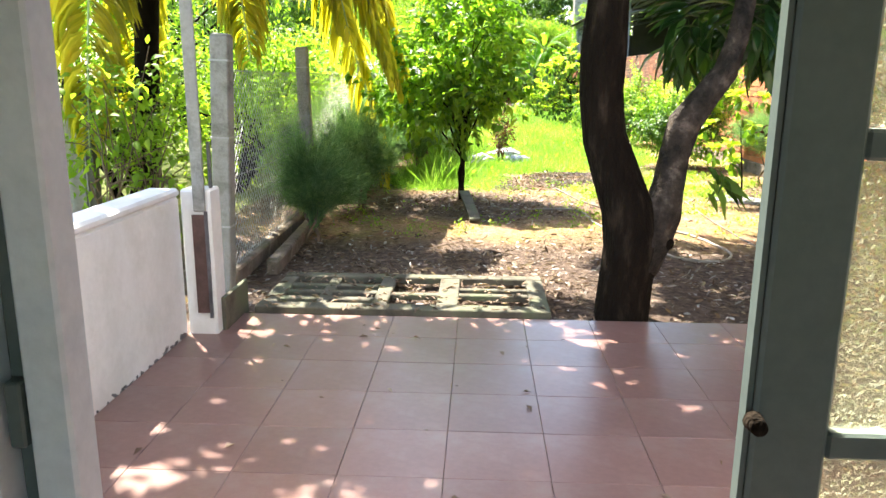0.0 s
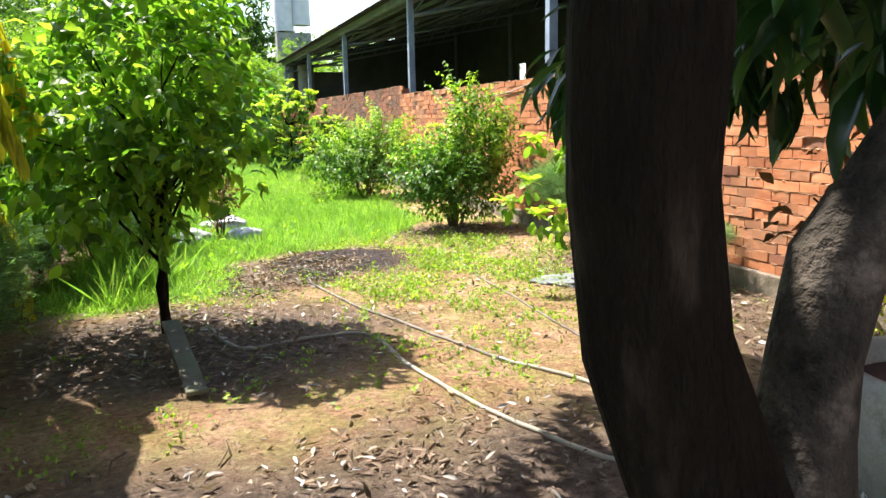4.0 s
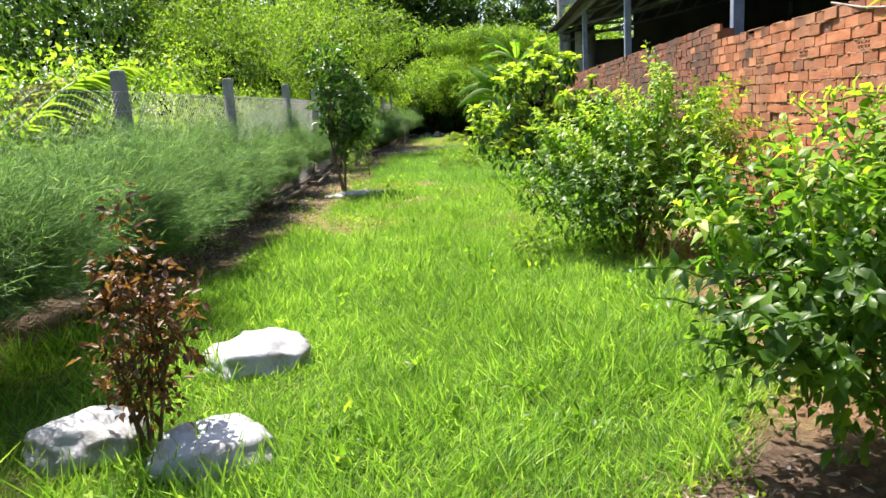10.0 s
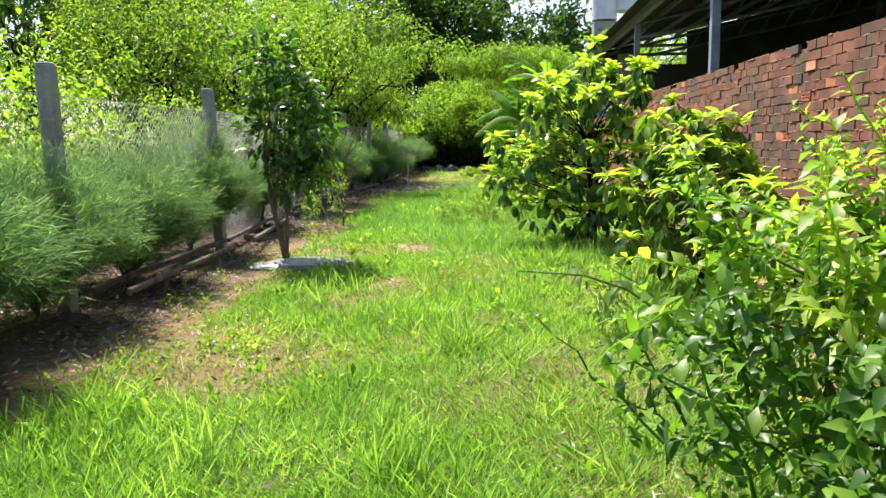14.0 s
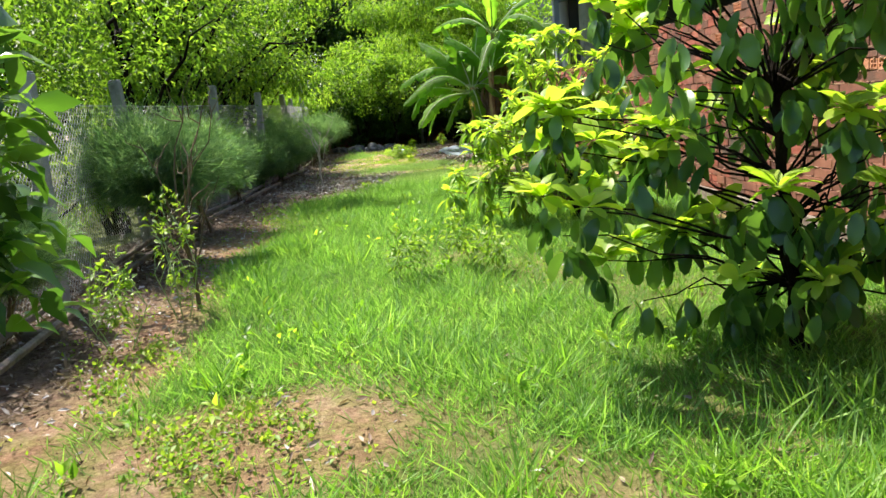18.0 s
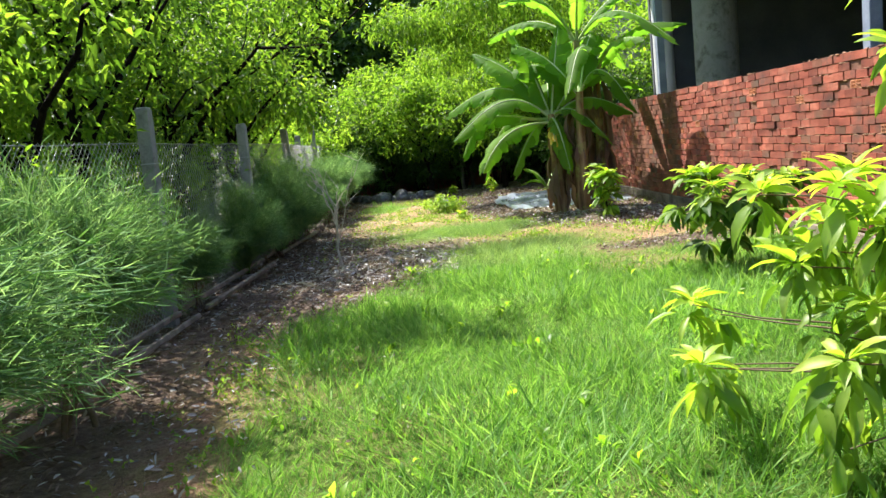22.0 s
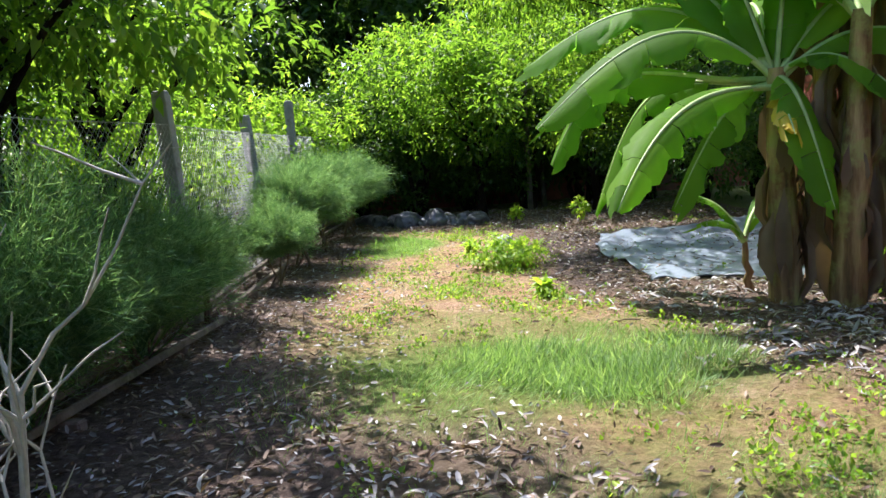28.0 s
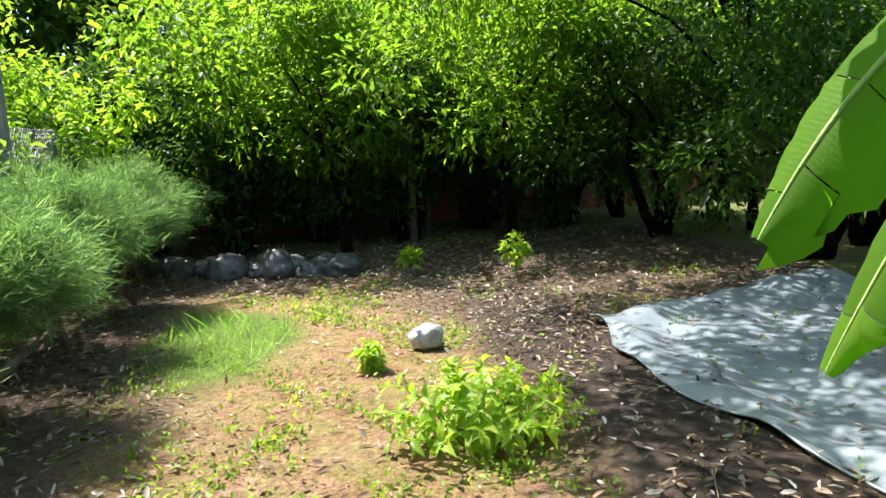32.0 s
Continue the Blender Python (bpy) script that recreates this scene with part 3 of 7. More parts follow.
# ---- house front, door and terrace ----
def wall_block(name, lo, hi, material, label, bev=0.008):
    return tagged(part(name, box(lo, hi), material, bevel=bev), label, "wall", kind="structure")


wall_block("wall_front_left", (-2.0, 1.0, -0.05), (-0.72, 1.14, 2.9), M_PLASTER, "white plastered house front beside the door")
wall_block("wall_front_right", (1.22, 1.0, -0.05), (6.0, 1.14, 2.9), M_PLASTER, "white plastered house front beyond the door")
wall_block("wall_front_top", (-0.72, 1.0, 2.2), (1.22, 1.14, 2.9), M_PLASTER, "white plastered house front over the door")
wall_block("wall_room_left", (-2.14, -3.5, -0.05), (-2.0, 1.14, 2.9), M_PLASTER, "plain white inner side wall")
wall_block("wall_room_right", (6.0, -3.5, -0.05), (6.14, 1.14, 2.9), M_PLASTER, "plain white inner side wall")
for nm, lo, hi in (("wall_room_back_low", (-2.14, -3.64, -0.05), (6.14, -3.5, 0.7)), ("wall_room_back_high", (-2.14, -3.64, 2.3), (6.14, -3.5, 2.9)), ("wall_room_back_left", (-2.14, -3.64, 0.7), (-1.4, -3.5, 2.3)), ("wall_room_back_mid", (1.2, -3.64, 0.7), (1.7, -3.5, 2.3)), ("wall_room_back_right", (4.6, -3.64, 0.7), (6.14, -3.5, 2.3))):
    wall_block(nm, lo, hi, M_PLASTER, "plain white inner back wall beside its window openings")
tagged(part("ceiling", box((-2.3, -3.7, 2.9), (6.2, 1.2, 3.0)), M_PLASTER), "plain white ceiling of the room", "ceiling", kind="structure")
tagged(part("floor", box((-2.14, -3.64, -0.12), (6.14, 1.0, 0.004)), M_TILE), "brown-red tiled room floor", "floor", kind="structure")
tagged(part("terrace_beam", box((-1.8, 1.14, 2.7), (-1.66, 3.0, 2.9)), M_CONCRETE), "grey concrete beam from the house to the pillar", "beam", kind="structure")

door = tagged(new("door_1"), "open glazed door with pale painted frame", "door", kind="structure")
door.location = (0, 1.02, 0)
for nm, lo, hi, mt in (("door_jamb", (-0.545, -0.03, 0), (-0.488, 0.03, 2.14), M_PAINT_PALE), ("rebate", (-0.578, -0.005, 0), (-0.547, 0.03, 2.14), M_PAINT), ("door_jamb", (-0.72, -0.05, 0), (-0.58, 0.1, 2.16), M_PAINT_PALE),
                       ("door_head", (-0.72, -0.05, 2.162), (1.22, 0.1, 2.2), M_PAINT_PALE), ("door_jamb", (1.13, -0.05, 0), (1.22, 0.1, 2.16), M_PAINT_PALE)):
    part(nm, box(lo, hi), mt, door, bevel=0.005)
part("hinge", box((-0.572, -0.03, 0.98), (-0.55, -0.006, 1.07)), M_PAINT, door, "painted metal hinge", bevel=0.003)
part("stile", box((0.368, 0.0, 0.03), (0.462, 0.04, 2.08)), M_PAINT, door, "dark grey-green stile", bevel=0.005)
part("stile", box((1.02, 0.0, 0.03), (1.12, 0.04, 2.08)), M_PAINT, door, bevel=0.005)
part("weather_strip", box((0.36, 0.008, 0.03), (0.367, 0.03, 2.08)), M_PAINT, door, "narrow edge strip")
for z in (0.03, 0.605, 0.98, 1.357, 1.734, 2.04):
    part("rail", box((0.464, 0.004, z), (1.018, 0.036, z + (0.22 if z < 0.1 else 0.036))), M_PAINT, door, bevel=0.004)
for z0, z1 in ((0.252, 0.603), (0.643, 0.978), (1.018, 1.355), (1.395, 1.732), (1.772, 2.038)):
    part("pane", box((0.466, 0.016, z0), (1.016, 0.026, z1)), M_GLASS, door, "patterned glass pane").visible_shadow = False
bm = bmesh.new()
bmesh.ops.create_cone(bm, segments=12, radius1=0.013, radius2=0.01, depth=0.025, cap_ends=True, matrix=pose(0.366, -0.015, 1.035, 90))
part("door_knob", bm, M_BARK, door, "small dark knob", True)

tagged(part("terrace_slab", box((-1.74, 1.14, -0.14), (6.0, 4.53, -0.008)), M_GROUT, bevel=0.01), "terrace slab with dark grout between its tiles", "terrace", kind="structure")

# low plastered wall beside the terrace, with its pillar and gate post
bm = box((-1.8, 1.14, -0.1), (-1.64, 4.13, 0.8))
lw = tagged(part("wall_low", bm, M_PLASTER, bevel=0.012), "low white plastered terrace wall with stained foot", "wall", kind="structure")
part("coping", box((-1.806, 1.15, 0.802), (-1.632, 4.13, 0.848)), M_PLASTER, lw, "worn rounded wall top", bevel=0.014)
rngw = np.random.default_rng(5)
bm = bmesh.new()
for k in range(110):
    y = rngw.uniform(1.2, 4.1)
    near = rngw.uniform() < 0.25
    y = 2.25 + rngw.normal(0, 0.07) if near else y
    z = abs(rngw.normal(0, 0.045)) if near else abs(rngw.normal(0, 0.006))
    bmesh.ops.create_icosphere(bm, subdivisions=1, radius=1, matrix=Matrix.Translation((-1.639, y, z)) @ pose(0, 0, 0, rngw.uniform(-60, 60)) @ Matrix.Diagonal((0.003, rngw.uniform(0.006, 0.05), rngw.uniform(0.004, 0.016), 1)))
part("mould_stain", bm, M_BLACKSACK, lw, "black mould along the foot")
bm = box((-1.83, 2.76, 0.847), (-1.63, 3.0, 2.698))
tagged(part("pillar", bm, M_CONCRETE, bevel=0.01), "grey terrace pillar standing on the low wall", "pillar", kind="structure")
gate = thing("gate_post", (-1.6, 4.2, 0), "white plastered gate post with grey steel pole and reddish slot", "gate post")
part("post", box((-0.035, -0.07, -0.1), (0.135, 0.1, 0.84)), M_PLASTER, gate, bevel=0.012)
part("pole", box((0.045, -0.09, 0.72), (0.112, -0.072, 2.5)), M_CONCRETE, gate, "grey steel pole", bevel=0.004)
part("slot", box((0.03, -0.082, 0.13), (0.1, -0.072, 0.7)), M_GROUT, gate, "dark red timber strip")
part("slot_edge", box((0.1, -0.084, 0.1), (0.118, -0.072, 0.72)), M_BLACKSACK, gate, "dark worn edge")
part("hook", box((0.115, -0.02, 0.842), (0.13, 0.0, 1.1)), M_BLACKSACK, gate, "black iron strap")
part("plank", box((0.138, 0.0, -0.05), (0.163, 0.42, 0.2)), M_WOOD, gate, "leaning board", bevel=0.004)

# ---- fence along the plot: concrete posts, wire netting and fallen beams ----
POST_Y = [5.05, 8.1, 11.4, 14.75, 18.1, 21.15, 24.5, 27.6, 30.6, 33.9, 37.2, 40.8, 44.0, 46.1, 49.2]
POST_X = [-1.74, -1.82, -1.78, -1.72, -1.67, -1.65, -1.66, -1.95, -2.24, -2.12, -2.06, -2.06, -2.35, -2.42, -2.5]
rngf = np.random.default_rng(12)
for k, (x, y) in enumerate(zip(POST_X, POST_Y)):
    h = 1.76 if k == 0 else (1.8 if k == 1 else 2.05 + rngf.uniform(-0.05, 0.05) + (0.22 if k == 13 else 0))
    fp = thing("fence_post", (x, y, -0.05), "grey weathered concrete fence post of the wire fence", "fence post", "posts of the wire fence")
    bm = box((-0.06, -0.06, -0.1), (0.06, 0.06, h))
    bmesh.ops.create_cone(bm, segments=4, radius1=0.082, radius2=0.07, depth=0.016, cap_ends=True, matrix=Matrix.Translation((0, 0, h + 0.009)) @ pose(0, 0, 0, 0, 0, 45))
    part("shaft", bm, M_CONCRETE, fp, bevel=0.008)
    for z in (0.5, 1.1, 1.6):
        part("wire_tie", box((-0.065, -0.066, z), (0.065, 0.066, z + 0.012)), M_WIRE, fp)
    fp.rotation_euler = (radians(rngf.uniform(-1.5, 1.5)), radians(rngf.uniform(-2.5, 2.5)), 0)


def netting(x0, y0, x1, y1, h, cell, thick):
    """Diamond netting as crossing straight wires between two posts."""
    span = math.hypot(x1 - x0, y1 - y0)
    d = np.array([(x1 - x0) / span, (y1 - y0) / span, 0])
    pieces = []
    for sgn in (1, -1):
        for s in np.arange(-h, span, cell):
            a, b2 = (s, s + h) if sgn > 0 else (s + h, s)
            za, zb = 0.05, h
            lo, hi = max(0.0, min(a, b2)), min(span, max(a, b2))
            if hi - lo < 0.02:
                continue
            def zz(q):
                return za + (zb - za) * (q - a) / (b2 - a)
            p = np.array([x0, y0, 0]) + d * lo + [0, 0, zz(lo)]
            q = np.array([x0, y0, 0]) + d * hi + [0, 0, zz(hi)]
            n = np.array([-d[1], d[0], 0]) * thick
            u = np.array([0, 0, thick])
            v = np.array([p - n, p + n, q + n, q - n, p - u, p + u, q + u, q - u])
            pieces.append((v, np.array([(0, 1, 2, 3), (4, 5, 6, 7)])))
    return joined(pieces)


xs = POST_X
for k in range(len(POST_Y) - 1):
    nv, nf = netting(xs[k], POST_Y[k], xs[k + 1], POST_Y[k + 1], 1.5 if k < 2 else 1.75, 0.07, 0.0022)
    field = tagged(new("wire_netting"), "galvanised diamond wire netting tied to concrete posts", "wire netting", "fields of the wire fence")
    field.location = (xs[k], POST_Y[k], 0)
    top = 1.5 if k < 2 else 1.75
    nv = nv - np.array([xs[k], POST_Y[k], 0])
    put("net", mesh_of("net", nv, nf, M_WIRE), field)
    for z in (0.08, top / 2, top):
        ends = np.array([(0, 0, z), ((xs[k + 1] - xs[k]) / 2, (POST_Y[k + 1] - POST_Y[k]) / 2, z - 0.02), (xs[k + 1] - xs[k], POST_Y[k + 1] - POST_Y[k], z)])
        put("straining_wire", mesh_of("straining_wire", *tube_arrays(ends, [0.003] * 3, 5), M_WIRE), field)
for k in (0, 1):  # heavy beams at the foot of the first fields
    run = Vector((POST_X[k + 1] - POST_X[k], POST_Y[k + 1] - POST_Y[k]))
    for dx, z, q in ((0.0, 0.05, 0.93), (0.17, 0.02, 0.7)):
        half = run.length / 2 * q - 0.09
        o = tagged(part("kerb_beam", box((-0.05, -half, -0.07), (0.05, half, 0.06)), M_BEAM, bevel=0.014), "stained heavy concrete beam along the fence foot", "concrete beam", "beams along the fence")
        o.matrix_basis = pose((POST_X[k] + POST_X[k + 1]) / 2 + dx, (POST_Y[k] + POST_Y[k + 1]) / 2 + 0.1 * dx, z, 0.3, 4, -math.degrees(math.atan2(run.x, run.y)) + 8 * dx)
for k in range(5, len(POST_Y) - 1):
    run = Vector((POST_X[k + 1] - POST_X[k], POST_Y[k + 1] - POST_Y[k]))
    for dx, z in ((0.06, 0.12), (0.34, 0.1)):
        half = run.length / 2 * rngf.uniform(0.72, 0.97)
        o = tagged(part("kerb_beam", box((-0.022, -half, -0.024), (0.022, half, 0.026)), M_BEAM, bevel=0.008), "stained thin concrete rail lying along the fence foot", "concrete beam", "beams along the fence")
        o.matrix_basis = pose((POST_X[k] + POST_X[k + 1]) / 2 + dx + rngf.uniform(-0.03, 0.03), (POST_Y[k] + POST_Y[k + 1]) / 2 + rngf.uniform(-0.12, 0.12), z + 0.03, rngf.uniform(-0.6, 0.6), rngf.uniform(-20, 20), -math.degrees(math.atan2(run.x, run.y)) + rngf.uniform(-2.5, 2.5))
    for q in (0.3, 0.7):  # rough blocks that hold the rails off the ground
        x, y = POST_X[k] + (POST_X[k + 1] - POST_X[k]) * q + 0.21, POST_Y[k] + (POST_Y[k + 1] - POST_Y[k]) * q
        o = tagged(part("concrete_block", box((-0.16, -0.04, -0.1), (0.16, 0.04, 0.1)), M_BEAM, bevel=0.012), "rough concrete block under the fallen rails", "concrete block", "blocks under the rails")
        o.matrix_basis = pose(x, y, 0, 0, 0, rngf.uniform(-8, 8))

# ---- brick boundary wall ----
WALL_X = 4.6
wall_top = lambda y: 1.97 if y < 19.3 else (2.12 if y < 33.4 else 1.9)
bw = tagged(new("wall_brick"), "red brick boundary wall with rough joints and mossy stretches", "wall", kind="structure")
for nm, y0, y1 in (("wall_core", 1.2, 19.3), ("wall_core", 19.3, 33.4), ("wall_core", 33.4, 44.4)):
    t = wall_top((y0 + y1) / 2)
    part(nm, box((WALL_X + 0.008, y0, -0.1), (WALL_X + 0.18, y1 - 0.002, t - 0.02)), M_MORTAR, bw)
part("plinth", box((WALL_X - 0.05, 1.2, -0.12), (WALL_X + 0.01, 44.4, 0.14)), M_BEAM, bw, "rough concrete plinth", bevel=0.01)
for y in (10.0, 14.6, 19.3, 24.0, 28.7, 33.4, 38.0, 42.6):
    t = wall_top(y - 0.1)
    part("pier", box((WALL_X - 0.004, y - 0.11, -0.1), (WALL_X + 0.19, y + 0.11, t + 0.012)), M_BRICK_DARK, bw, "brick pier", bevel=0.01)

# ---- open shed behind the wall ----
shed = thing("open_shed", (5.3, 0, 0), "large dark open-sided shed with steel frame and corrugated roof", "shed")
EAVE = 4.3
COLS = [6.7, 13.7, 20.7, 28.0, 35.0, 42.0]
for y in COLS:
    part("column", box((-0.1, y - 0.07, 0), (0.04, y + 0.07, EAVE - 0.1)), M_STEEL, shed, "blue-grey steel column", bevel=0.006)
    part("column", box((9.0, y - 0.07, 0), (9.14, y + 0.07, EAVE + 1.5)), M_STEEL, shed, bevel=0.006)
    pieces = []
    for a, c in (((0, EAVE - 0.15), (9.0, EAVE + 1.75)), ((0, EAVE - 0.5), (9.0, EAVE + 1.2))):
        pieces.append(tube_arrays(bent((a[0], y, a[1]), (c[0], y, c[1]), 0, 2), [0.05, 0.05], 4))
    for s in np.linspace(0, 1, 13):
        u = min(1, s + 0.04)
        pieces.append(tube_arrays(bent((9 * s, y, EAVE - 0.5 + 1.7 * s), (9 * u, y, EAVE - 0.15 + 1.9 * u), 0, 2), [0.025, 0.025], 4))
    put("truss", mesh_of("truss", *joined(pieces), M_STEEL), shed)
part("eave_beam", box((-0.12, 2.0, EAVE - 0.14), (0.0, 42.7, EAVE + 0.06)), M_STEEL, shed, "pale steel eave beam", bevel=0.006)
for s in np.linspace(0.06, 0.97, 9):
    part("purlin", box((9 * s - 0.03, 2.0, EAVE + 1.9 * s - 0.1), (9 * s + 0.03, 42.7, EAVE + 1.9 * s + 0.0)), M_STEEL, shed)
u = np.linspace(-0.5, 9.4, 12)
w = np.arange(1.6, 42.9, 0.085)
U, Wy = np.meshgrid(u, w)
Z = EAVE + 0.07 + (U / 9.0) * 1.9 + 0.02 * np.sin(Wy * 2 * np.pi / 0.17)
rv = np.stack([U, Wy, Z], -1).reshape(-1, 3)
a, c = np.meshgrid(np.arange(len(w) - 1), np.arange(len(u) - 1), indexing="ij")
rf = np.stack([a * len(u) + c, a * len(u) + c + 1, (a + 1) * len(u) + c + 1, (a + 1) * len(u) + c], -1).reshape(-1, 4)
put("roof", mesh_of("roof", rv, rf, M_ROOF), shed, "dark corrugated roof sheets")
# back wall added at full height so that the inside stays dark
part("back_wall", box((9.2, 33.7, 0), (9.3, 34.5, 2.4)), M_SHEDWALL, shed)
part("back_wall", box((9.2, 33.7, 3.7), (9.3, 34.5, EAVE + 2.0)), M_SHEDWALL, shed)
part("back_wall", box((9.2, 2.0, 0), (9.3, 33.7, EAVE + 2.0)), M_SHEDWALL, shed, "dull cladding added at the back to darken the inside")
part("back_wall", box((9.2, 34.5, 0), (9.3, 42.7, EAVE + 2.0)), M_SHEDWALL, shed)
part("far_rear_roof", box((9.4, 0.0, EAVE + 1.9), (22.0, 45.0, EAVE + 2.0)), M_ROOF, shed)
part("side_wall", box((0.0, 1.9, 0), (9.2, 2.0, EAVE + 0.1)), M_SHEDWALL, shed)
part("side_wall", box((0.0, 42.6, 0), (9.2, 42.7, 3.85)), M_SHEDWALL, shed)
for u0, u1 in ((0.0, 1.4), (3.0, 9.2)):
    bm = bmesh.new()
    quad = [bm.verts.new(c) for c in ((u0, 42.6, 3.852), (u1, 42.6, 3.852), (u1, 42.6, EAVE + 0.02 + u1 / 9 * 1.9), (u0, 42.6, EAVE + 0.02 + u0 / 9 * 1.9))]
    g = bmesh.ops.extrude_face_region(bm, geom=[bm.faces.new(quad)])
    bmesh.ops.translate(bm, vec=(0, 0.1, 0), verts=[v for v in g["geom"] if isinstance(v, bmesh.types.BMVert)])
    bmesh.ops.recalc_face_normals(bm, faces=bm.faces)
    part("gable", bm, M_SHEDWALL, shed)
part("louvre", box((1.4, 42.62, 4.15), (3.0, 42.66, 4.25)), M_STEEL, shed)
part("louvre", box((1.4, 42.62, 4.45), (3.0, 42.66, 4.55)), M_STEEL, shed)
part("store_room", box((1.0, 4.0, 0), (4.0, 9.0, 3.2)), M_SHEDWALL, shed, "block inside the shed", bevel=0.01)

# concrete silo columns at the far end of the wall, and the pale tanks beyond the roof
for k, (x, y, r, h, mt) in enumerate(((5.5, 42.5, 0.2, 4.2, M_TANK), (6.15, 41.4, 0.4, 4.2, M_CONCRETE))):
    o = thing("round_column", (x, y, -0.1), "tall round grey concrete column behind the brick wall", "column", "round columns")
    bm = bmesh.new()
    bmesh.ops.create_cone(bm, segments=32, radius1=r, radius2=r, depth=h, cap_ends=True, matrix=Matrix.Translation((0, 0, h / 2)))
    part("shaft", bm, mt, o, smooth=False)
tank = thing("water_tank", (7.5, 54.0, 0), "pale grey round water tank on a tower beyond the shed", "water tank")
for x, top in ((-0.55, 9.3), (0.55, 9.7)):
    bm = bmesh.new()
    bmesh.ops.create_cone(bm, segments=28, radius1=0.62, radius2=0.6, depth=2.2, cap_ends=True, matrix=Matrix.Translation((x, 0, top - 1.1)))
    part("drum", bm, M_TANK, tank, bevel=0.0)
part("tower", box((-1.1, -0.5, 0), (1.1, 0.5, 7.0)), M_CONCRETE, tank, "concrete tower")


# ---- trees and shrubs ----
rng = np.random.default_rng(77)

# mango tree beside the terrace
mango = thing("mango_tree", (0.9, 4.72, -0.06), "forked mango tree with shade-darkened bark colour and hanging glossy leaves", "tree")
trunk = [(0.03, 0, -0.1), (0.038, 0, 0.0), (0.06, 0, 0.28), (0.09, 0.01, 0.5), (0.045, 0.01, 0.75), (-0.11, 0.03, 1.16), (-0.15, 0.03, 1.43), (-0.148, 0.03, 1.7), (-0.132, 0.04, 1.96), (-0.06, 0.06, 2.5), (0.1, 0.1, 3.2), (0.3, 0.2, 4.0)]
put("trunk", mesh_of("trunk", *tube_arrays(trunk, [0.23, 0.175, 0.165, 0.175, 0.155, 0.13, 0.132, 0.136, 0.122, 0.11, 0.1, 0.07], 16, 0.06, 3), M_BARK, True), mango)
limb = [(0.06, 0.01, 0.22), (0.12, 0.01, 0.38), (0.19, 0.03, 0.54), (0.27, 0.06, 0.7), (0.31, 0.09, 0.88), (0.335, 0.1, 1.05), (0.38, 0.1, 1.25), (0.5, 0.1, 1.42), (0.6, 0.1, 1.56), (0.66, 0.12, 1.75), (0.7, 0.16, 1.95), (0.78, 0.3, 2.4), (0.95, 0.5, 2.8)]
put("limb", mesh_of("limb", *tube_arrays(limb, [0.1, 0.15, 0.15, 0.12, 0.1, 0.093, 0.1, 0.085, 0.072, 0.066, 0.06, 0.055, 0.05], 14, 0.07, 4), M_BARK_PALE, True), mango, "grey side limb with sunlight put into its bark colour")
stub = bmesh.new()
bmesh.ops.create_icosphere(stub, subdivisions=3, radius=0.07, matrix=Matrix.Translation((0.27, -0.03, 0.52)) @ Matrix.Diagonal((1.0, 0.8, 0.75, 1)))
part("knot", stub, M_BARK, mango, "knobbly branch scar", True)
for e in ((0.3, 2.0, 2.6), (1.6, 1.2, 2.6), (-1.4, 1.2, 3.6), (1.4, -0.8, 3.6), (-0.8, -0.6, 3.6), (0.5, 0.8, 4.6), (2.3, 0.6, 3.2), (0.8, 2.4, 2.4), (-2.0, 0.4, 3.4)):
    put("branch", mesh_of("branch", *tube_arrays(bent((0.0, 0.05, 2.3) if e[0] < 0.6 else (0.74, 0.24, 2.2), e, 0.25, 8, 0.05, rng), np.linspace(0.06, 0.015, 8), 7, 0.1, 6), M_BARK, True), mango)
# the last three clumps, high out of view, are placed to shade the litter
mb = [(0.4, 1.4, 3.4, 1.7, 1.5, 0.9), (1.8, 0.6, 3.3, 1.3, 1.3, 0.9), (-1.6, 0.4, 3.9, 1.4, 0.9, 0.6), (0.4, -0.7, 4.0, 1.8, 1.2, 0.8), (0.4, 0.6, 4.8, 1.9, 1.7, 0.9), (1.7, 2.3, 3.2, 1.3, 1.1, 0.6), (-0.2, 2.7, 3.3, 0.9, 0.7, 0.4), (-2.9, 0.4, 4.4, 1.2, 1.2, 0.7), (2.6, 1.4, 3.4, 1.1, 1.1, 0.7), (0.6, 3.2, 3.6, 1.4, 0.9, 0.5), (1.9, 2.7, 3.6, 1.2, 0.8, 0.5), (-2.4, 0.5, 3.3, 1.5, 1.2, 0.6), (-1.0, -0.1, 3.3, 1.5, 1.0, 0.6), (0.1, 4.5, 4.6, 0.8, 0.5, 0.4), (-0.1, 3.4, 4.9, 1.2, 0.8, 0.5), (0.4, 2.2, 4.9, 1.3, 1.0, 0.6)]
p, d = in_blobs(rng, mb, 2700, 0.2)
low_p, low_d = in_blobs(rng, [(0.8, 1.7, 1.82, 0.35, 0.4, 0.18), (0.9, 2.3, 1.85, 0.35, 0.3, 0.18), (0.85, 0.35, 1.85, 0.5, 0.3, 0.22), (1.6, 1.5, 1.95, 0.7, 0.5, 0.28), (1.5, 2.4, 2.0, 0.5, 0.4, 0.25), (1.45, 0.6, 1.95, 0.6, 0.4, 0.28), (2.3, 1.3, 1.95, 0.5, 0.5, 0.25)], 112, 0.1)
p, d = np.concatenate([p, low_p]), np.concatenate([d, low_d])
put("crown", mesh_of("crown", *sprigs(rng, p, d, 10, 0.24, 0.29, 0.75, 0.8, 0.05, LONG), M_MANGO), mango)
# the low sprig of pale leaves on the limb
sp = np.array([(0.55, -0.05, 0.95)])
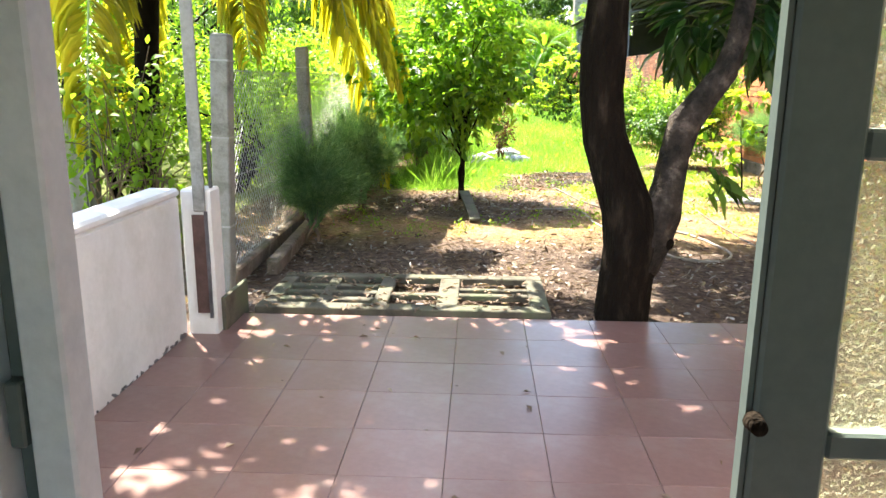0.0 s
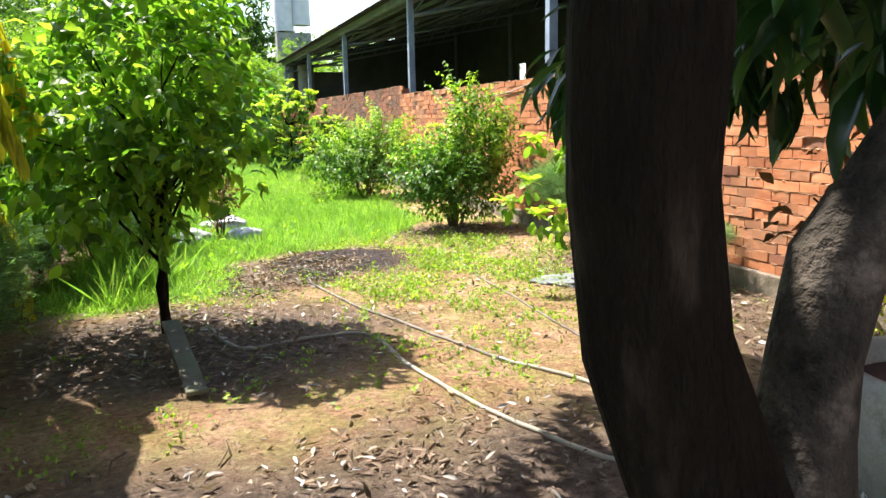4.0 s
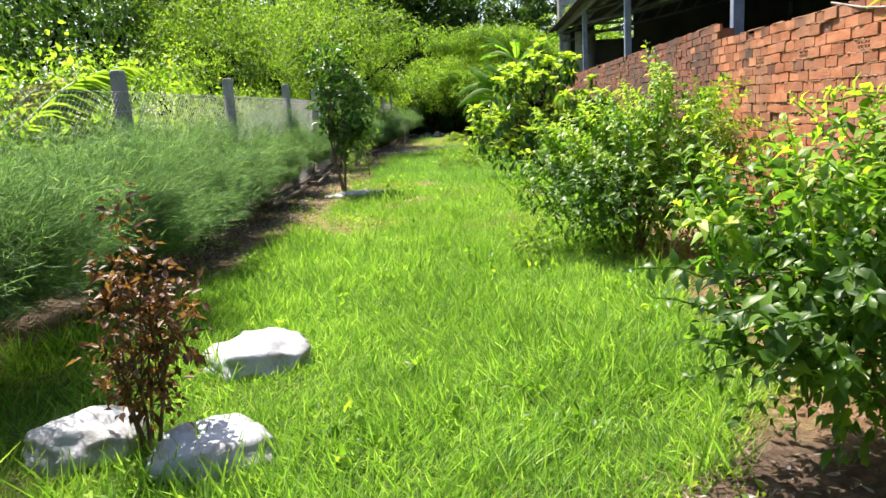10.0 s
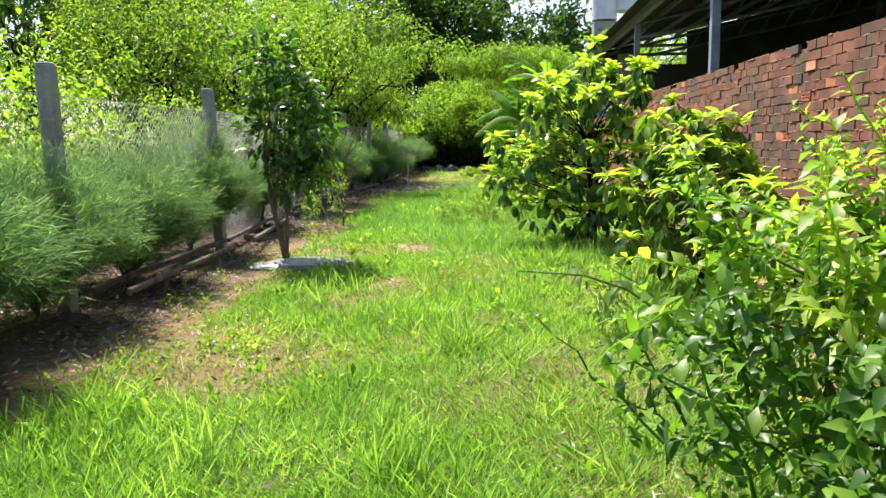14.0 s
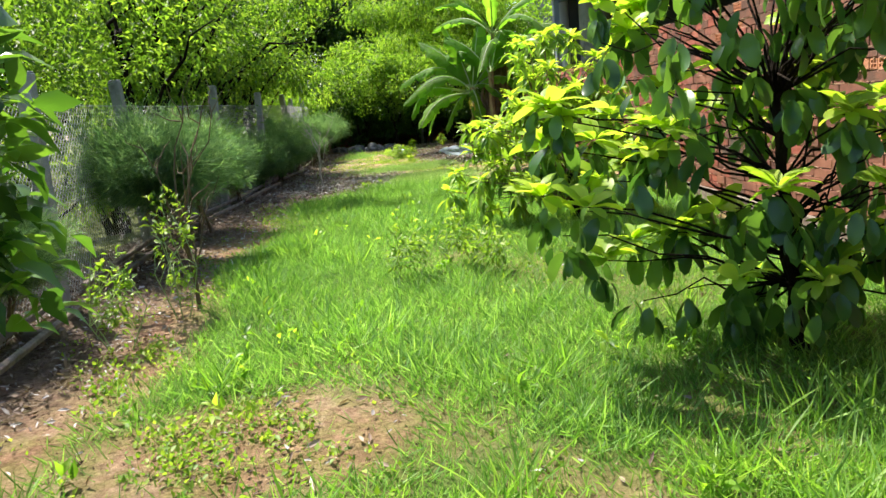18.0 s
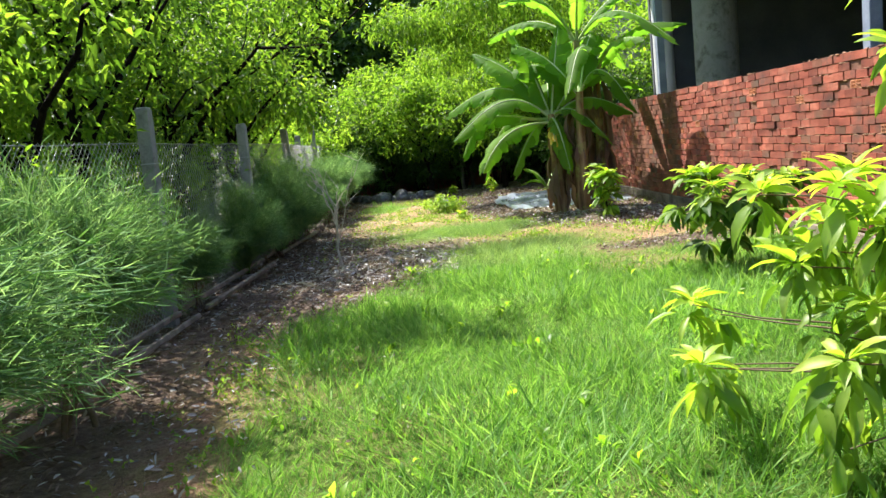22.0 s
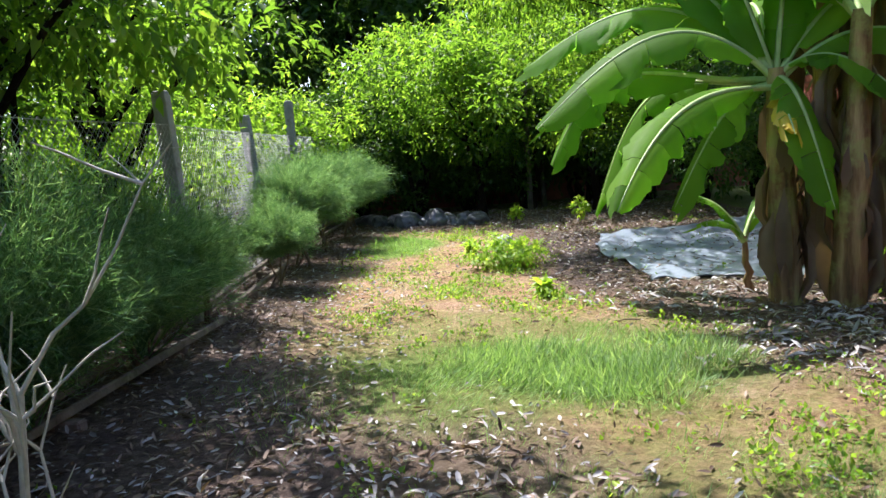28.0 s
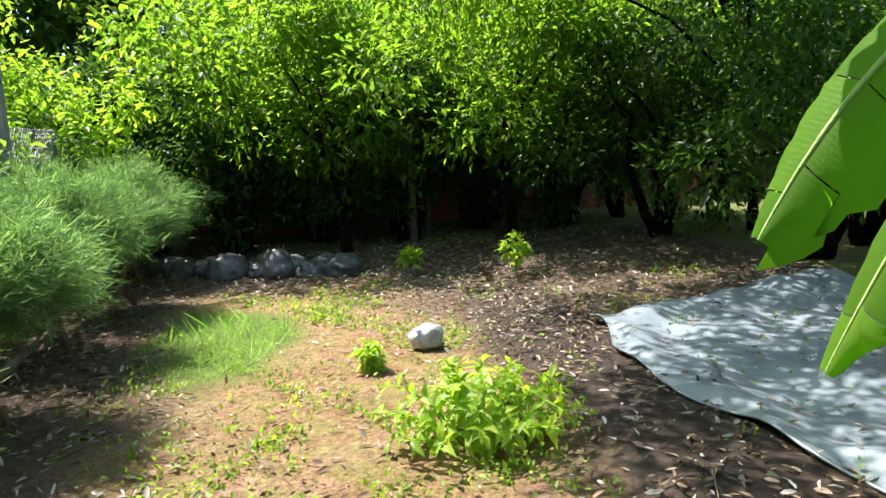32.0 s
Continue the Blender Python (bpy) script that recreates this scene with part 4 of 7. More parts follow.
put("sprig", mesh_of("sprig", *sprigs(rng, sp, np.array([(0.5, -0.2, 0.1)]), 11, 0.2, 0.3, 0.4, 1.0, 0.05, LANCE), M_YMANGO), mango, "small sprig of yellowish leaves")

# citrus tree
grow("citrus_tree", (-0.2, 9.4, -0.04), "round-crowned citrus tree with twin stems on leafy ground", "tree",
     [(-0.08, 0, 1.75, 0.78, 0.78, 0.75), (-0.5, 0.15, 1.5, 0.7, 0.7, 0.65), (0.3, 0.0, 1.5, 0.5, 0.55, 0.55), (0.05, 0.1, 2.3, 0.6, 0.6, 0.5), (-0.2, -0.3, 1.15, 0.65, 0.55, 0.4)],
     470, 8, 0.125, 0.52, M_CITRUS, 0.03, 2, M_BARK, 21, shape=LEAF, spread=1.0, droop=0.3, reach=0.07, shell=0.62, limbs=14, stem_spread=0.06)
pl = tagged(part("wooden_board", box((-0.06, -0.6, 0), (0.06, 0.6, 0.03)), M_WOOD, bevel=0.004), "grey weathered board lying by the citrus tree", "board")
pl.matrix_basis = pose(-0.08, 8.5, 0.03, 6, 0, 7)


def needle_bush(seed, height, width, strands, clear=0.0):
    """A feathery bush: plumes that part from thin stems, each with many fine needles. Gives its stems and its foliage."""
    r = np.random.default_rng(seed)
    plume_n = max(24, strands // 110)
    ends, d = in_blobs(r, [(0, 0, height * (0.62 + 0.06 * clear), width * 0.5, width * 0.5, height * (0.38 - 0.06 * clear)), (r.uniform(-0.25, 0.25), r.uniform(-0.25, 0.25), height * (0.5 + 0.14 * clear), width * 0.5, width * 0.5, height * 0.24)], plume_n, 0.35)
    bases, ways, axes = [], [], []
    for e in ends:
        s = np.array([r.uniform(-0.06, 0.06), r.uniform(-0.06, 0.06), height * r.uniform(0.1 + 0.28 * clear, 0.5 + 0.1 * clear)])
        pts = bent(s, e, 0.06, 5, 0.02, r)
        v, f = tube_arrays(pts, np.linspace(0.006, 0.002, 5), 3)
        axes.append((v, np.concatenate([f[:, [0, 1, 2]], f[:, [0, 2, 3]]])))
        t = r.uniform(0.3, 1.0, strands // plume_n)[:, None] * 4
        i = np.minimum(t.astype(int), 3)[:, 0]
        q = pts[i] + (pts[i + 1] - pts[i]) * (t - i[:, None])
        bases.append(q + r.normal(0, 0.035, q.shape))
        ways.append(np.repeat(unit((e - s)[None]), len(q), 0) + r.normal(0, 0.75, q.shape))
    stems = [mesh_of("stem", *tube_arrays(bent((r.uniform(-0.1, 0.1), r.uniform(-0.1, 0.1), -0.08), (r.uniform(-0.15, 0.15), r.uniform(-0.15, 0.15), height * 0.6), 0, 6, 0.03, r), np.linspace(0.02, 0.006, 6), 5), M_TWIG, True) for k in range(3)]
    for e in ends[:: max(1, plume_n // 40)]:  # single long wisps that reach out of the bush
        w = bent(e * [0.75, 0.75, 0.9], e * [1.18, 1.18, 1.06] + r.normal(0, 0.08, 3), 0.05, 6, 0.02, r)
        v, f = tube_arrays(w, np.linspace(0.004, 0.0015, 6), 3)
        axes.append((v, np.concatenate([f[:, [0, 1, 2]], f[:, [0, 2, 3]]])))
    base, way = np.concatenate(bases), unit(np.concatenate(ways))
    way[:, 2] -= 0.1
    ln = r.uniform(0.05, 0.13, len(base))
    axes.append(leaves(base, way, r.normal(0, 1, base.shape), ln, np.full(len(base), 0.0019), NEEDLE))
    return stems, mesh_of("foliage", *joined(axes), M_NEEDLE)


needle_meshes = [needle_bush(300 + k, h, w, n, c) for k, (h, w, n, c) in enumerate(((1.75, 1.9, 84000, 0), (1.5, 1.6, 62000, 0), (1.1, 0.95, 21000, 0), (2.0, 1.7, 76000, 0), (1.4, 1.4, 58000, 1), (1.15, 1.1, 36000, 1)))]
BUSHES = [(-1.5, 6.8, 2, 1.0), (-1.3, 8.3, 2, 1.05), (-1.75, 9.6, 1, 0.95), (-1.9, 10.6, 0, 0.95), (-1.35, 11.5, 0, 1.05), (-1.0, 12.9, 0, 1.1), (-0.98, 14.4, 3, 1.0), (-1.08, 16.0, 0, 1.05),
          (-1.35, 17.6, 0, 1.05), (-1.5, 19.2, 1, 1.2), (-1.7, 20.8, 0, 1.0), (-1.75, 22.4, 1, 1.15), (-1.9, 24.2, 0, 0.95), (-1.8, 26.6, 4, 0.8), (-1.65, 29.3, 4, 1.2), (-1.75, 31.2, 4, 1.15), (-2.0, 34.4, 4, 0.72),
          (-2.0, 36.3, 1, 0.85), (-1.85, 38.0, 1, 1.05), (-1.9, 39.4, 1, 0.95), (-1.95, 40.7, 5, 0.9), (-1.75, 42.4, 5, 0.85), (-1.8, 43.6, 4, 1.0), (-1.85, 45.1, 4, 1.05), (-1.7, 46.6, 4, 1.05), (-1.9, 48.0, 4, 1.0),
          (4.2, 9.0, 5, 0.6), (4.25, 9.8, 5, 0.72), (4.35, 11.4, 5, 1.0)]
for k, (x, y, v, s) in enumerate(BUSHES):
    o = thing("needle_shrub", (x, y, -0.03), "feathery blue-green needle shrub with thin stems" + (" beside the brick wall" if x > 0 else " along the wire fence"), "shrub", "needle shrubs")
    o.scale = (s, s, s * (0.8 if 9.3 < y < 23 and x < 0 else 1.0))
    o.rotation_euler = (0, 0, k * 1.7)
    for st in needle_meshes[v][0]:
        put("stem", st, o)
    put("foliage", needle_meshes[v][1], o)

def leafy_shoots(tree, rng, starts, ends, per, length, aspect, mat, name="shoot", wood=None, tip_only=0.15):
    """Arching shoots, each a thin stem with leaves set alternately along it, largest below the tip. One part a shoot."""
    for s, e in zip(starts, ends):
        pts = bent(s, e, rng.uniform(0.0, 0.12), 7, 0.012, rng)
        v, f = tube_arrays(pts, np.linspace(0.007, 0.0025, 7), 4)
        stem = (v, np.concatenate([f[:, [0, 1, 2]], f[:, [0, 2, 3]]]))
        t = np.linspace(tip_only, 1.0, per) * 6
        i = np.minimum(t.astype(int), 5)
        base = pts[i] + (pts[i + 1] - pts[i]) * (t - i)[:, None]
        axis = unit((pts[-1] - pts[0])[None])[0]
        turn = np.arange(per) * 2.4 + rng.uniform(0, 6.28)
        a = unit(np.cross(axis, [0.3, 0.2, 1.0])[None])[0]
        b = np.cross(axis, a)
        out = np.cos(turn)[:, None] * a + np.sin(turn)[:, None] * b
        way = out + axis * rng.uniform(0.2, 0.9, (per, 1)) + rng.normal(0, 0.2, (per, 3)) - [0, 0, 0.15]
        ln = length * rng.uniform(0.65, 1.2, per) * np.interp(np.linspace(0, 1, per), [0, 0.6, 1], [1.0, 1.0, 0.5])
        up = axis * 0.8 + np.array([0, 0, 0.7]) + rng.normal(0, 0.3, (per, 3))
        put(name, mesh_of(name, *joined([stem, leaves(base, way, up, ln, ln * aspect, LEAF)]), mat), tree)


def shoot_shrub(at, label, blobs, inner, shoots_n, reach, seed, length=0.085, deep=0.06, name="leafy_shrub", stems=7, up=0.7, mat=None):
    """A shrub with a deep green heart, its inner shade put into the leaf colour, and bright leafy shoots that stand out
    of it.
    """
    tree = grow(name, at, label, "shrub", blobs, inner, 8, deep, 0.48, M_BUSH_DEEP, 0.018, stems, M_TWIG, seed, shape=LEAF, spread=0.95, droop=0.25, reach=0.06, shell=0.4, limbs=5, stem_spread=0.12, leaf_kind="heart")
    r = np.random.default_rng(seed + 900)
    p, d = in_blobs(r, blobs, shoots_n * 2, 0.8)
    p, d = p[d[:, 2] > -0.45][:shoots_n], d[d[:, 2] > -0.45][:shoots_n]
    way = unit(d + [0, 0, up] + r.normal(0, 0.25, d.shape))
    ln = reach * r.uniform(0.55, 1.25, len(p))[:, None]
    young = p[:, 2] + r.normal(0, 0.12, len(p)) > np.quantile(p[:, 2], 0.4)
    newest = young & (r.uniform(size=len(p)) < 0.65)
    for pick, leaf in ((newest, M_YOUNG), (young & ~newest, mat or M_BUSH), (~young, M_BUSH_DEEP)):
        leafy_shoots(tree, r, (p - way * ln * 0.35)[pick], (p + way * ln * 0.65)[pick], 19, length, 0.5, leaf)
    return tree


def mango_tree(at, label, crown, n, seed, old=0.22, fresh=0.15, name="young_mango_tree", category="tree", group="young mango trees", bright=0.75, radius=0.03, mat=None, shape=LONG, wide=0.33, hang=0.0, tips=None):
    """Rosettes of long drooping leaves at the twig ends, most with a tuft of pale new leaves on top; each rosette is a part."""
    r = np.random.default_rng(seed)
    ob = thing(name, at, label, category, group)
    crown = np.asarray(crown, float)
    p, d = in_blobs(r, crown, n, 0.5)
    if tips:
        p, n = np.asarray(tips, float), len(tips)
        d = unit(p - crown[:, :3].mean(0) + [0, 0, 0.3])
    mid = crown[:, :3].mean(0)
    trunk = bent((0, 0, -0.06), (mid[0] * 0.5, mid[1] * 0.5, mid[2] * 1.15), 0, 8, radius * 0.8, r)
    trunk_ob = put("trunk", mesh_of("trunk", *tube_arrays(trunk, np.linspace(radius * 1.25, radius * 0.5, 8), 8, 0.1, seed), M_BARK, True), ob)
    for k in range(n):
        tip, out = p[k], d[k]
        flat = math.hypot(tip[0] - mid[0] * 0.5, tip[1] - mid[1] * 0.5)
        j = min(7, max(2, int(round(7 * (tip[2] - 0.3 * flat) / trunk[-1][2]))))
        lp = bent(trunk[j], tip, 0.04, 6, 0.03, r)
        put("limb", mesh_of("limb", *tube_arrays(lp, np.linspace(radius * 0.22, 0.003, 6), 5), M_BARK if hang > 0.6 else M_TWIG, True), trunk_ob)
        m = int(r.integers(9, 14) - 4 * hang)
        turn = np.arange(m) * 2.4 + r.uniform(0, 6.28)
        way = np.column_stack([np.cos(turn), np.sin(turn), r.uniform(-0.95, 0.15, m) - 2.2 * hang * r.uniform(0.5, 1.3, m)]) + out * 0.45 * (1 - hang)
        ln = old * r.uniform(0.65, 1.2, m)
        base = tip + r.normal(0, 0.015 + 0.035 * hang, (m, 3)) - [0, 0, 0.02 + 0.04 * hang] + unit(way) * 0.02
        put("leaf_rosette", mesh_of("leaf_rosette", *leaves(base, way, np.tile([0, 0, 1.0], (m, 1)) + r.normal(0, 0.35, (m, 3)), ln, ln * r.uniform(0.85, 1.2, m) * wide, shape), mat or M_YMANGO), ob)["kind"] = "stuff"
        if out[2] > -0.5 and r.uniform() < bright:
            m = int(r.integers(12, 20) + 4 * hang)
            turn = np.arange(m) * 2.4 + r.uniform(0, 6.28)
            way = np.column_stack([np.cos(turn), np.sin(turn), r.uniform(-0.35, 1.0, m)])
            ln = fresh * r.uniform(0.45, 1.15, m)
            put("new_growth", mesh_of("new_growth", *leaves(tip + unit(way) * 0.012 + [0, 0, 0.015], way, np.tile([0, 0, 1.0], (m, 1)) + r.normal(0, 0.3, (m, 3)), ln, ln * (0.32 if old > 0.15 else wide), LONG if old > 0.15 else shape), M_YOUNG), ob, "pale yellow-green new leaves")["kind"] = "stuff"
    return ob


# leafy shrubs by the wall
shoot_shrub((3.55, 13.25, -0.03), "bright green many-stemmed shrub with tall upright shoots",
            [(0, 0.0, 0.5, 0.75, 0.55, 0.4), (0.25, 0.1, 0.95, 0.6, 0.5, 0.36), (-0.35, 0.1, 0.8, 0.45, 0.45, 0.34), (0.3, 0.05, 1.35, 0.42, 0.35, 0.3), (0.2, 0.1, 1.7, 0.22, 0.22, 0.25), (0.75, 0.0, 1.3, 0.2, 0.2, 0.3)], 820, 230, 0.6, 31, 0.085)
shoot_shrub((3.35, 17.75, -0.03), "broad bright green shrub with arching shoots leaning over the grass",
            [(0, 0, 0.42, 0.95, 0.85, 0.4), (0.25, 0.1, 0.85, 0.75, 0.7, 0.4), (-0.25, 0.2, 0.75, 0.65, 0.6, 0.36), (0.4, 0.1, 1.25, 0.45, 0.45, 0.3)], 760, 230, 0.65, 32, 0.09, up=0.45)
mango_tree((3.6, 22.0, -0.03), "young mango tree with drooping leaves by the brick wall", [(0, 0, 0.9, 0.7, 0.65, 0.45), (-0.1, 0.1, 1.4, 0.45, 0.4, 0.28), (-0.45, -0.1, 0.5, 0.35, 0.3, 0.22)], 95, 33, 0.16, 0.15, mat=M_YMANGO, shape=OVAL, wide=0.42, hang=0.5)
mango_tree((3.05, 25.05, -0.03), "sparse tree with clumps of hanging dark oval leaves and bright tufts", [(-0.05, 0.3, 1.1, 1.05, 0.8, 0.6), (0, 0.3, 1.85, 1.0, 0.8, 0.5), (-0.8, 0.4, 0.55, 0.45, 0.4, 0.26), (0.5, -0.2, 0.7, 0.5, 0.4, 0.3), (0.2, 0.2, 2.45, 0.6, 0.5, 0.3), (-1.05, 0.0, 1.0, 0.35, 0.35, 0.5), (-0.1, 0.1, 0.5, 0.85, 0.6, 0.28)], 140, 34, 0.15, 0.17, radius=0.04, bright=0.95, mat=M_HANG, shape=OVAL, wide=0.46, hang=0.7)
mango_tree((2.95, 29.7, -0.03), "bushy mango tree with pale new leaves down to the grass", [(-0.2, 0, 1.0, 1.0, 0.8, 0.6), (0, 0.1, 1.7, 0.75, 0.6, 0.45), (-0.75, -0.1, 0.5, 0.5, 0.45, 0.3), (0.5, -0.1, 0.55, 0.5, 0.45, 0.35), (-1.2, 0.6, 0.5, 0.35, 0.35, 0.25)], 180, 35, 0.18, 0.16, radius=0.04, bright=0.95, mat=M_YMANGO_PALE, wide=0.28, hang=0.35)
mango_tree((3.2, 33.95, -0.03), "small mango sapling with orange-green shoot tips in the grass", [(-0.1, 0, 0.75, 0.5, 0.45, 0.25), (-0.1, 0, 0.35, 0.3, 0.3, 0.15), (0.55, 0.05, 0.7, 0.35, 0.3, 0.15)], 25, 36, 0.24, 0.19, "mango_sapling", "sapling", "mango saplings", 0.95, 0.018)
mango_tree((3.25, 38.9, -0.03), "small mango sapling beside the banana clump", [(0, 0, 0.7, 0.26, 0.26, 0.2), (0, 0, 0.3, 0.22, 0.22, 0.15)], 13, 37, 0.22, 0.17, "mango_sapling", "sapling", "mango saplings", 0.95, 0.014, M_BUSH)
mango_tree((3.9, 36.2, -0.03), "tiny mango sapling on bare soil", [(0, 0, 0.4, 0.25, 0.25, 0.18)], 7, 38, 0.2, 0.14, "mango_sapling", "sapling", "mango saplings", 0.9, 0.012)
mango_tree((3.3, 9.4, -0.03), "slender sapling with tufts of large yellow-green leaves on a grey sheet", [(-0.2, 0, 0.8, 0.4, 0.3, 0.4)], 11, 41, 0.11, 0.13, "avocado_sapling", "sapling", "", 1.0, 0.01, M_BUSH_DEEP, OVAL, 0.5, 0.6,
           [(-0.43, 0.02, 1.32), (-0.2, -0.1, 1.3), (0.15, 0.0, 1.28), (-0.08, 0.15, 1.14), (-0.5, -0.05, 0.95), (-0.68, 0.08, 0.78), (-0.25, -0.1, 0.72), (-0.42, 0.0, 0.66), (0.08, 0.1, 0.92), (0.3, -0.08, 0.75), (-0.1, 0.2, 0.5)])
grow("garden_tree", (-0.58, 23.8, -0.02), "slim young tree with upright stems and broad dark leaves", "tree",
     [(0, 0, 1.6, 0.42, 0.42, 0.7), (-0.2, 0.1, 2.3, 0.34, 0.34, 0.45), (0.3, -0.1, 1.5, 0.3, 0.3, 0.5), (0.15, 0, 1.0, 0.34, 0.34, 0.25)], 190, 7, 0.13, 0.45, M_BROAD, 0.02, 3, M_TWIG, 42, shape=LEAF, spread=0.8, droop=0.1, reach=0.05, limbs=9, stem_spread=0.1)
grow("red_leaved_shrub", (0.4, 13.6, -0.02), "small dark red shrub growing between white sacks", "shrub",
     [(0, 0, 0.5, 0.17, 0.17, 0.4), (0, 0, 0.9, 0.07, 0.07, 0.3), (0.17, 0, 0.6, 0.12, 0.12, 0.2)], 120, 8, 0.05, 0.5, M_REDLEAF, 0.008, 6, M_TWIG, 43, shape=DIAMOND, spread=0.8, droop=0.1, reach=0.04, limbs=5, stem_spread=0.05)
low_shrub = thing("yellow_green_shrub", (0.72, 42.7, -0.02), "low yellow-green shrub with spreading compound leaves on bare soil", "shrub")
rl = np.random.default_rng(44)
fan = np.linspace(0, 6.28, 52, endpoint=False) + rl.normal(0, 0.15, 52)
out = rl.uniform(0.14, 0.62, 52)
leafy_shoots(low_shrub, rl, np.column_stack([0.25 * out * np.cos(fan), 0.2 * out * np.sin(fan), np.full(52, -0.01)]), np.column_stack([out * np.cos(fan), 0.8 * out * np.sin(fan), 0.42 - 0.42 * out + rl.uniform(-0.08, 0.08, 52)]), 13, 0.105, 0.38, M_YOUNG, tip_only=0.25)
for x, y, h, seed in ((0.3, 43.95, 0.16, 45), (1.05, 47.0, 0.26, 46), (2.05, 46.5, 0.38, 47), (1.0, 41.05, 0.13, 48)):
    grow("weed_sprout", (x, y, -0.02), "small upright green sprout on bare soil", "weed", [(0, 0, h * 0.7, h * 0.3, h * 0.3, h * 0.35)], 22, 6, 0.08, 0.45, M_YOUNG, 0.005, 1, M_TWIG, seed, "weed sprouts", LEAF, 0.9, 0.1, 0.02, 0.2, 4)
for x, y, h, seed in ((-0.75, 27.0, 1.0, 51), (-0.95, 26.3, 0.7, 52), (1.0, 27.6, 0.5, 53), (1.45, 27.9, 0.5, 54), (1.7, 27.5, 0.42, 55), (-0.45, 12.6, 0.5, 56), (2.6, 20.6, 0.5, 57), (2.35, 17.2, 0.35, 58)):
    grow("tall_weed", (x, y, -0.02), "thin leafy weed standing in the grass", "weed", [(0, 0, h * 0.6, 0.16, 0.16, h * 0.4)], 34, 6, 0.06, 0.4, M_WEED, 0.005, 3, M_BANANA_RIB, seed, "tall weeds", DIAMOND, 0.8, 0.1, 0.03, 0.2, 5, stem_spread=0.08)


def bare_shrub(at, label, height, seed, mat, name="bare_shrub"):
    r = np.random.default_rng(seed)
    ob = thing(name, at, label, "dead shrub")
    main = bent((0, 0, -0.08), (r.uniform(-0.15, 0.1), 0.05, height * 0.5), 0, 6, 0.02, r)
    put("stem", mesh_of("stem", *tube_arrays(main, np.linspace(0.019, 0.011, 6), 7, 0.1, seed), mat, True), ob)
    for k in range(9):
        pieces = []
        s = main[r.integers(2, 6)]
        e = s + [r.uniform(-0.45, 0.45), r.uniform(-0.3, 0.3), height * r.uniform(0.25, 0.6)]
        br = bent(s, e, 0.03, 6, 0.03, r)
        pieces.append(tube_arrays(br, np.linspace(0.008, 0.0025, 6), 5))
        for j in range(3):
            q = br[r.integers(2, 5)]
            pieces.append(tube_arrays(bent(q, q + [r.uniform(-0.2, 0.2), r.uniform(-0.2, 0.2), r.uniform(0.05, 0.3)], 0, 4, 0.02, r), np.linspace(0.006, 0.002, 4), 4))
        put("branch", mesh_of("branch", *joined(pieces), mat, True), ob)


bare_shrub((-0.68, 27.2, -0.02), "leafless shrub with pale twigs beside the grass", 1.8, 61, M_TWIG)
bare_shrub((-0.78, 36.42, -0.02), "pale leafless sapling standing in dry leaves", 1.65, 62, M_DEADTWIG)

grow("vine_bush", (-2.75, 5.9, -0.03), "straggly yellow-green vine bush behind the low wall", "bush", [(0, 0, 1.2, 0.55, 0.4, 0.45), (0.2, 0.2, 0.7, 0.4, 0.4, 0.4), (-0.3, 0, 1.0, 0.4, 0.3, 0.4)], 130, 7, 0.085, 0.5, M_WOODS_LIGHT, 0.012, 5, M_TWIG, 66, shape=LEAF, spread=0.9, limbs=8, reach=0.1)
# potted tree in a concrete ring
pot = thing("planter_ring", (2.95, 5.7, -0.06), "round grey concrete planter ring filled with soil", "planter")
prof = [(0.44, 0.0), (0.47, 0.02), (0.48, 0.47), (0.46, 0.5), (0.4, 0.5), (0.39, 0.47), (0.385, 0.36)]
n = 40
ang = np.linspace(0, 2 * np.pi, n, endpoint=False)
pv = np.array([(r * math.cos(a), r * math.sin(a), z) for r, z in prof for a in ang])
pf = np.array([(i * n + j, i * n + (j + 1) % n, (i + 1) * n + (j + 1) % n, (i + 1) * n + j) for i in range(len(prof) - 1) for j in range(n)])
put("ring", mesh_of("ring", pv, pf, M_CONCRETE, True), pot)
bm = bmesh.new()
bmesh.ops.create_circle(bm, cap_ends=True, segments=40, radius=0.39, matrix=Matrix.Translation((0, 0, 0.4)))
part("soil", bm, M_GROUT, pot, "dark soil")
grow("potted_tree", (2.95, 5.72, 0.35), "thin reddish-stemmed tree growing in the concrete ring", "tree",
     [(0, 0, 1.2, 0.5, 0.5, 0.35), (0.3, 0.2, 0.8, 0.4, 0.3, 0.3), (-0.35, 0.1, 0.75, 0.35, 0.3, 0.25)], 60, 7, 0.08, 0.5, M_REDLEAF, 0.02, 2, M_BARK, 63, shape=LEAF, spread=0.9, droop=0.15, limbs=10, stem_spread=0.05)
grow("leafy_shrub", (4.2, 7.4, -0.03), "low yellow-green shrub beside the brick wall", "shrub", [(0, 0, 0.3, 0.25, 0.25, 0.22), (0.05, 0, 0.55, 0.16, 0.16, 0.16)], 70, 8, 0.07, 0.5, M_YOUNG, 0.01, 5, M_TWIG, 64, shape=LEAF, spread=0.9, limbs=5)


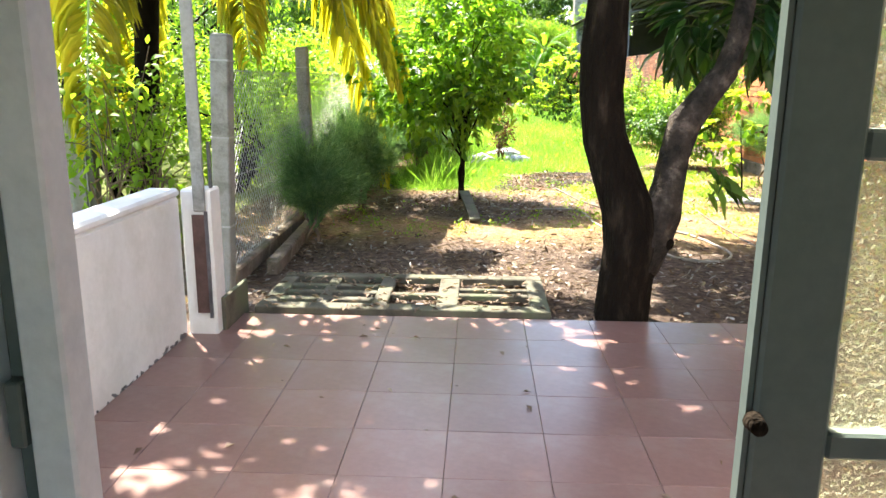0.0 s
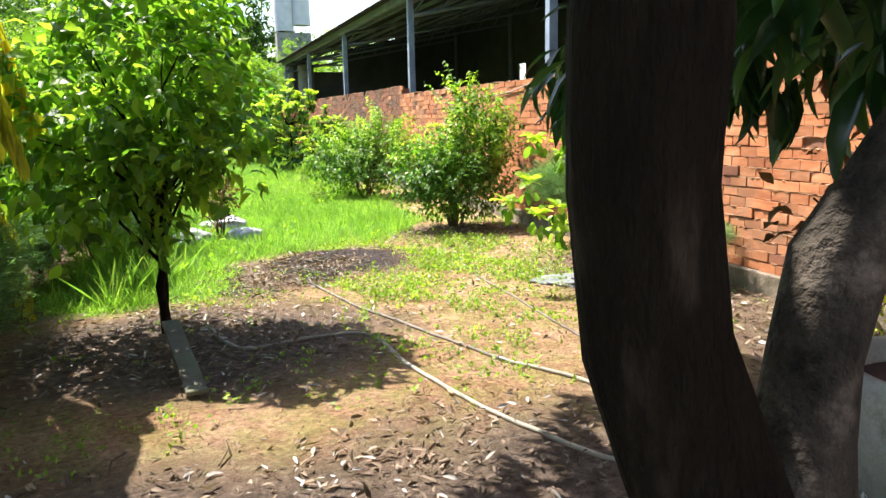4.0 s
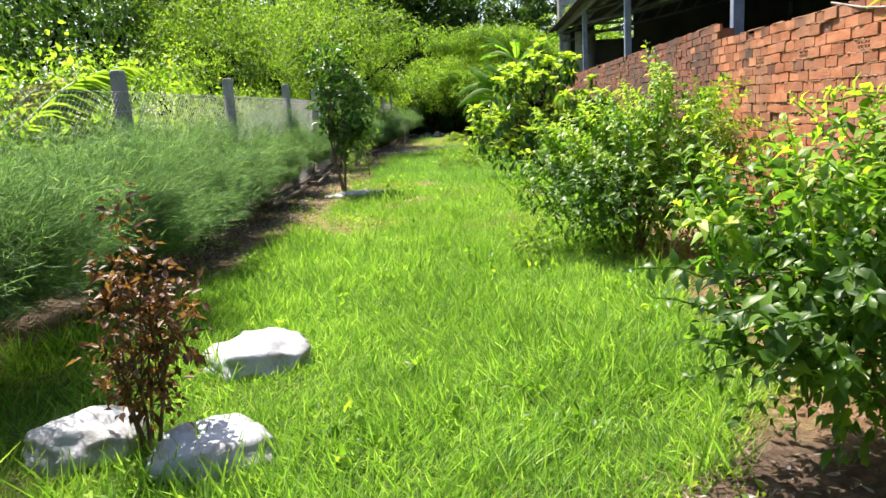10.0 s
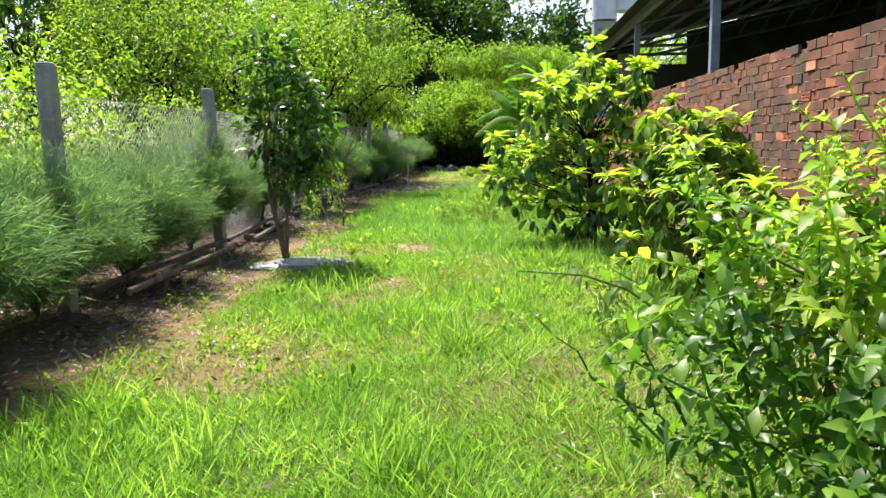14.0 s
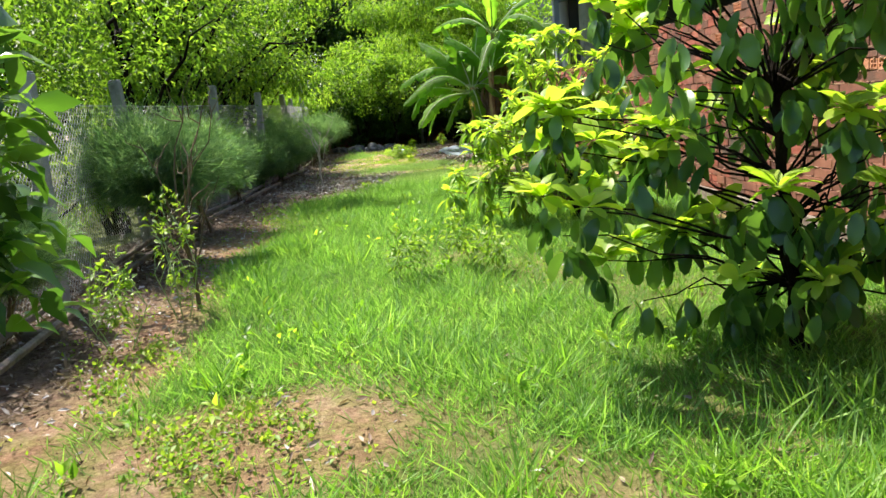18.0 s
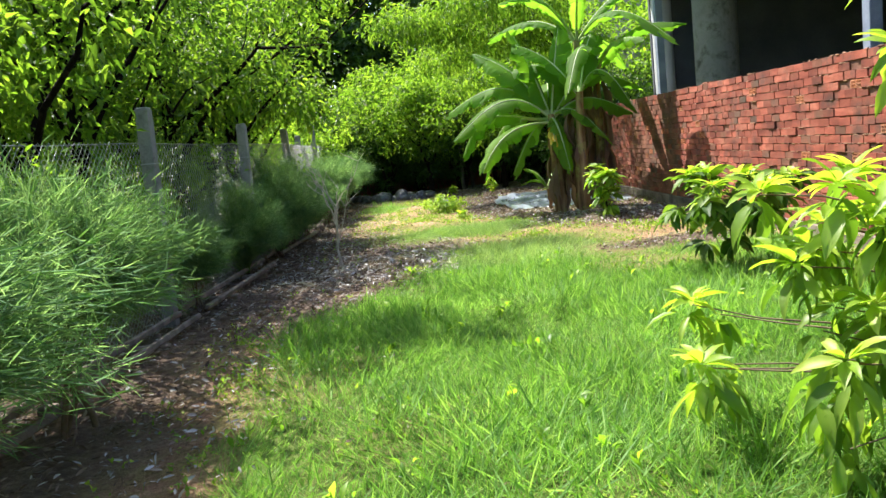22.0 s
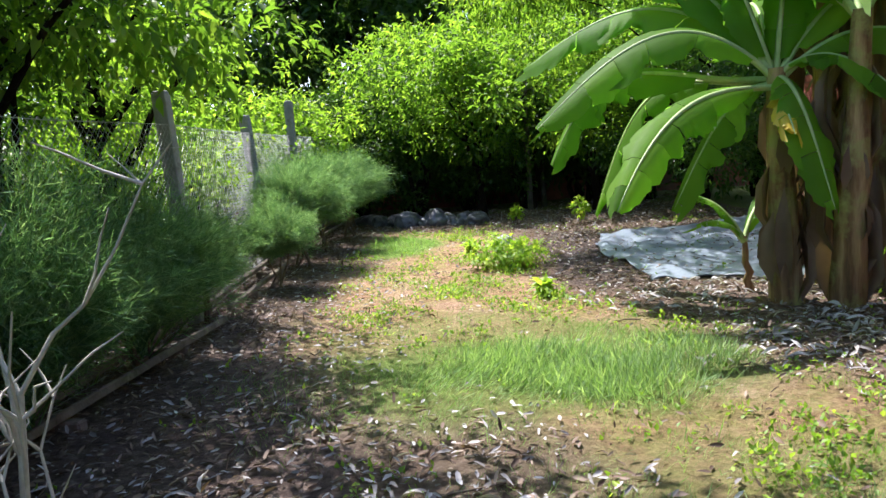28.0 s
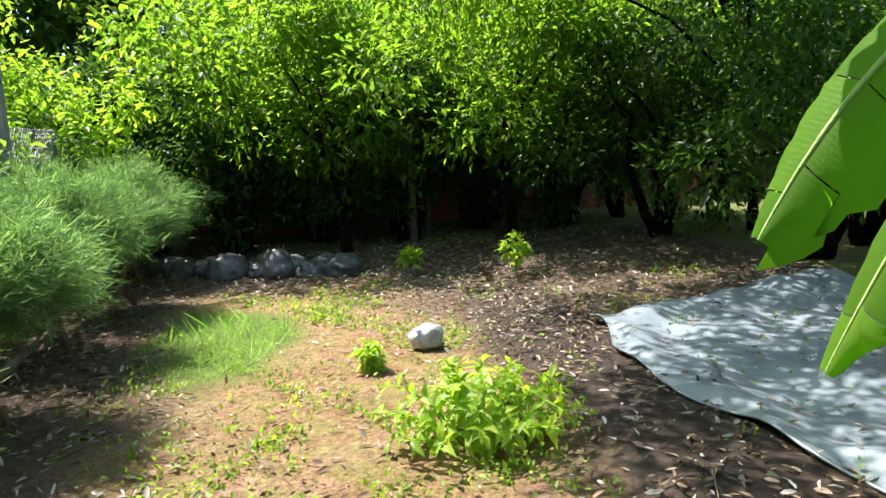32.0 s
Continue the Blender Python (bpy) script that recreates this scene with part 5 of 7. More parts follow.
# ---- banana clump ----
def banana_leaf(name, parent, start_pt, tip, width, arch, seed, mat, rib=M_BANANA_RIB, hang=0.0, roll=0.0, reach=1.0, drop=1.0):
    """A long arching leaf on a pale midrib, its blade torn into strips."""
    r = np.random.default_rng(seed)
    n = 46
    base_fold = r.uniform(0.3, 0.6) + hang
    t = np.linspace(0, 1, n)
    start_pt, tip = np.asarray(start_pt, float), np.asarray(tip, float)
    pts = start_pt + (tip - start_pt) * np.stack([t ** reach, t ** reach, t ** drop], -1) + np.array([0, 0, 1.0]) * (arch * np.sin(np.pi * t ** 0.85))[:, None]
    fv, ff = tube_arrays(pts, np.linspace(0.026, 0.004, n), 6)
    leaf = put(name, mesh_of(name, fv, ff, rib, True), parent)
    tang = unit(np.gradient(pts, axis=0))
    side = unit(np.cross(tang, [0, 0, 1.0]))
    up = np.cross(side, tang)
    side, up = side * math.cos(roll) + up * math.sin(roll), up * math.cos(roll) - side * math.sin(roll)
    pieces, veins = [], []
    for sgn in (-1, 1):
        i = 4
        while i < n - 1:
            run = int(r.integers(5, 13))
            j = min(n - 1, i + run)
            fold = base_fold + r.uniform(-0.08, 0.12)
            twist = r.uniform(-0.1, 0.1)
            drag = r.uniform(-0.05, 0.05)
            rows = []
            for k in range(i, j + 1):
                s = (k - 4) / (n - 5)
                wd = width * 0.5 * (math.sin(math.pi * min(1, s * 0.94 + 0.05)) ** 0.5) * (0.95 + 0.05 * math.sin(k * 2.1 + seed))
                pull = drag * 2 * (k - i) / max(1, j - i) + drag
                edge = r.uniform(0.9, 1.04) - 0.28 * abs(2 * (k - i) / max(1, j - i) - 1) ** 4
                c = pts[k] + tang[k] * (0.0 if k < j else -0.004)
                rows.append([c, c + sgn * side[k] * wd * 0.35 * math.cos(fold * 0.4) + up[k] * (0.015 - wd * 0.3 * math.sin(fold * 0.4)) + tang[k] * wd * 0.08,
                             c + sgn * side[k] * wd * 0.7 * math.cos(fold * 0.8) - up[k] * wd * 0.68 * math.sin(fold * 0.8) + tang[k] * wd * 0.16,
                             c + sgn * side[k] * wd * edge * math.cos(fold * 1.1) - up[k] * wd * edge * math.sin(fold * 1.1 + twist) + tang[k] * (wd * 0.25 + pull)])
                veins += [k * 16.0, k * 16.0 + 2, k * 16.0 + 5, k * 16.0 + 9]
            v = np.array(rows).reshape(-1, 3)
            m = len(rows)
            f = np.array([(a * 4 + c, a * 4 + c + 1, (a + 1) * 4 + c + 1, (a + 1) * 4 + c) for a in range(m - 1) for c in range(3)])
            pieces.append((v, f))
            i = j
    blade = mesh_of("blade", *joined(pieces), mat, True)
    blade.attributes.new("vein", "FLOAT", "POINT").data.foreach_set("value", np.array(veins, np.float32))
    put("blade", blade, leaf, "torn green blade" if mat is M_BANANA else "withered yellow blade")


def banana(at, height, seed, fronds, label, spread=(0, 6.28), radius=0.13, length=1.7):
    r = np.random.default_rng(seed)
    ob = thing("banana_plant", at, label, "banana plant", "banana clump")
    tip = np.array([r.uniform(-0.12, 0.12), r.uniform(-0.1, 0.1), height])
    put("stem", mesh_of("stem", *tube_arrays(bent((0, 0, -0.1), tip, 0, 9, 0.01, r), np.linspace(radius, radius * 0.5, 9), 12, 0.1, seed), M_BANANA_STEM, True), ob)
    for k in range(20 if height > 1 else 0):
        a = r.uniform(0, 6.28)
        s = np.array([math.cos(a) * radius * 0.85, math.sin(a) * radius * 0.85, height * r.uniform(0.35, 0.95)])
        hv, hf = leaves(np.array([s]), np.array([[math.cos(a) * 0.12, math.sin(a) * 0.12, -1.0]]), np.array([[math.cos(a), math.sin(a), 0.2]]), np.array([height * r.uniform(0.2, 0.55)]), np.array([r.uniform(0.08, 0.2)]), LEAF)
        put("dry_sheath", mesh_of("dry_sheath", hv, hf, M_DRYLEAF), ob, "brown hanging leaf sheath")
    for k in range(fronds):
        a = spread[0] + (spread[1] - spread[0]) * (k + r.uniform(0.2, 0.8)) / fronds
        up = r.uniform(-0.4, 1.0)
        ln = length * r.uniform(0.85, 1.1) * math.sqrt(max(0.2, 1 - 0.6 * max(0, up) ** 2))
        banana_leaf("leaf", ob, tip - [0, 0, 0.1], tip + [math.cos(a) * ln, math.sin(a) * ln, length * up * 0.8 - 0.2], r.uniform(0.42, 0.55), r.uniform(0.25, 0.6), seed * 50 + k, M_BANANA)
    return ob, tip


b1, tip1 = banana((2.75, 40.2, -0.03), 1.78, 71, 0, "banana plant with large torn arching leaves")
for k, (x, y, z, arch, wd, roll, reach, drop) in enumerate(((1.13, 41.13, 1.14, 0.2, 0.56, 0.7, 0.5, 2.5), (1.53, 41.37, 0.65, 0.4, 0.5, 0.7, 0.5, 1.0), (1.31, 39.09, 0.9, 0.0, 0.46, 0.5, 0.7, 2.5))):
    banana_leaf("leaf", b1, tip1 - [0, 0, 0.08 + 0.03 * (k % 3)], np.array([x, y, z]) - [2.75, 40.2, -0.03], wd, arch, 7050 + k, M_BANANA, roll=roll, reach=reach, drop=drop)
for k, (x, y, z, arch, wd, roll) in enumerate(((0.95, 41.2, 1.98, 0.5, 0.52, 0.4), (0.95, 40.2, 1.45, 0.5, 0.5, 0.5), (1.95, 40.3, 0.75, 0.25, 0.42, 0.3), (2.85, 39.65, 0.75, 0.22, 0.36, 0.1), (4.35, 40.4, 2.05, 0.5, 0.5, -0.2), (4.05, 39.9, 1.6, 0.35, 0.46, -0.2), (3.55, 39.7, 1.2, 0.3, 0.4, 0.0),
                                               (2.2, 40.6, 3.2, 0.12, 0.5, 0.0), (3.0, 40.5, 3.25, 0.12, 0.5, 0.0), (1.5, 41.0, 3.0, 0.25, 0.55, 0.3), (2.9, 41.6, 2.2, 0.4, 0.5, 0.2))):
    banana_leaf("leaf", b1, tip1 - [0, 0, 0.08 + 0.03 * (k % 3)], np.array([x, y, z]) - [2.75, 40.2, -0.03], wd * 1.25, arch, 7100 + k, M_BANANA, roll=roll)
banana_leaf("leaf", b1, tip1 - [0.0, 0, 0.2], (-0.1, -0.42, 1.3), 0.24, 0.06, 9001, M_BANANA_YELLOW, roll=0.2)
b2, tip2 = banana((3.08, 40.0, -0.03), 2.1, 72, 0, "banana plant with brown stem and arching leaves")
for k, (x, y, z, arch, wd, roll) in enumerate(((4.0, 39.5, 1.6, 0.55, 0.52, 0.0), (2.2, 40.3, 3.0, 0.2, 0.5, 0.0), (3.6, 40.6, 3.1, 0.2, 0.5, 0.0), (3.3, 41.4, 2.4, 0.4, 0.5, 0.0), (1.9, 40.9, 2.5, 0.4, 0.55, 0.3))):
    banana_leaf("leaf", b2, tip2 - [0, 0, 0.08 + 0.03 * (k % 3)], np.array([x, y, z]) - [3.08, 40.0, -0.03], wd * 1.2, arch, 7200 + k, M_BANANA, roll=roll)
b3, tip3 = banana((2.66, 40.72, -0.03), 0.5, 75, 0, "young banana sucker with short pale leaves", radius=0.04)
for k, (x, y, z) in enumerate(((-0.42, 0.1, 0.84), (-0.44, -0.05, 0.6), (0.25, 0.2, 0.8))):
    banana_leaf("leaf", b3, tip3 - [0, 0, 0.05], (x, y, z), 0.2, 0.1, 7500 + k, M_BANANA)
banana((3.62, 40.6, -0.03), 2.5, 73, 6, "banana plant beside the brick wall", (1.0, 6.28), 0.11)
banana((3.3, 40.9, -0.03), 3.1, 74, 8, "tall banana plant at the back of the clump", (0.3, 6.4), 0.12, 1.9)

# ---- coconut palm behind the fence ----
palm = thing("coconut_palm", (-3.8, 8.4, -0.05), "coconut palm with yellowing drooping fronds", "palm")
put("trunk", mesh_of("trunk", *tube_arrays([(0, 0, -0.1), (0.03, 0, 0.6), (0.1, 0.02, 1.4), (0.16, 0.03, 2.2), (0.24, 0.05, 3.2), (0.3, 0.05, 3.9)], [0.2, 0.15, 0.135, 0.13, 0.12, 0.13], 14, 0.07, 8), M_BARK, True), palm)
r = np.random.default_rng(81)


def frond(parent, rib, blade, wide, mat, m=260):
    """A feathered frond: a tapered rib with blades on both sides."""
    fr = put("frond", mesh_of("frond", *tube_arrays(rib, np.linspace(0.03, 0.005, 24), 5), M_BANANA_RIB, True), parent)
    tang = unit(np.gradient(rib, axis=0))
    side = unit(np.cross(tang, [0, 0, 1.0]))
    q = np.sort(r.uniform(0.12, 1.0, m))
    qi = np.minimum((q * 23).astype(int), 22)
    base = rib[qi] + (rib[qi + 1] - rib[qi]) * (q * 23 - qi)[:, None]
    sg = np.where(np.arange(m) % 2, 1.0, -1.0)[:, None]
    way = side[qi] * sg * 1.0 + tang[qi] * 0.75 + [0, 0, -0.3] + r.normal(0, 0.13, (m, 3))
    lnn = blade * np.sin(np.pi * np.clip(q * 0.9 + 0.08, 0, 1)) ** 0.6
    lv, lf = leaves(base, way, np.tile([0, 0, 1.0], (m, 1)) + side[qi] * 0.3, lnn, np.full(m, wide), LANCE)
    put("leaf_blade", mesh_of("leaf_blade", lv, lf, mat), fr)


t = np.linspace(0, 1, 24)
for k in range(16):
    a = k * 2.4 + 0.3 if k > 3 else (-0.05, -0.45, -0.9, 0.35)[k]
    ln = r.uniform(2.9, 3.6)
    rise, sag = (r.uniform(0.1, 0.75), r.uniform(1.0, 1.35)) if k > 3 else (r.uniform(0.35, 0.5), r.uniform(0.95, 1.15))
    frond(palm, np.array([0.3, 0.05, 3.85]) + np.stack([math.cos(a) * ln * (t - 0.2 * t ** 3), math.sin(a) * ln * (t - 0.2 * t ** 3), ln * (rise * t - sag * t ** 2)], -1), 0.75, 0.05, M_PALM)
young_palm = thing("young_palm", (-3.5, 17.6, -0.05), "young palm with pale arching fronds among the vines", "palm")
for k, a in enumerate((1.45, 1.1, 2.4, 3.6)):
    ln = r.uniform(2.3, 2.9)
    frond(young_palm, np.stack([math.cos(a) * ln * t, math.sin(a) * ln * t, 0.3 + ln * (1.55 * t - 0.85 * t ** 2)], -1), 0.55, 0.03, M_STRAW if k == 0 else M_WOODS_LIGHT, 180)

# ---- neighbour's shelter behind the low wall ----
sh = thing("cement_sheet_shelter", (-4.3, 6.9, -0.05), "stained corrugated cement sheets under a dark roof edge", "shelter")
w = np.arange(-1.3, 0.65, 0.03)
sv = np.array([(x, 0.018 * math.sin(x * 2 * math.pi / 0.18), z) for z in (0.0, 1.3) for x in w])
sf = np.array([(i, i + 1, len(w) + i + 1, len(w) + i) for i in range(len(w) - 1)])
put("sheet", mesh_of("sheet", sv, sf, M_CEMENTSHEET, True), sh)
part("roof_edge", box((-1.5, -0.3, 1.34), (0.75, 1.2, 1.39)), M_ROOF, sh, "dark thin roof edge", bevel=0.005)
part("rope", box((-1.3, -0.035, 0.72), (0.65, -0.025, 0.735)), M_HOSE_DARK, sh, "dark rope")
for x in (-1.4, 0.66):
    part("leg", box((x - 0.05, 0.0, -0.05), (x + 0.05, 0.1, 1.34)), M_WOOD, sh)

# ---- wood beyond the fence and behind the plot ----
WOODS = [  # x, y, height, spread, leaf colour with its light or shade, tips
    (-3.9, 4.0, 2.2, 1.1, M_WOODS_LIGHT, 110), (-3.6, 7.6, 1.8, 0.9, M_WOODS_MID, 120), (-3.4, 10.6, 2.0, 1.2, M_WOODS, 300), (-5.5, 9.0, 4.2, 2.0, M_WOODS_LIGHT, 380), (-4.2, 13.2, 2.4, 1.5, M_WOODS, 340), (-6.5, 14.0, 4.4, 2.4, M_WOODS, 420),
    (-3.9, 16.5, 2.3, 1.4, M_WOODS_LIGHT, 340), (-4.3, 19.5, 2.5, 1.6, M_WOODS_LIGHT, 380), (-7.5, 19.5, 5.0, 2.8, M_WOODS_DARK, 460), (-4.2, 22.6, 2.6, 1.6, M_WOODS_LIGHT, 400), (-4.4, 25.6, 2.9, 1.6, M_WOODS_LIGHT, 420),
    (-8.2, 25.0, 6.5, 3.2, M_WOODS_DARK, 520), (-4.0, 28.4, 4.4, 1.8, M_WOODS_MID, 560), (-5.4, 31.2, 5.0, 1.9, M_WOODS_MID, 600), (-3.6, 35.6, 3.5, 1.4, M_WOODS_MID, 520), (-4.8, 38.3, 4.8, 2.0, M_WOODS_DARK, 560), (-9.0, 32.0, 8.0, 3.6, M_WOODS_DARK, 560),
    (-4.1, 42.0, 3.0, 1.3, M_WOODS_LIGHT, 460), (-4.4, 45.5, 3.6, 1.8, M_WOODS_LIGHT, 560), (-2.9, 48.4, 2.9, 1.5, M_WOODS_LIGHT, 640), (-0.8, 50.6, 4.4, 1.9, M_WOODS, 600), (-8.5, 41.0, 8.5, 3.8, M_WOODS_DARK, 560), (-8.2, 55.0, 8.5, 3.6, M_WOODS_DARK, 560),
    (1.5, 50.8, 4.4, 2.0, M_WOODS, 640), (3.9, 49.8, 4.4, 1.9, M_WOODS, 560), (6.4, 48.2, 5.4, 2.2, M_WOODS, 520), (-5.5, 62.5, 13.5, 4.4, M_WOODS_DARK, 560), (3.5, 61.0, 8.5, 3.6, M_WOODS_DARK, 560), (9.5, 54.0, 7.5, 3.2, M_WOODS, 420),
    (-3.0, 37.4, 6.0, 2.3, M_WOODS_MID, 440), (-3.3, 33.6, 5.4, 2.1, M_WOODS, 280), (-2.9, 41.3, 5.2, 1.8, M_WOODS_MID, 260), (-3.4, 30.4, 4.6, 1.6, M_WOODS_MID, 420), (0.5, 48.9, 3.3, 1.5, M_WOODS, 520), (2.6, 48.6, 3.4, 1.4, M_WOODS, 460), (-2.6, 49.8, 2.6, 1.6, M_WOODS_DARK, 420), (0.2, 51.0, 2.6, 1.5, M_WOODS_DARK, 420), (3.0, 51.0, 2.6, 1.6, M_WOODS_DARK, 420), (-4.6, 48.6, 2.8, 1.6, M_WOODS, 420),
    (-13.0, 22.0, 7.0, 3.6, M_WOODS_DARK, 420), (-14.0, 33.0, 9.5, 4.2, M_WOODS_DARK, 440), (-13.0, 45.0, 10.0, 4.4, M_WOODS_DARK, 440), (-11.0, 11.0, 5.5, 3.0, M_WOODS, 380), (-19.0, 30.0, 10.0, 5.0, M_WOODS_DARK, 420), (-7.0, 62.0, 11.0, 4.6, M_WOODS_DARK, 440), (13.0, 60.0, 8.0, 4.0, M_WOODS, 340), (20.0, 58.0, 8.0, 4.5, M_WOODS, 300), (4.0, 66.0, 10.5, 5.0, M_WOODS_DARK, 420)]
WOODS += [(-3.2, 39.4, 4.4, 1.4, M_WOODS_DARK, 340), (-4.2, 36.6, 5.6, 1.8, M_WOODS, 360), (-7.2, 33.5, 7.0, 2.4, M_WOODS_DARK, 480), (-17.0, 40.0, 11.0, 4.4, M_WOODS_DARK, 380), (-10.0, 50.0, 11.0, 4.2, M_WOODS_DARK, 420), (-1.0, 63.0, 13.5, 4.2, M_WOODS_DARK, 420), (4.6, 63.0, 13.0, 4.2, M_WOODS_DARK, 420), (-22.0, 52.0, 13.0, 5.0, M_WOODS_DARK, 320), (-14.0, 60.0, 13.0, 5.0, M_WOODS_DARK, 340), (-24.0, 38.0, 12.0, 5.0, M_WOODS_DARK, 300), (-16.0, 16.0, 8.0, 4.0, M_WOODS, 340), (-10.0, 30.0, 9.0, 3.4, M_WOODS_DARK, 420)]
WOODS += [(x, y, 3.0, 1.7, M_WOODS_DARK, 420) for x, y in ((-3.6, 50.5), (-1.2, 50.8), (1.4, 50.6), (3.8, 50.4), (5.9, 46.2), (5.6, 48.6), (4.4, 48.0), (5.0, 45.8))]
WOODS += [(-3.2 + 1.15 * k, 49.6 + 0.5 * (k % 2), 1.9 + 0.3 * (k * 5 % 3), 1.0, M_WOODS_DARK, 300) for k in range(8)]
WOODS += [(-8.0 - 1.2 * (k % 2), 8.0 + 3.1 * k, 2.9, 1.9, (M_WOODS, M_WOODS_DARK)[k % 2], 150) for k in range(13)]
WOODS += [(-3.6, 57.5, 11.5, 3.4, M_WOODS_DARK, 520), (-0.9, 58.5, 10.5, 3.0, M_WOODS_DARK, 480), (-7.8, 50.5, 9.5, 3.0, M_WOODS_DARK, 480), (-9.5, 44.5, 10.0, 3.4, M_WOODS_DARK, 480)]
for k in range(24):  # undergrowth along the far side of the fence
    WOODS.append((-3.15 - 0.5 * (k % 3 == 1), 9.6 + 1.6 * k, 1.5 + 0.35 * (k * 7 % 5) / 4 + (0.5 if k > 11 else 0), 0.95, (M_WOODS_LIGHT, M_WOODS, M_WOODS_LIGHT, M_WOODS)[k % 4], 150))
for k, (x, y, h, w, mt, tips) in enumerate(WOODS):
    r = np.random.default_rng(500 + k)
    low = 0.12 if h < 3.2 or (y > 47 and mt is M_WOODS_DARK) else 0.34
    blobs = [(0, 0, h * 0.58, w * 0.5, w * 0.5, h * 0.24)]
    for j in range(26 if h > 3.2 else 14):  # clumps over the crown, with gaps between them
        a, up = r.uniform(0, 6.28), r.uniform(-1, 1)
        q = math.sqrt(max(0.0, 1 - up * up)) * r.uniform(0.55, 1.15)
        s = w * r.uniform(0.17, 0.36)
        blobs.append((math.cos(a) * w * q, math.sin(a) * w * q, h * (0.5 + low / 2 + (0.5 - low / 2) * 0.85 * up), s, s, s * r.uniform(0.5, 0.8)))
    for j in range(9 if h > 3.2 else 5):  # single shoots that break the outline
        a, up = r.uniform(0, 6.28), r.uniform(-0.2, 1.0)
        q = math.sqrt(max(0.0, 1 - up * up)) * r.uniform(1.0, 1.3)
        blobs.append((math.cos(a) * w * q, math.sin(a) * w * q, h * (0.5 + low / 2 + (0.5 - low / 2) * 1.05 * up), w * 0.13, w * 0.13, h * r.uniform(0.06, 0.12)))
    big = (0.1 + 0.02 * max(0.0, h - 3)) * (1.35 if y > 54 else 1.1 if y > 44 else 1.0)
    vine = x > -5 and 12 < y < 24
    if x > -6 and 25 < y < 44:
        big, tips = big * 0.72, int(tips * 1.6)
    grow("woodland_tree" if h > 3.2 else "wild_bush", (x, y, -0.05), ("tall leafy tree behind the plot" if y > 48 else "leafy tree beyond the wire fence") if h > 3.2 else "wild bush beyond the wire fence, lit or shaded by its leaf colour", "tree" if h > 3.2 else "bush",
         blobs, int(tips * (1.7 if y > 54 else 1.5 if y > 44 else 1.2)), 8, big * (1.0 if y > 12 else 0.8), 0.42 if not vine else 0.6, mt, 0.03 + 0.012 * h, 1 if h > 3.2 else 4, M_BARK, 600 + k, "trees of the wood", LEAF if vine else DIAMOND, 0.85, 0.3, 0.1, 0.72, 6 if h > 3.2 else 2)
# tree that leans over the fence with low boughs
# its two highest boughs are added to cast shade on the grass
grow("overhanging_tree", (-2.75, 39.4, -0.05), "leafy tree leaning over the wire fence with low boughs", "tree",
     [(0.6, 0.4, 2.55, 0.9, 0.8, 0.42), (-0.3, -0.9, 2.7, 1.0, 0.9, 0.5), (1.25, 0.5, 2.35, 0.55, 0.5, 0.32), (0.3, -1.8, 2.7, 0.8, 0.7, 0.4), (-0.2, 0.3, 3.2, 1.2, 1.1, 0.5), (2.6, -0.6, 4.2, 1.1, 0.7, 0.32), (1.3, -0.5, 4.0, 0.9, 0.8, 0.38)],
     620, 9, 0.12, 0.42, M_WOODS, 0.06, 1, M_BARK, 881, shape=LEAF, spread=0.9, droop=0.5, reach=0.1, shell=0.3, limbs=11, fork=0.5)
# added tree, its crown placed so that shade falls on the grass
grow("overhanging_tree", (-3.1, 34.8, -0.05), "leafy tree added high over the wire fence to shade the grass", "tree",
     [(0, 0, 3.9, 1.0, 0.9, 0.5), (1.0, -0.2, 4.2, 1.0, 0.8, 0.4), (2.15, 0.1, 4.25, 0.95, 0.7, 0.33), (-0.4, 0.3, 3.2, 0.8, 0.8, 0.4)],
     310, 9, 0.12, 0.42, M_WOODS_MID, 0.06, 1, M_BARK, 882, shape=LEAF, spread=0.9, droop=0.4, reach=0.1, shell=0.3, limbs=11, fork=0.5)
# spreading tree whose boughs hang over the tarpaulin
# its nearer boughs are added to shade the tarpaulin and the litter
grow("spreading_tree", (5.5, 47.7, -0.05), "spreading tree with light boughs hanging over the far end", "tree",
     [(-3.4, -2.4, 4.1, 1.2, 1.0, 0.4), (-2.0, -2.0, 4.3, 1.2, 1.1, 0.4), (-3.0, -1.0, 3.9, 1.0, 0.9, 0.4), (-4.3, -1.2, 3.7, 0.9, 0.8, 0.4), (-1.6, -0.8, 3.9, 1.1, 0.9, 0.4), (-3.7, 0.2, 3.1, 0.8, 0.5, 0.4), (-0.8, -1.3, 3.8, 0.9, 0.8, 0.4), (-2.5, 0.1, 2.8, 0.7, 0.4, 0.35), (-4.7, -2.9, 4.2, 1.0, 0.9, 0.35), (-3.6, -3.9, 4.5, 1.1, 1.0, 0.35), (-2.2, -3.7, 4.4, 1.1, 1.0, 0.35), (-5.3, -3.2, 4.3, 0.9, 0.9, 0.3)],
     2200, 10, 0.12, 0.3, M_WOODS, 0.06, 1, M_BARK, 888, shape=LANCE, spread=0.8, droop=0.55, reach=0.1, shell=0.3, limbs=12, fork=0.5)
# the darker mossy brick colour gives this wall its shade under the trees
bgwall = tagged(part("wall_back", box((-9.0, 51.6, -0.1), (9.5, 51.8, 2.2)), M_BRICK_DARK, bevel=0.01), "brick wall behind the trees, its shade put into a dark brick colour", "wall", kind="structure")
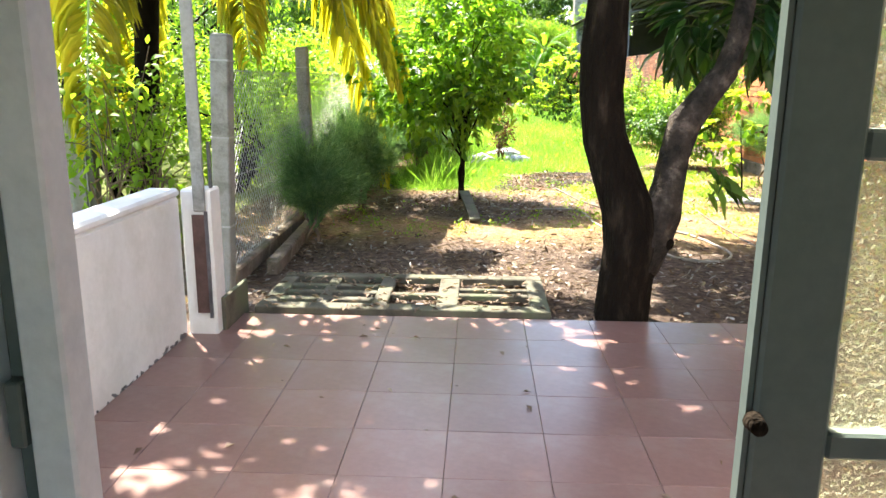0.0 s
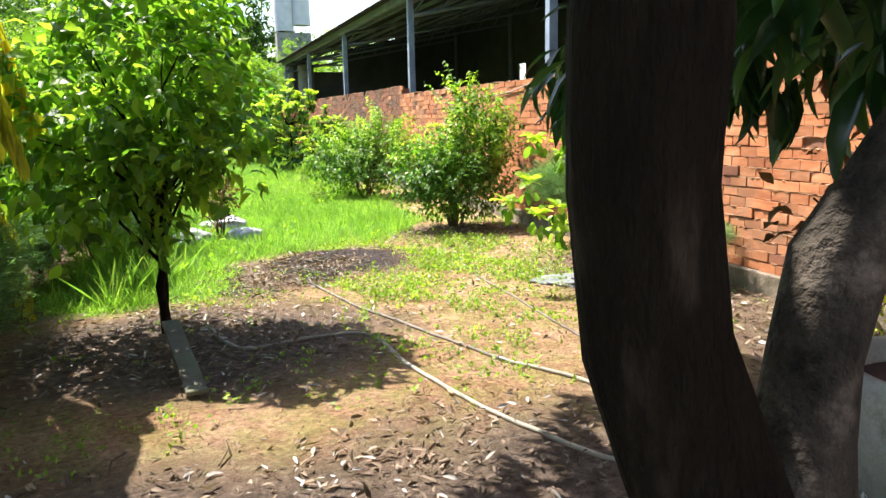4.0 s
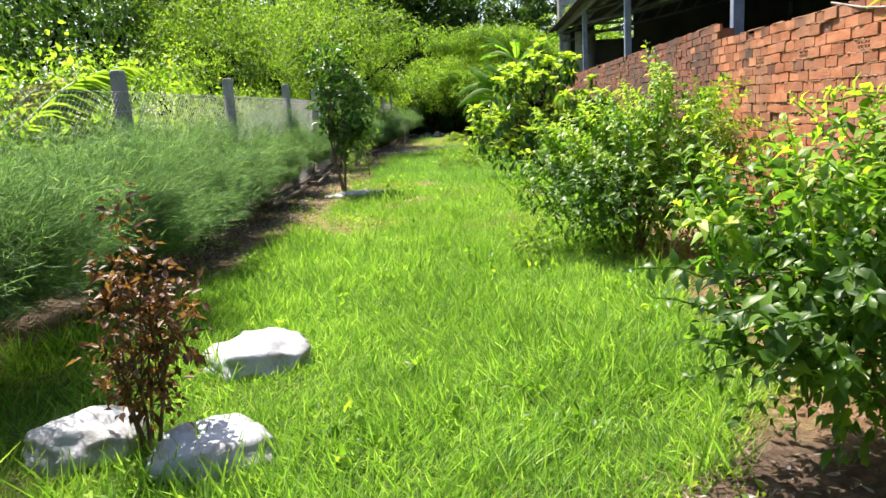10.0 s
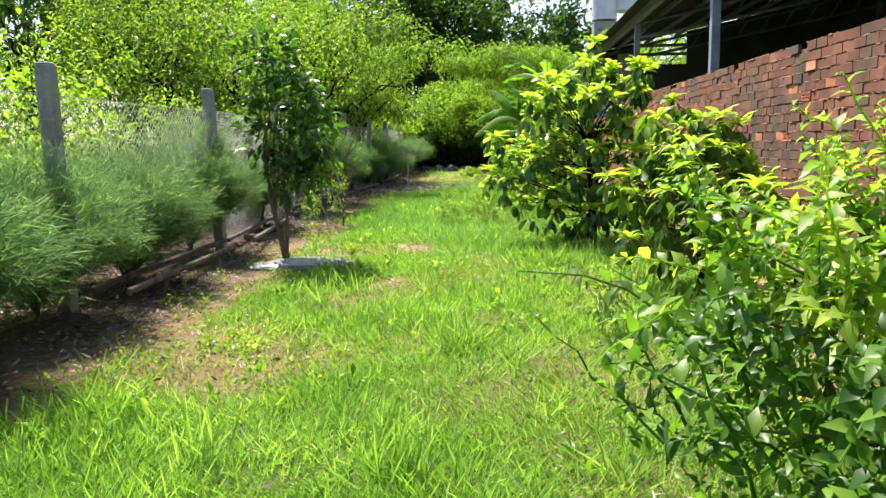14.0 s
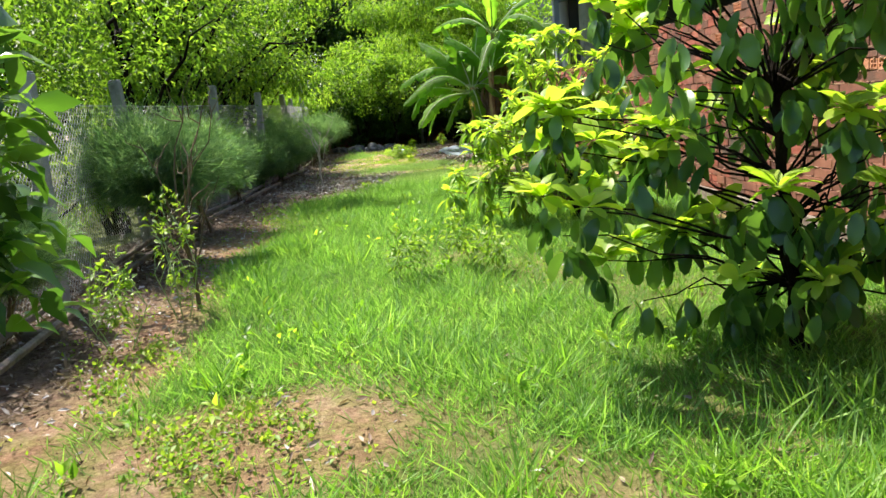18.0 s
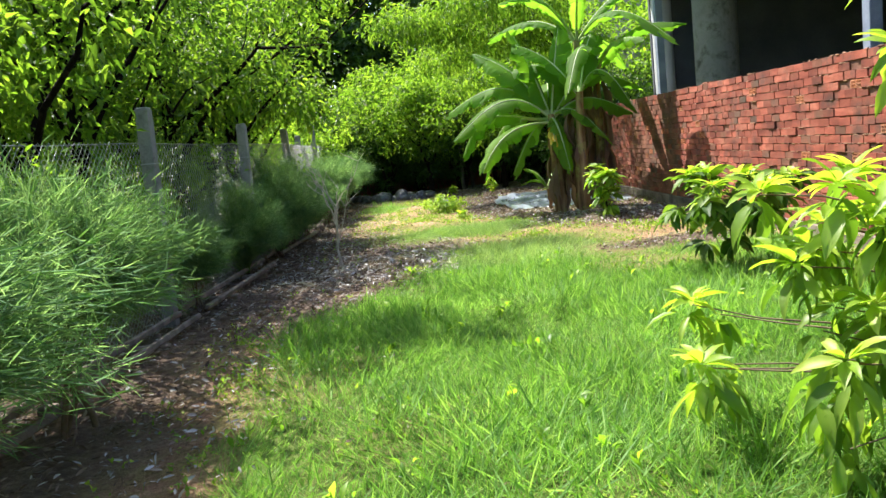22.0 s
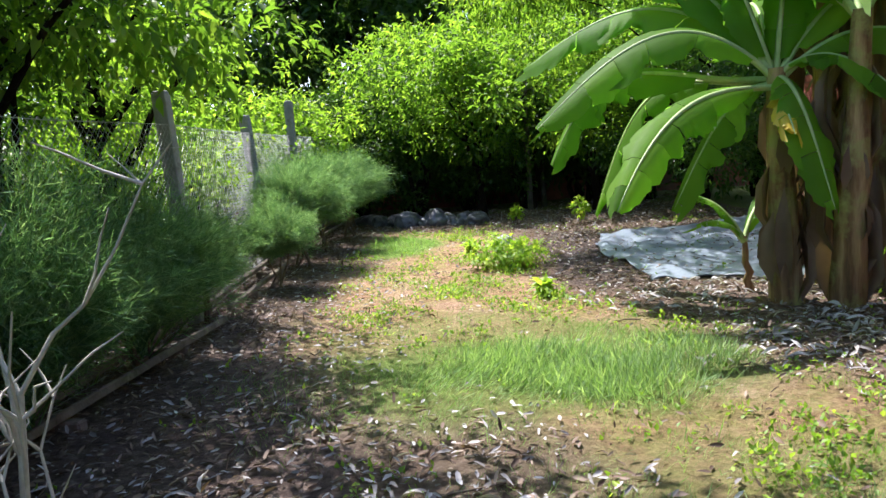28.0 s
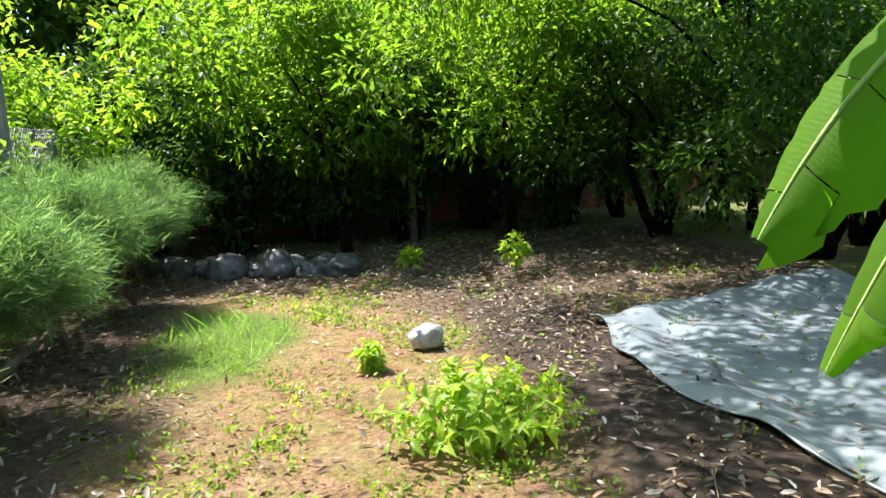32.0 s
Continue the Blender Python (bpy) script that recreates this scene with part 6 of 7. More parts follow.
for x, y, h in ((1.42, 49.2, 2.6), (1.75, 49.9, 2.4)):
    o = thing("thin_tree", (x, y, -0.05), "thin pale tree before the dark wood", "tree", "thin trees")
    put("trunk", mesh_of("trunk", *tube_arrays(bent((0, 0, -0.1), (0.05, 0, h), 0, 7, 0.02, rng), np.linspace(0.06, 0.04, 7), 9, 0.1), M_WOOD, True), o)


# ---- loose things on the ground ----
def hose(name, pts, radius, mat, label):
    pts = np.array(pts, float)
    t = np.arange(len(pts))
    tt = np.linspace(0, len(pts) - 1, len(pts) * 8)
    # Catmull-Rom through the points
    out = []
    for s in tt:
        i = min(int(s), len(pts) - 2)
        u = s - i
        p0, p1, p2, p3 = pts[max(i - 1, 0)], pts[i], pts[i + 1], pts[min(i + 2, len(pts) - 1)]
        out.append(0.5 * (2 * p1 + (p2 - p0) * u + (2 * p0 - 5 * p1 + 4 * p2 - p3) * u * u + (3 * p1 - p0 - 3 * p2 + p3) * u ** 3))
    xy = np.array(out)
    z = ground_z(xy[:, 0], xy[:, 1]) + radius * 0.9
    ob = tagged(put(name, mesh_of(name, *tube_arrays(np.column_stack([xy, z]), np.full(len(xy), radius), 8), mat, True)), label, "hose")
    end = np.column_stack([xy, z])[-2:]
    put("coupling", mesh_of("coupling", *tube_arrays(np.array([end[0], end.mean(0), end[1]]), np.full(3, radius * 1.35), 8), M_BLACKSACK, True), ob, "dark plastic end piece")
    return ob


hose("garden_hose", [(0.1, 9.75), (0.1, 9.45), (0.3, 8.72), (0.84, 8.84), (1.2, 8.68), (1.27, 7.86), (1.4, 7.22), (1.52, 6.78), (1.7, 6.38), (1.93, 6.24), (2.14, 6.31), (2.26, 6.71), (2.15, 7.2), (1.84, 7.84)], 0.013, M_HOSE, "pale dusty garden hose looping over the soil")
hose("garden_hose", [(1.84, 7.86), (1.56, 8.78), (1.3, 9.6), (1.11, 10.38), (1.08, 10.68)], 0.012, M_HOSE_DARK, "dark end of a hose lying on the soil")
hose("garden_hose", [(2.75, 5.9), (2.66, 6.34), (2.6, 7.06), (2.55, 8.3), (2.62, 9.58), (2.69, 10.6), (3.07, 12.3)], 0.009, M_HOSE_DARK, "thin dusty hose running along the weeds")

pal = thing("wooden_pallet", (-0.46, 5.0, 0.0), "grey weathered wooden frame lying on leaf litter", "pallet")
for nm, lo, hi in (("rail", (-0.93, -0.42, -0.02), (0.95, -0.3, 0.03)), ("rail", (-0.93, 0.34, -0.02), (0.95, 0.44, 0.03)), ("bar", (0.83, -0.3, -0.015), (0.95, 0.34, 0.028)),
                   ("bar", (0.22, -0.3, -0.015), (0.36, 0.34, 0.028)), ("bar", (-0.2, -0.3, -0.015), (-0.1, 0.34, 0.028)), ("slat", (-0.1, -0.06, -0.02), (0.83, 0.0, 0.02)), ("slat", (0.36, 0.08, -0.02), (0.83, 0.13, 0.02)),
                   ("slat", (-0.93, -0.2, -0.02), (-0.2, -0.13, 0.02)), ("slat", (-0.93, -0.04, -0.02), (-0.2, 0.03, 0.02)), ("slat", (-0.93, 0.12, -0.02), (-0.2, 0.19, 0.02)), ("bar", (-0.93, -0.3, -0.022), (-0.82, 0.34, 0.024)), ("bar", (-0.58, -0.3, -0.022), (-0.5, 0.34, 0.018))):
    part(nm, box(lo, hi), M_WOOD, pal, bevel=0.006)
part("board_edge", box((-0.97, -0.47, -0.06), (0.98, -0.43, -0.02)), M_GROUT, pal)


def lumpy(name, at, size, mat, label, category, seed, group="", turn=0.0):
    """A slumped sack or stone."""
    bm = bmesh.new()
    bmesh.ops.create_icosphere(bm, subdivisions=4, radius=1)
    for v in bm.verts:
        q = v.co * 1.7 + Vector((seed, 0, 0))
        v.co *= 1 + 0.22 * noise.noise(q) + 0.14 * noise.noise(q * 2.6) + 0.07 * abs(noise.noise(q * 6)) + 0.03 * noise.noise(q * 14)
        v.co = Vector((v.co.x * size[0], v.co.y * size[1], v.co.z * size[2]))
        if v.co.z < -size[2] * 0.4:
            v.co.z = -size[2] * 0.4
    o = tagged(part(name, bm, mat, smooth=True), label, category, group)
    o.matrix_basis = pose(*at, 0, 0, turn)
    return o


lumpy("white_sack", (0.07, 13.66, -0.01), (0.26, 0.24, 0.13), M_SACK, "white plastic sack lying in the grass", "sack", 1, "white sacks", 10)
lumpy("white_sack", (0.72, 13.5, -0.01), (0.27, 0.24, 0.13), M_SACK, "white plastic sack with grey stains beside the red shrub", "sack", 2, "white sacks", -12)
lumpy("white_sack", (0.52, 14.78, -0.02), (0.33, 0.3, 0.14), M_SACK, "white bulging plastic sack in the grass", "sack", 3, "white sacks", 30)
lumpy("plastic_sheet", (-0.35, 23.55, -0.02), (0.55, 0.32, 0.07), M_GREYSACK, "grey plastic sheet heaped round the tree foot", "plastic sheet", 4, "", 8)
lumpy("plastic_sheet", (3.38, 9.6, -0.03), (0.36, 0.24, 0.035), M_GREYSACK, "flat grey plastic sheet round the sapling", "plastic sheet", 5, "", -30)
for k in range(13):
    x, y, s = -1.8 + 0.18 * k, 48.5 - 0.085 * k + 0.1 * math.sin(k * 2.3), 0.165 + 0.04 * math.sin(k * 1.7)
    lumpy("wrapped_sack", (x, y, s * 0.3), (s * 1.2, s, s * (0.9 + 0.2 * math.sin(k * 4.1))), M_BLACKSACK, "dark shiny plastic sack tied shut", "sack", 10 + 3 * k, "row of dark sacks", k * 37)
lumpy("plastic_bag", (0.74, 44.35, 0.05), (0.12, 0.1, 0.1), M_SACK, "crumpled white plastic bag on the soil", "plastic bag", 22)

# tarpaulin spread on the ground beside the bananas
n1, n2 = 60, 50
uu, vv = np.meshgrid(np.linspace(0, 1, n1), np.linspace(0, 1, n2))
corner = np.array([(2.0, 41.35), (4.3, 41.1), (4.35, 45.1), (1.95, 44.4)])
pxy = (1 - uu)[..., None] * (1 - vv)[..., None] * corner[0] + uu[..., None] * (1 - vv)[..., None] * corner[1] + uu[..., None] * vv[..., None] * corner[2] + (1 - uu)[..., None] * vv[..., None] * corner[3]
pxy[..., 1] += (0.05 * np.sin(uu * 11) + 0.03 * np.sin(uu * 27 + 1)) * (1 - vv)
pxy[..., 0] += (0.05 * np.sin(vv * 8) + 0.025 * np.sin(vv * 23) - 0.12 * np.sin(vv * np.pi)) * (1 - uu)
pz = ground_z(pxy[..., 0], pxy[..., 1]) + 0.03 + 0.02 * np.abs(np.sin(uu * 7 + vv * 3 + np.sin(vv * 5))) + 0.014 * np.sin(uu * 23 - vv * 17 + np.sin(uu * 9)) + 0.01 * np.sin(uu * 41 + vv * 29) + 0.07 * np.exp(-((vv - 0.93) / 0.06) ** 2) * (0.6 + 0.4 * np.sin(uu * 9)) + 0.012 - 0.035 * np.clip(1 - np.minimum.reduce([uu, vv, 1 - vv]) / 0.04, 0, 1)
tv = np.dstack([pxy, pz]).reshape(-1, 3)
a, c = np.meshgrid(np.arange(n2 - 1), np.arange(n1 - 1), indexing="ij")
tf = np.stack([a * n1 + c, a * n1 + c + 1, (a + 1) * n1 + c + 1, (a + 1) * n1 + c], -1).reshape(-1, 4)
tarp = tagged(put("tarpaulin", mesh_of("tarpaulin", tv, tf, M_TARP, True)), "silver-grey tarpaulin spread on the ground with dry leaves", "tarpaulin")

grid = np.dstack([pxy, pz])
for edge_line in (grid[:, 0], grid[0, :], grid[-1, :]):
    put("hem", mesh_of("hem", *tube_arrays(edge_line + [0, 0, 0.004], np.full(len(edge_line), 0.008), 6), M_TARP, True), tarp, "rolled hem")

# ---- grass, weeds and fallen leaves ----
def scatter(rng, n, lo, hi, density):
    p = np.column_stack([rng.uniform(lo[0], hi[0], n), rng.uniform(lo[1], hi[1], n)])
    return p[rng.uniform(0, 1, n) < density(p[:, 0], p[:, 1])]


rng = np.random.default_rng(900)
for nm, y0, y1, n, gm2 in (("grass_near", 10.0, 24.0, 400000, M_GRASS), ("grass_far", 24.0, 47.0, 520000, M_GRASS_SOFT)):
    p = scatter(rng, n, (-1.6, y0), (4.5, y1), lambda x, y: turf_zone(x, y) ** 1.5 * np.where(y > 35.3, 0.1, 1.0))
    z = ground_z(p[:, 0], p[:, 1]) - 0.005
    tall = np.interp(p[:, 1], [25, 26, 34, 36], [0.095, 0.1, 0.1, 0.065]) * (1 + 0.5 * ripple(p[:, 0], p[:, 1], 1.1, 3.0))
    tall = tall + 0.07 * disc(p[:, 0], p[:, 1], -0.75, 45.0, 0.6, 1.0)
    ln = tall * np.clip(rng.lognormal(-0.1, 0.4, len(p)), 0.3, 2.2)
    lean = 0.7 * np.column_stack([ripple(p[:, 0], p[:, 1], 2.1, 1.0), ripple(p[:, 1], p[:, 0], 2.3, 2.0)])
    way = np.column_stack([rng.normal(0, 0.75, (len(p), 2)) + lean, np.ones(len(p))])
    up = np.column_stack([rng.normal(0, 1, (len(p), 2)), np.zeros(len(p))])
    gv2, gf2 = leaves(np.column_stack([p, z]), way, up, ln, np.interp(p[:, 1], [25, 26, 34, 36], [0.0055, 0.0038, 0.0036, 0.0028]) * rng.uniform(0.7, 1.4, len(p)), SPEAR)
    tagged(put("grass", mesh_of("grass", gv2, gf2, gm2)), "dense bright green grass growing over the plot", "grass", kind="stuff")

# fine soft grass in low humps near the bananas
p = scatter(rng, 420000, (-1.4, 34.9), (3.2, 46.4), lambda x, y: np.where(y > 35.2, turf_zone(x, y), 0) ** 1.6 * np.clip(0.55 + 0.55 * ripple(x, y, 2.3, 6.0), 0.06, 1))
lean = 0.8 * np.column_stack([ripple(p[:, 0], p[:, 1], 1.6, 1.0) + 0.5, ripple(p[:, 1], p[:, 0], 1.7, 2.0)])
way = np.column_stack([rng.normal(0, 0.6, (len(p), 2)) + lean, np.ones(len(p))])
ln = (0.055 + 0.09 * disc(p[:, 0], p[:, 1], 1.0, 38.9, 1.0, 0.6) + 0.07 * disc(p[:, 0], p[:, 1], 1.4, 36.2, 0.9, 1.0)) * rng.uniform(0.4, 1.3, len(p))
gv2, gf2 = leaves(np.column_stack([p, ground_z(p[:, 0], p[:, 1]) - 0.004]), way, rng.normal(0, 1, (len(p), 3)), ln, np.full(len(p), 0.0016), SPEAR)
tagged(put("soft_grass", mesh_of("soft_grass", gv2, gf2, M_GRASS_PALE)), "fine soft grass growing in low humps", "grass", kind="stuff")

# coarse tufts
tuft_at = scatter(rng, 560, (-1.5, 9.5), (4.3, 30.0), lambda x, y: 0.16 * band(turf_zone(x, y), 0.15, 0.95, 0.2) + 0.5 * (2.0 * disc(x, y, -0.55, 11.6, 0.7, 1.3) + 1.6 * disc(x, y, 2.7, 23.2, 1.0, 1.5) + 0.5 * disc(x, y, 1.0, 21.0, 1.3, 1.2)))
tp = np.repeat(tuft_at, 40, 0) + rng.normal(0, 0.05, (len(tuft_at) * 40, 2))
way = np.column_stack([rng.normal(0, 0.5, (len(tp), 2)), np.ones(len(tp))])
ln = rng.uniform(0.1, 0.34, len(tp)) * np.where(disc(tp[:, 0], tp[:, 1], -0.55, 11.6, 0.7, 1.3) > 0.3, 1.7, 1.0)
gv2, gf2 = leaves(np.column_stack([tp, ground_z(tp[:, 0], tp[:, 1]) - 0.005]), way, rng.normal(0, 1, (len(tp), 3)), ln, np.full(len(tp), 0.0055), SPEAR)
tagged(put("grass_tufts", mesh_of("grass_tufts", gv2, gf2, M_GRASS)), "coarse tufts of tall grass", "grass", kind="stuff")

# pale dry grass round the heap, broad-leaved weeds in the lawn
dp = scatter(rng, 16000, (-0.4, 10.2), (3.4, 24.5), lambda x, y: np.maximum(0.8 * disc(x, y, 2.2, 12.5, 1.3, 0.5), 0.35 * disc(x, y, 2.9, 20.2, 0.9, 1.0)) + 0.25 * disc(x, y, 0.3, 20.0, 1.0, 1.2))
way = np.column_stack([rng.normal(0, 0.9, (len(dp), 2)), np.full(len(dp), 0.6)])
gv2, gf2 = leaves(np.column_stack([dp, ground_z(dp[:, 0], dp[:, 1])]), way, rng.normal(0, 1, (len(dp), 3)), rng.uniform(0.05, 0.2, len(dp)), np.full(len(dp), 0.006), BLADE)
tagged(put("dry_grass", mesh_of("dry_grass", gv2, gf2, M_STRAW)), "pale dry grass blades at the lawn's edge", "grass", kind="stuff")
bp = scatter(rng, 2600, (-1.2, 11.5), (4.0, 36.0), lambda x, y: 0.5 * turf_zone(x, y) * np.clip(0.3 + ripple(x, y, 1.4, 7.0), 0, 1))
gv2, gf2 = sprigs(rng, np.column_stack([bp, ground_z(bp[:, 0], bp[:, 1]) + 0.05]), np.tile([0, 0, 1.0], (len(bp), 1)), 8, 0.07, 0.4, 0.8, 0.1, 0.03, LEAF)
tagged(put("lawn_weeds", mesh_of("lawn_weeds", gv2, gf2, M_BUSH)), "broad-leaved weeds growing in the grass", "weeds", kind="stuff")

# small weeds over bare soil
def weed_zone(x, y):
    bare = (1 - turf_zone(x, y)) * (1 - 0.95 * litter_zone(x, y)) * (1 - compost_and_shade_zone(x, y))
    lush = 0.45 * disc(x, y, 2.5, 10.6, 1.3, 1.5, 0.6)  # weeds run together beside the sapling
    return bare * np.clip(0.5 + lush + 0.7 * ripple(x, y, 0.9, 4.0), 0.06, 1) * band(y, 7.6, 46.5, 0.8) * band(x, -1.4, 4.4, 0.2) * np.clip(0.3 + lush + 1.2 * ripple(x, y, 2.3, 1.0), 0.04, 1)


wp = scatter(rng, 105000, (-1.6, 7.0), (4.5, 47.0), weed_zone)
wv, wf = sprigs(rng, np.column_stack([wp, ground_z(wp[:, 0], wp[:, 1]) + 0.012]), np.tile([0, 0, 0.25], (len(wp), 1)), 6, 0.034, 0.6, 0.9, 0.0, 0.03)
tagged(put("weeds", mesh_of("weeds", wv, wf, M_WEED)), "small pale green weeds on bare soil", "weeds", kind="stuff")

sg = scatter(rng, 150000, (-1.6, 7.4), (4.5, 47.0), lambda x, y: np.minimum(1, 1.3 * weed_zone(x, y)))
way = np.column_stack([rng.normal(0, 0.8, (len(sg), 2)), np.ones(len(sg))])
gv2, gf2 = leaves(np.column_stack([sg, ground_z(sg[:, 0], sg[:, 1]) - 0.003]), way, rng.normal(0, 1, (len(sg), 3)), rng.uniform(0.02, 0.07, len(sg)), np.full(len(sg), 0.004), SPEAR)
tagged(put("sparse_grass", mesh_of("sparse_grass", gv2, gf2, M_WEED)), "short sparse grass on bare soil", "grass", kind="stuff")

# fallen leaves
for nm, n, mat, dens, size in (("leaf_litter", 190000, M_DRYLEAF, lambda x, y: np.maximum(litter_zone(x, y), 0.14 * (1 - turf_zone(x, y)) * band(y, 8, 47)) * np.clip(0.55 + 0.5 * ripple(x, y, 1.3, 5.0), 0.08, 1), 0.05),
                               ("pale_leaf_litter", 80000, M_ASHLEAF, lambda x, y: 0.75 * np.maximum.reduce([disc(x, y, -0.4, 36.6, 1.5, 1.8), 0.7 * disc(x, y, -0.9, 39.8, 0.7, 3.0), 0.6 * disc(x, y, -1.1, 29.0, 0.5, 5.0), 0.3 * disc(x, y, 3.0, 12.3, 1.1, 0.7), disc(x, y, 3.3, 39.2, 1.1, 0.8), 0.12 * disc(x, y, 0.9, 11.2, 0.9, 0.8), 0.5 * disc(x, y, 3.2, 35.9, 0.8, 0.4), 0.6 * litter_zone(x, y) * smooth(12, 20, y) + 0.35 * litter_zone(x, y) * smooth(20, 12, y), 0.1 * (1 - turf_zone(x, y)) * band(y, 8, 47), 0.8 * disc(x, y, 2.6, 40.6, 1.0, 0.6)]), 0.047)):
    lp = scatter(rng, n, (-2.6, 4.6), (4.5, 50.5), dens)
    m = len(lp)
    way = np.column_stack([rng.normal(0, 1, (m, 2)), rng.normal(0.08, 0.25, m)])
    up = np.column_stack([rng.normal(0, 0.6, (m, 2)), np.ones(m)])
    ln = size * rng.uniform(0.5, 1.6, m)
    lv, lf = leaves(np.column_stack([lp, ground_z(lp[:, 0], lp[:, 1]) + rng.uniform(0.006, 0.03, m)]), way, up, ln, ln * rng.uniform(0.22, 0.42, m), DRY)
    tagged(put(nm, mesh_of(nm, lv, lf, mat)), "dry brown leaves fallen on the soil" if mat is M_DRYLEAF else "bleached grey dry leaves on the soil", "fallen leaves", kind="stuff")
sp = scatter(rng, 900, (-2.0, 4.7), (4.4, 50.0), lambda x, y: 0.4 * litter_zone(x, y) + 0.4 * compost_and_shade_zone(x, y))
pieces = []
for x, y in sp:
    a, l = rng.uniform(0, 6.28), rng.uniform(0.08, 0.4)
    z = float(ground_z(np.array(x), np.array(y))) + 0.012
    pieces.append(tube_arrays(np.array([(x, y, z), (x + math.cos(a) * l * 0.5, y + math.sin(a) * l * 0.5, z + 0.012), (x + math.cos(a + 0.2) * l, y + math.sin(a + 0.2) * l, z)]), [0.006, 0.005, 0.003], 4))
tagged(put("fallen_twigs", mesh_of("fallen_twigs", *joined(pieces), M_TWIG)), "thin brown twigs scattered on the soil", "twigs", kind="stuff")
# sticks and long leaf strips, dry and curled
for nm, n, mat, dens, size, lab in (("dry_debris", 3200, M_DRYLEAF, lambda x, y: np.maximum(disc(x, y, 0.8, 11.0, 0.9, 0.75), 0.3 * disc(x, y, 2.9, 12.2, 1.1, 0.6)), 0.065, "brown curled leaf strips on the heap"),
                                    ("banana_debris", 11000, M_ASHLEAF, lambda x, y: np.maximum.reduce([disc(x, y, -0.35, 36.3, 1.15, 1.2), 0.8 * disc(x, y, 3.2, 39.2, 1.2, 0.8), 0.6 * disc(x, y, 2.3, 40.7, 1.0, 0.6)]), 0.085, "pale grey withered banana leaf strips")):
    q = scatter(rng, n, (-1.6, 34.5), (4.4, 42.0), dens) if mat is M_ASHLEAF else scatter(rng, n, (-0.4, 9.8), (4.2, 13.0), dens)
    m = len(q)
    ln = size * rng.uniform(0.5, 1.7, m)
    lv, lf = leaves(np.column_stack([q, ground_z(q[:, 0], q[:, 1]) + rng.uniform(0.01, 0.04, m)]), np.column_stack([rng.normal(0, 1, (m, 2)), rng.normal(0.05, 0.15, m)]), np.column_stack([rng.normal(0, 0.5, (m, 2)), np.ones(m)]), ln, ln * rng.uniform(0.15, 0.3, m), LANCE)
    tagged(put(nm, mesh_of(nm, lv, lf, mat)), lab, "dry leaves", kind="stuff")
pieces = []
for x, y in scatter(rng, 130, (-0.2, 10.2), (1.8, 12.0), lambda x, y: 0.8 * disc(x, y, 0.7, 10.95, 0.9, 0.7)):
    a, l = rng.uniform(0, 6.28), rng.uniform(0.08, 0.32)
    z = float(ground_z(np.array(x), np.array(y))) + 0.02
    pieces.append(tube_arrays(np.array([(x, y, z), (x + math.cos(a) * l * 0.5, y + math.sin(a) * l * 0.5, z + 0.02), (x + math.cos(a + 0.2) * l, y + math.sin(a + 0.2) * l, z)]), [0.007, 0.006, 0.004], 4))
tagged(put("dry_sticks", mesh_of("dry_sticks", *joined(pieces), M_WOOD)), "dry brown sticks strewn on the heap", "sticks", kind="stuff")
# clods of the compost heap
cp = scatter(rng, 2600, (0.6, 10.4), (2.6, 12.4), lambda x, y: 0.5 * compost_and_shade_zone(x, y))
pieces = []
for x, y in cp:
    q = rng.uniform(0.003, 0.012)
    c = np.array([x, y, float(ground_z(np.array(x), np.array(y))) + q * 0.3])
    v = c + np.array([(1, 0, 0), (-1, 0.2, 0), (0, 1, 0.1), (0.1, -1, 0), (0, 0, 1), (0, 0, -1)]) * q * rng.uniform(0.6, 1.3, (6, 3))
    pieces.append((v, np.array([(0, 2, 4), (2, 1, 4), (1, 3, 4), (3, 0, 4), (2, 0, 5), (1, 2, 5), (3, 1, 5), (0, 3, 5)])))
tagged(put("compost_clods", mesh_of("compost_clods", *joined(pieces), M_GROUT, False)), "dark clods of a spent compost heap", "compost", kind="stuff")
# crumbs of soil
cp = scatter(rng, 26000, (-1.4, 7.2), (4.4, 47.0), lambda x, y: 0.55 * (1 - turf_zone(x, y)) * (1 - 0.6 * litter_zone(x, y)) * np.where(y < 13, 1.0, 0.6))
q = rng.uniform(0.003, 0.011, len(cp))
v = np.column_stack([cp, ground_z(cp[:, 0], cp[:, 1]) + q * 0.2])[:, None] + np.array([(1, 0, -0.3), (-0.6, 0.8, -0.3), (-0.6, -0.8, -0.3), (0, 0, 0.8)])[None] * q[:, None, None] * rng.uniform(0.6, 1.4, (len(cp), 4, 3))
f = (np.array([(0, 1, 3), (1, 2, 3), (2, 0, 3)])[None] + (np.arange(len(cp)) * 4)[:, None, None]).reshape(-1, 3)
tagged(put("soil_crumbs", mesh_of("soil_crumbs", v.reshape(-1, 3), f, M_CRUMB, False)), "small crumbs of dry brown soil", "soil", kind="stuff")
# leaves blown onto the terrace and the tarpaulin
lp = np.column_stack([rng.uniform(-1.5, 2.5, 46), rng.uniform(2.2, 4.5, 46), rng.uniform(0.006, 0.012, 46)])
tl = np.column_stack([rng.uniform(2.0, 4.2, 220), rng.uniform(41.5, 44.4, 220), np.full(220, 0.085)])
pl2 = np.column_stack([rng.uniform(-1.35, 0.45, 260), rng.uniform(4.6, 5.4, 260), rng.uniform(0.03, 0.04, 260)])
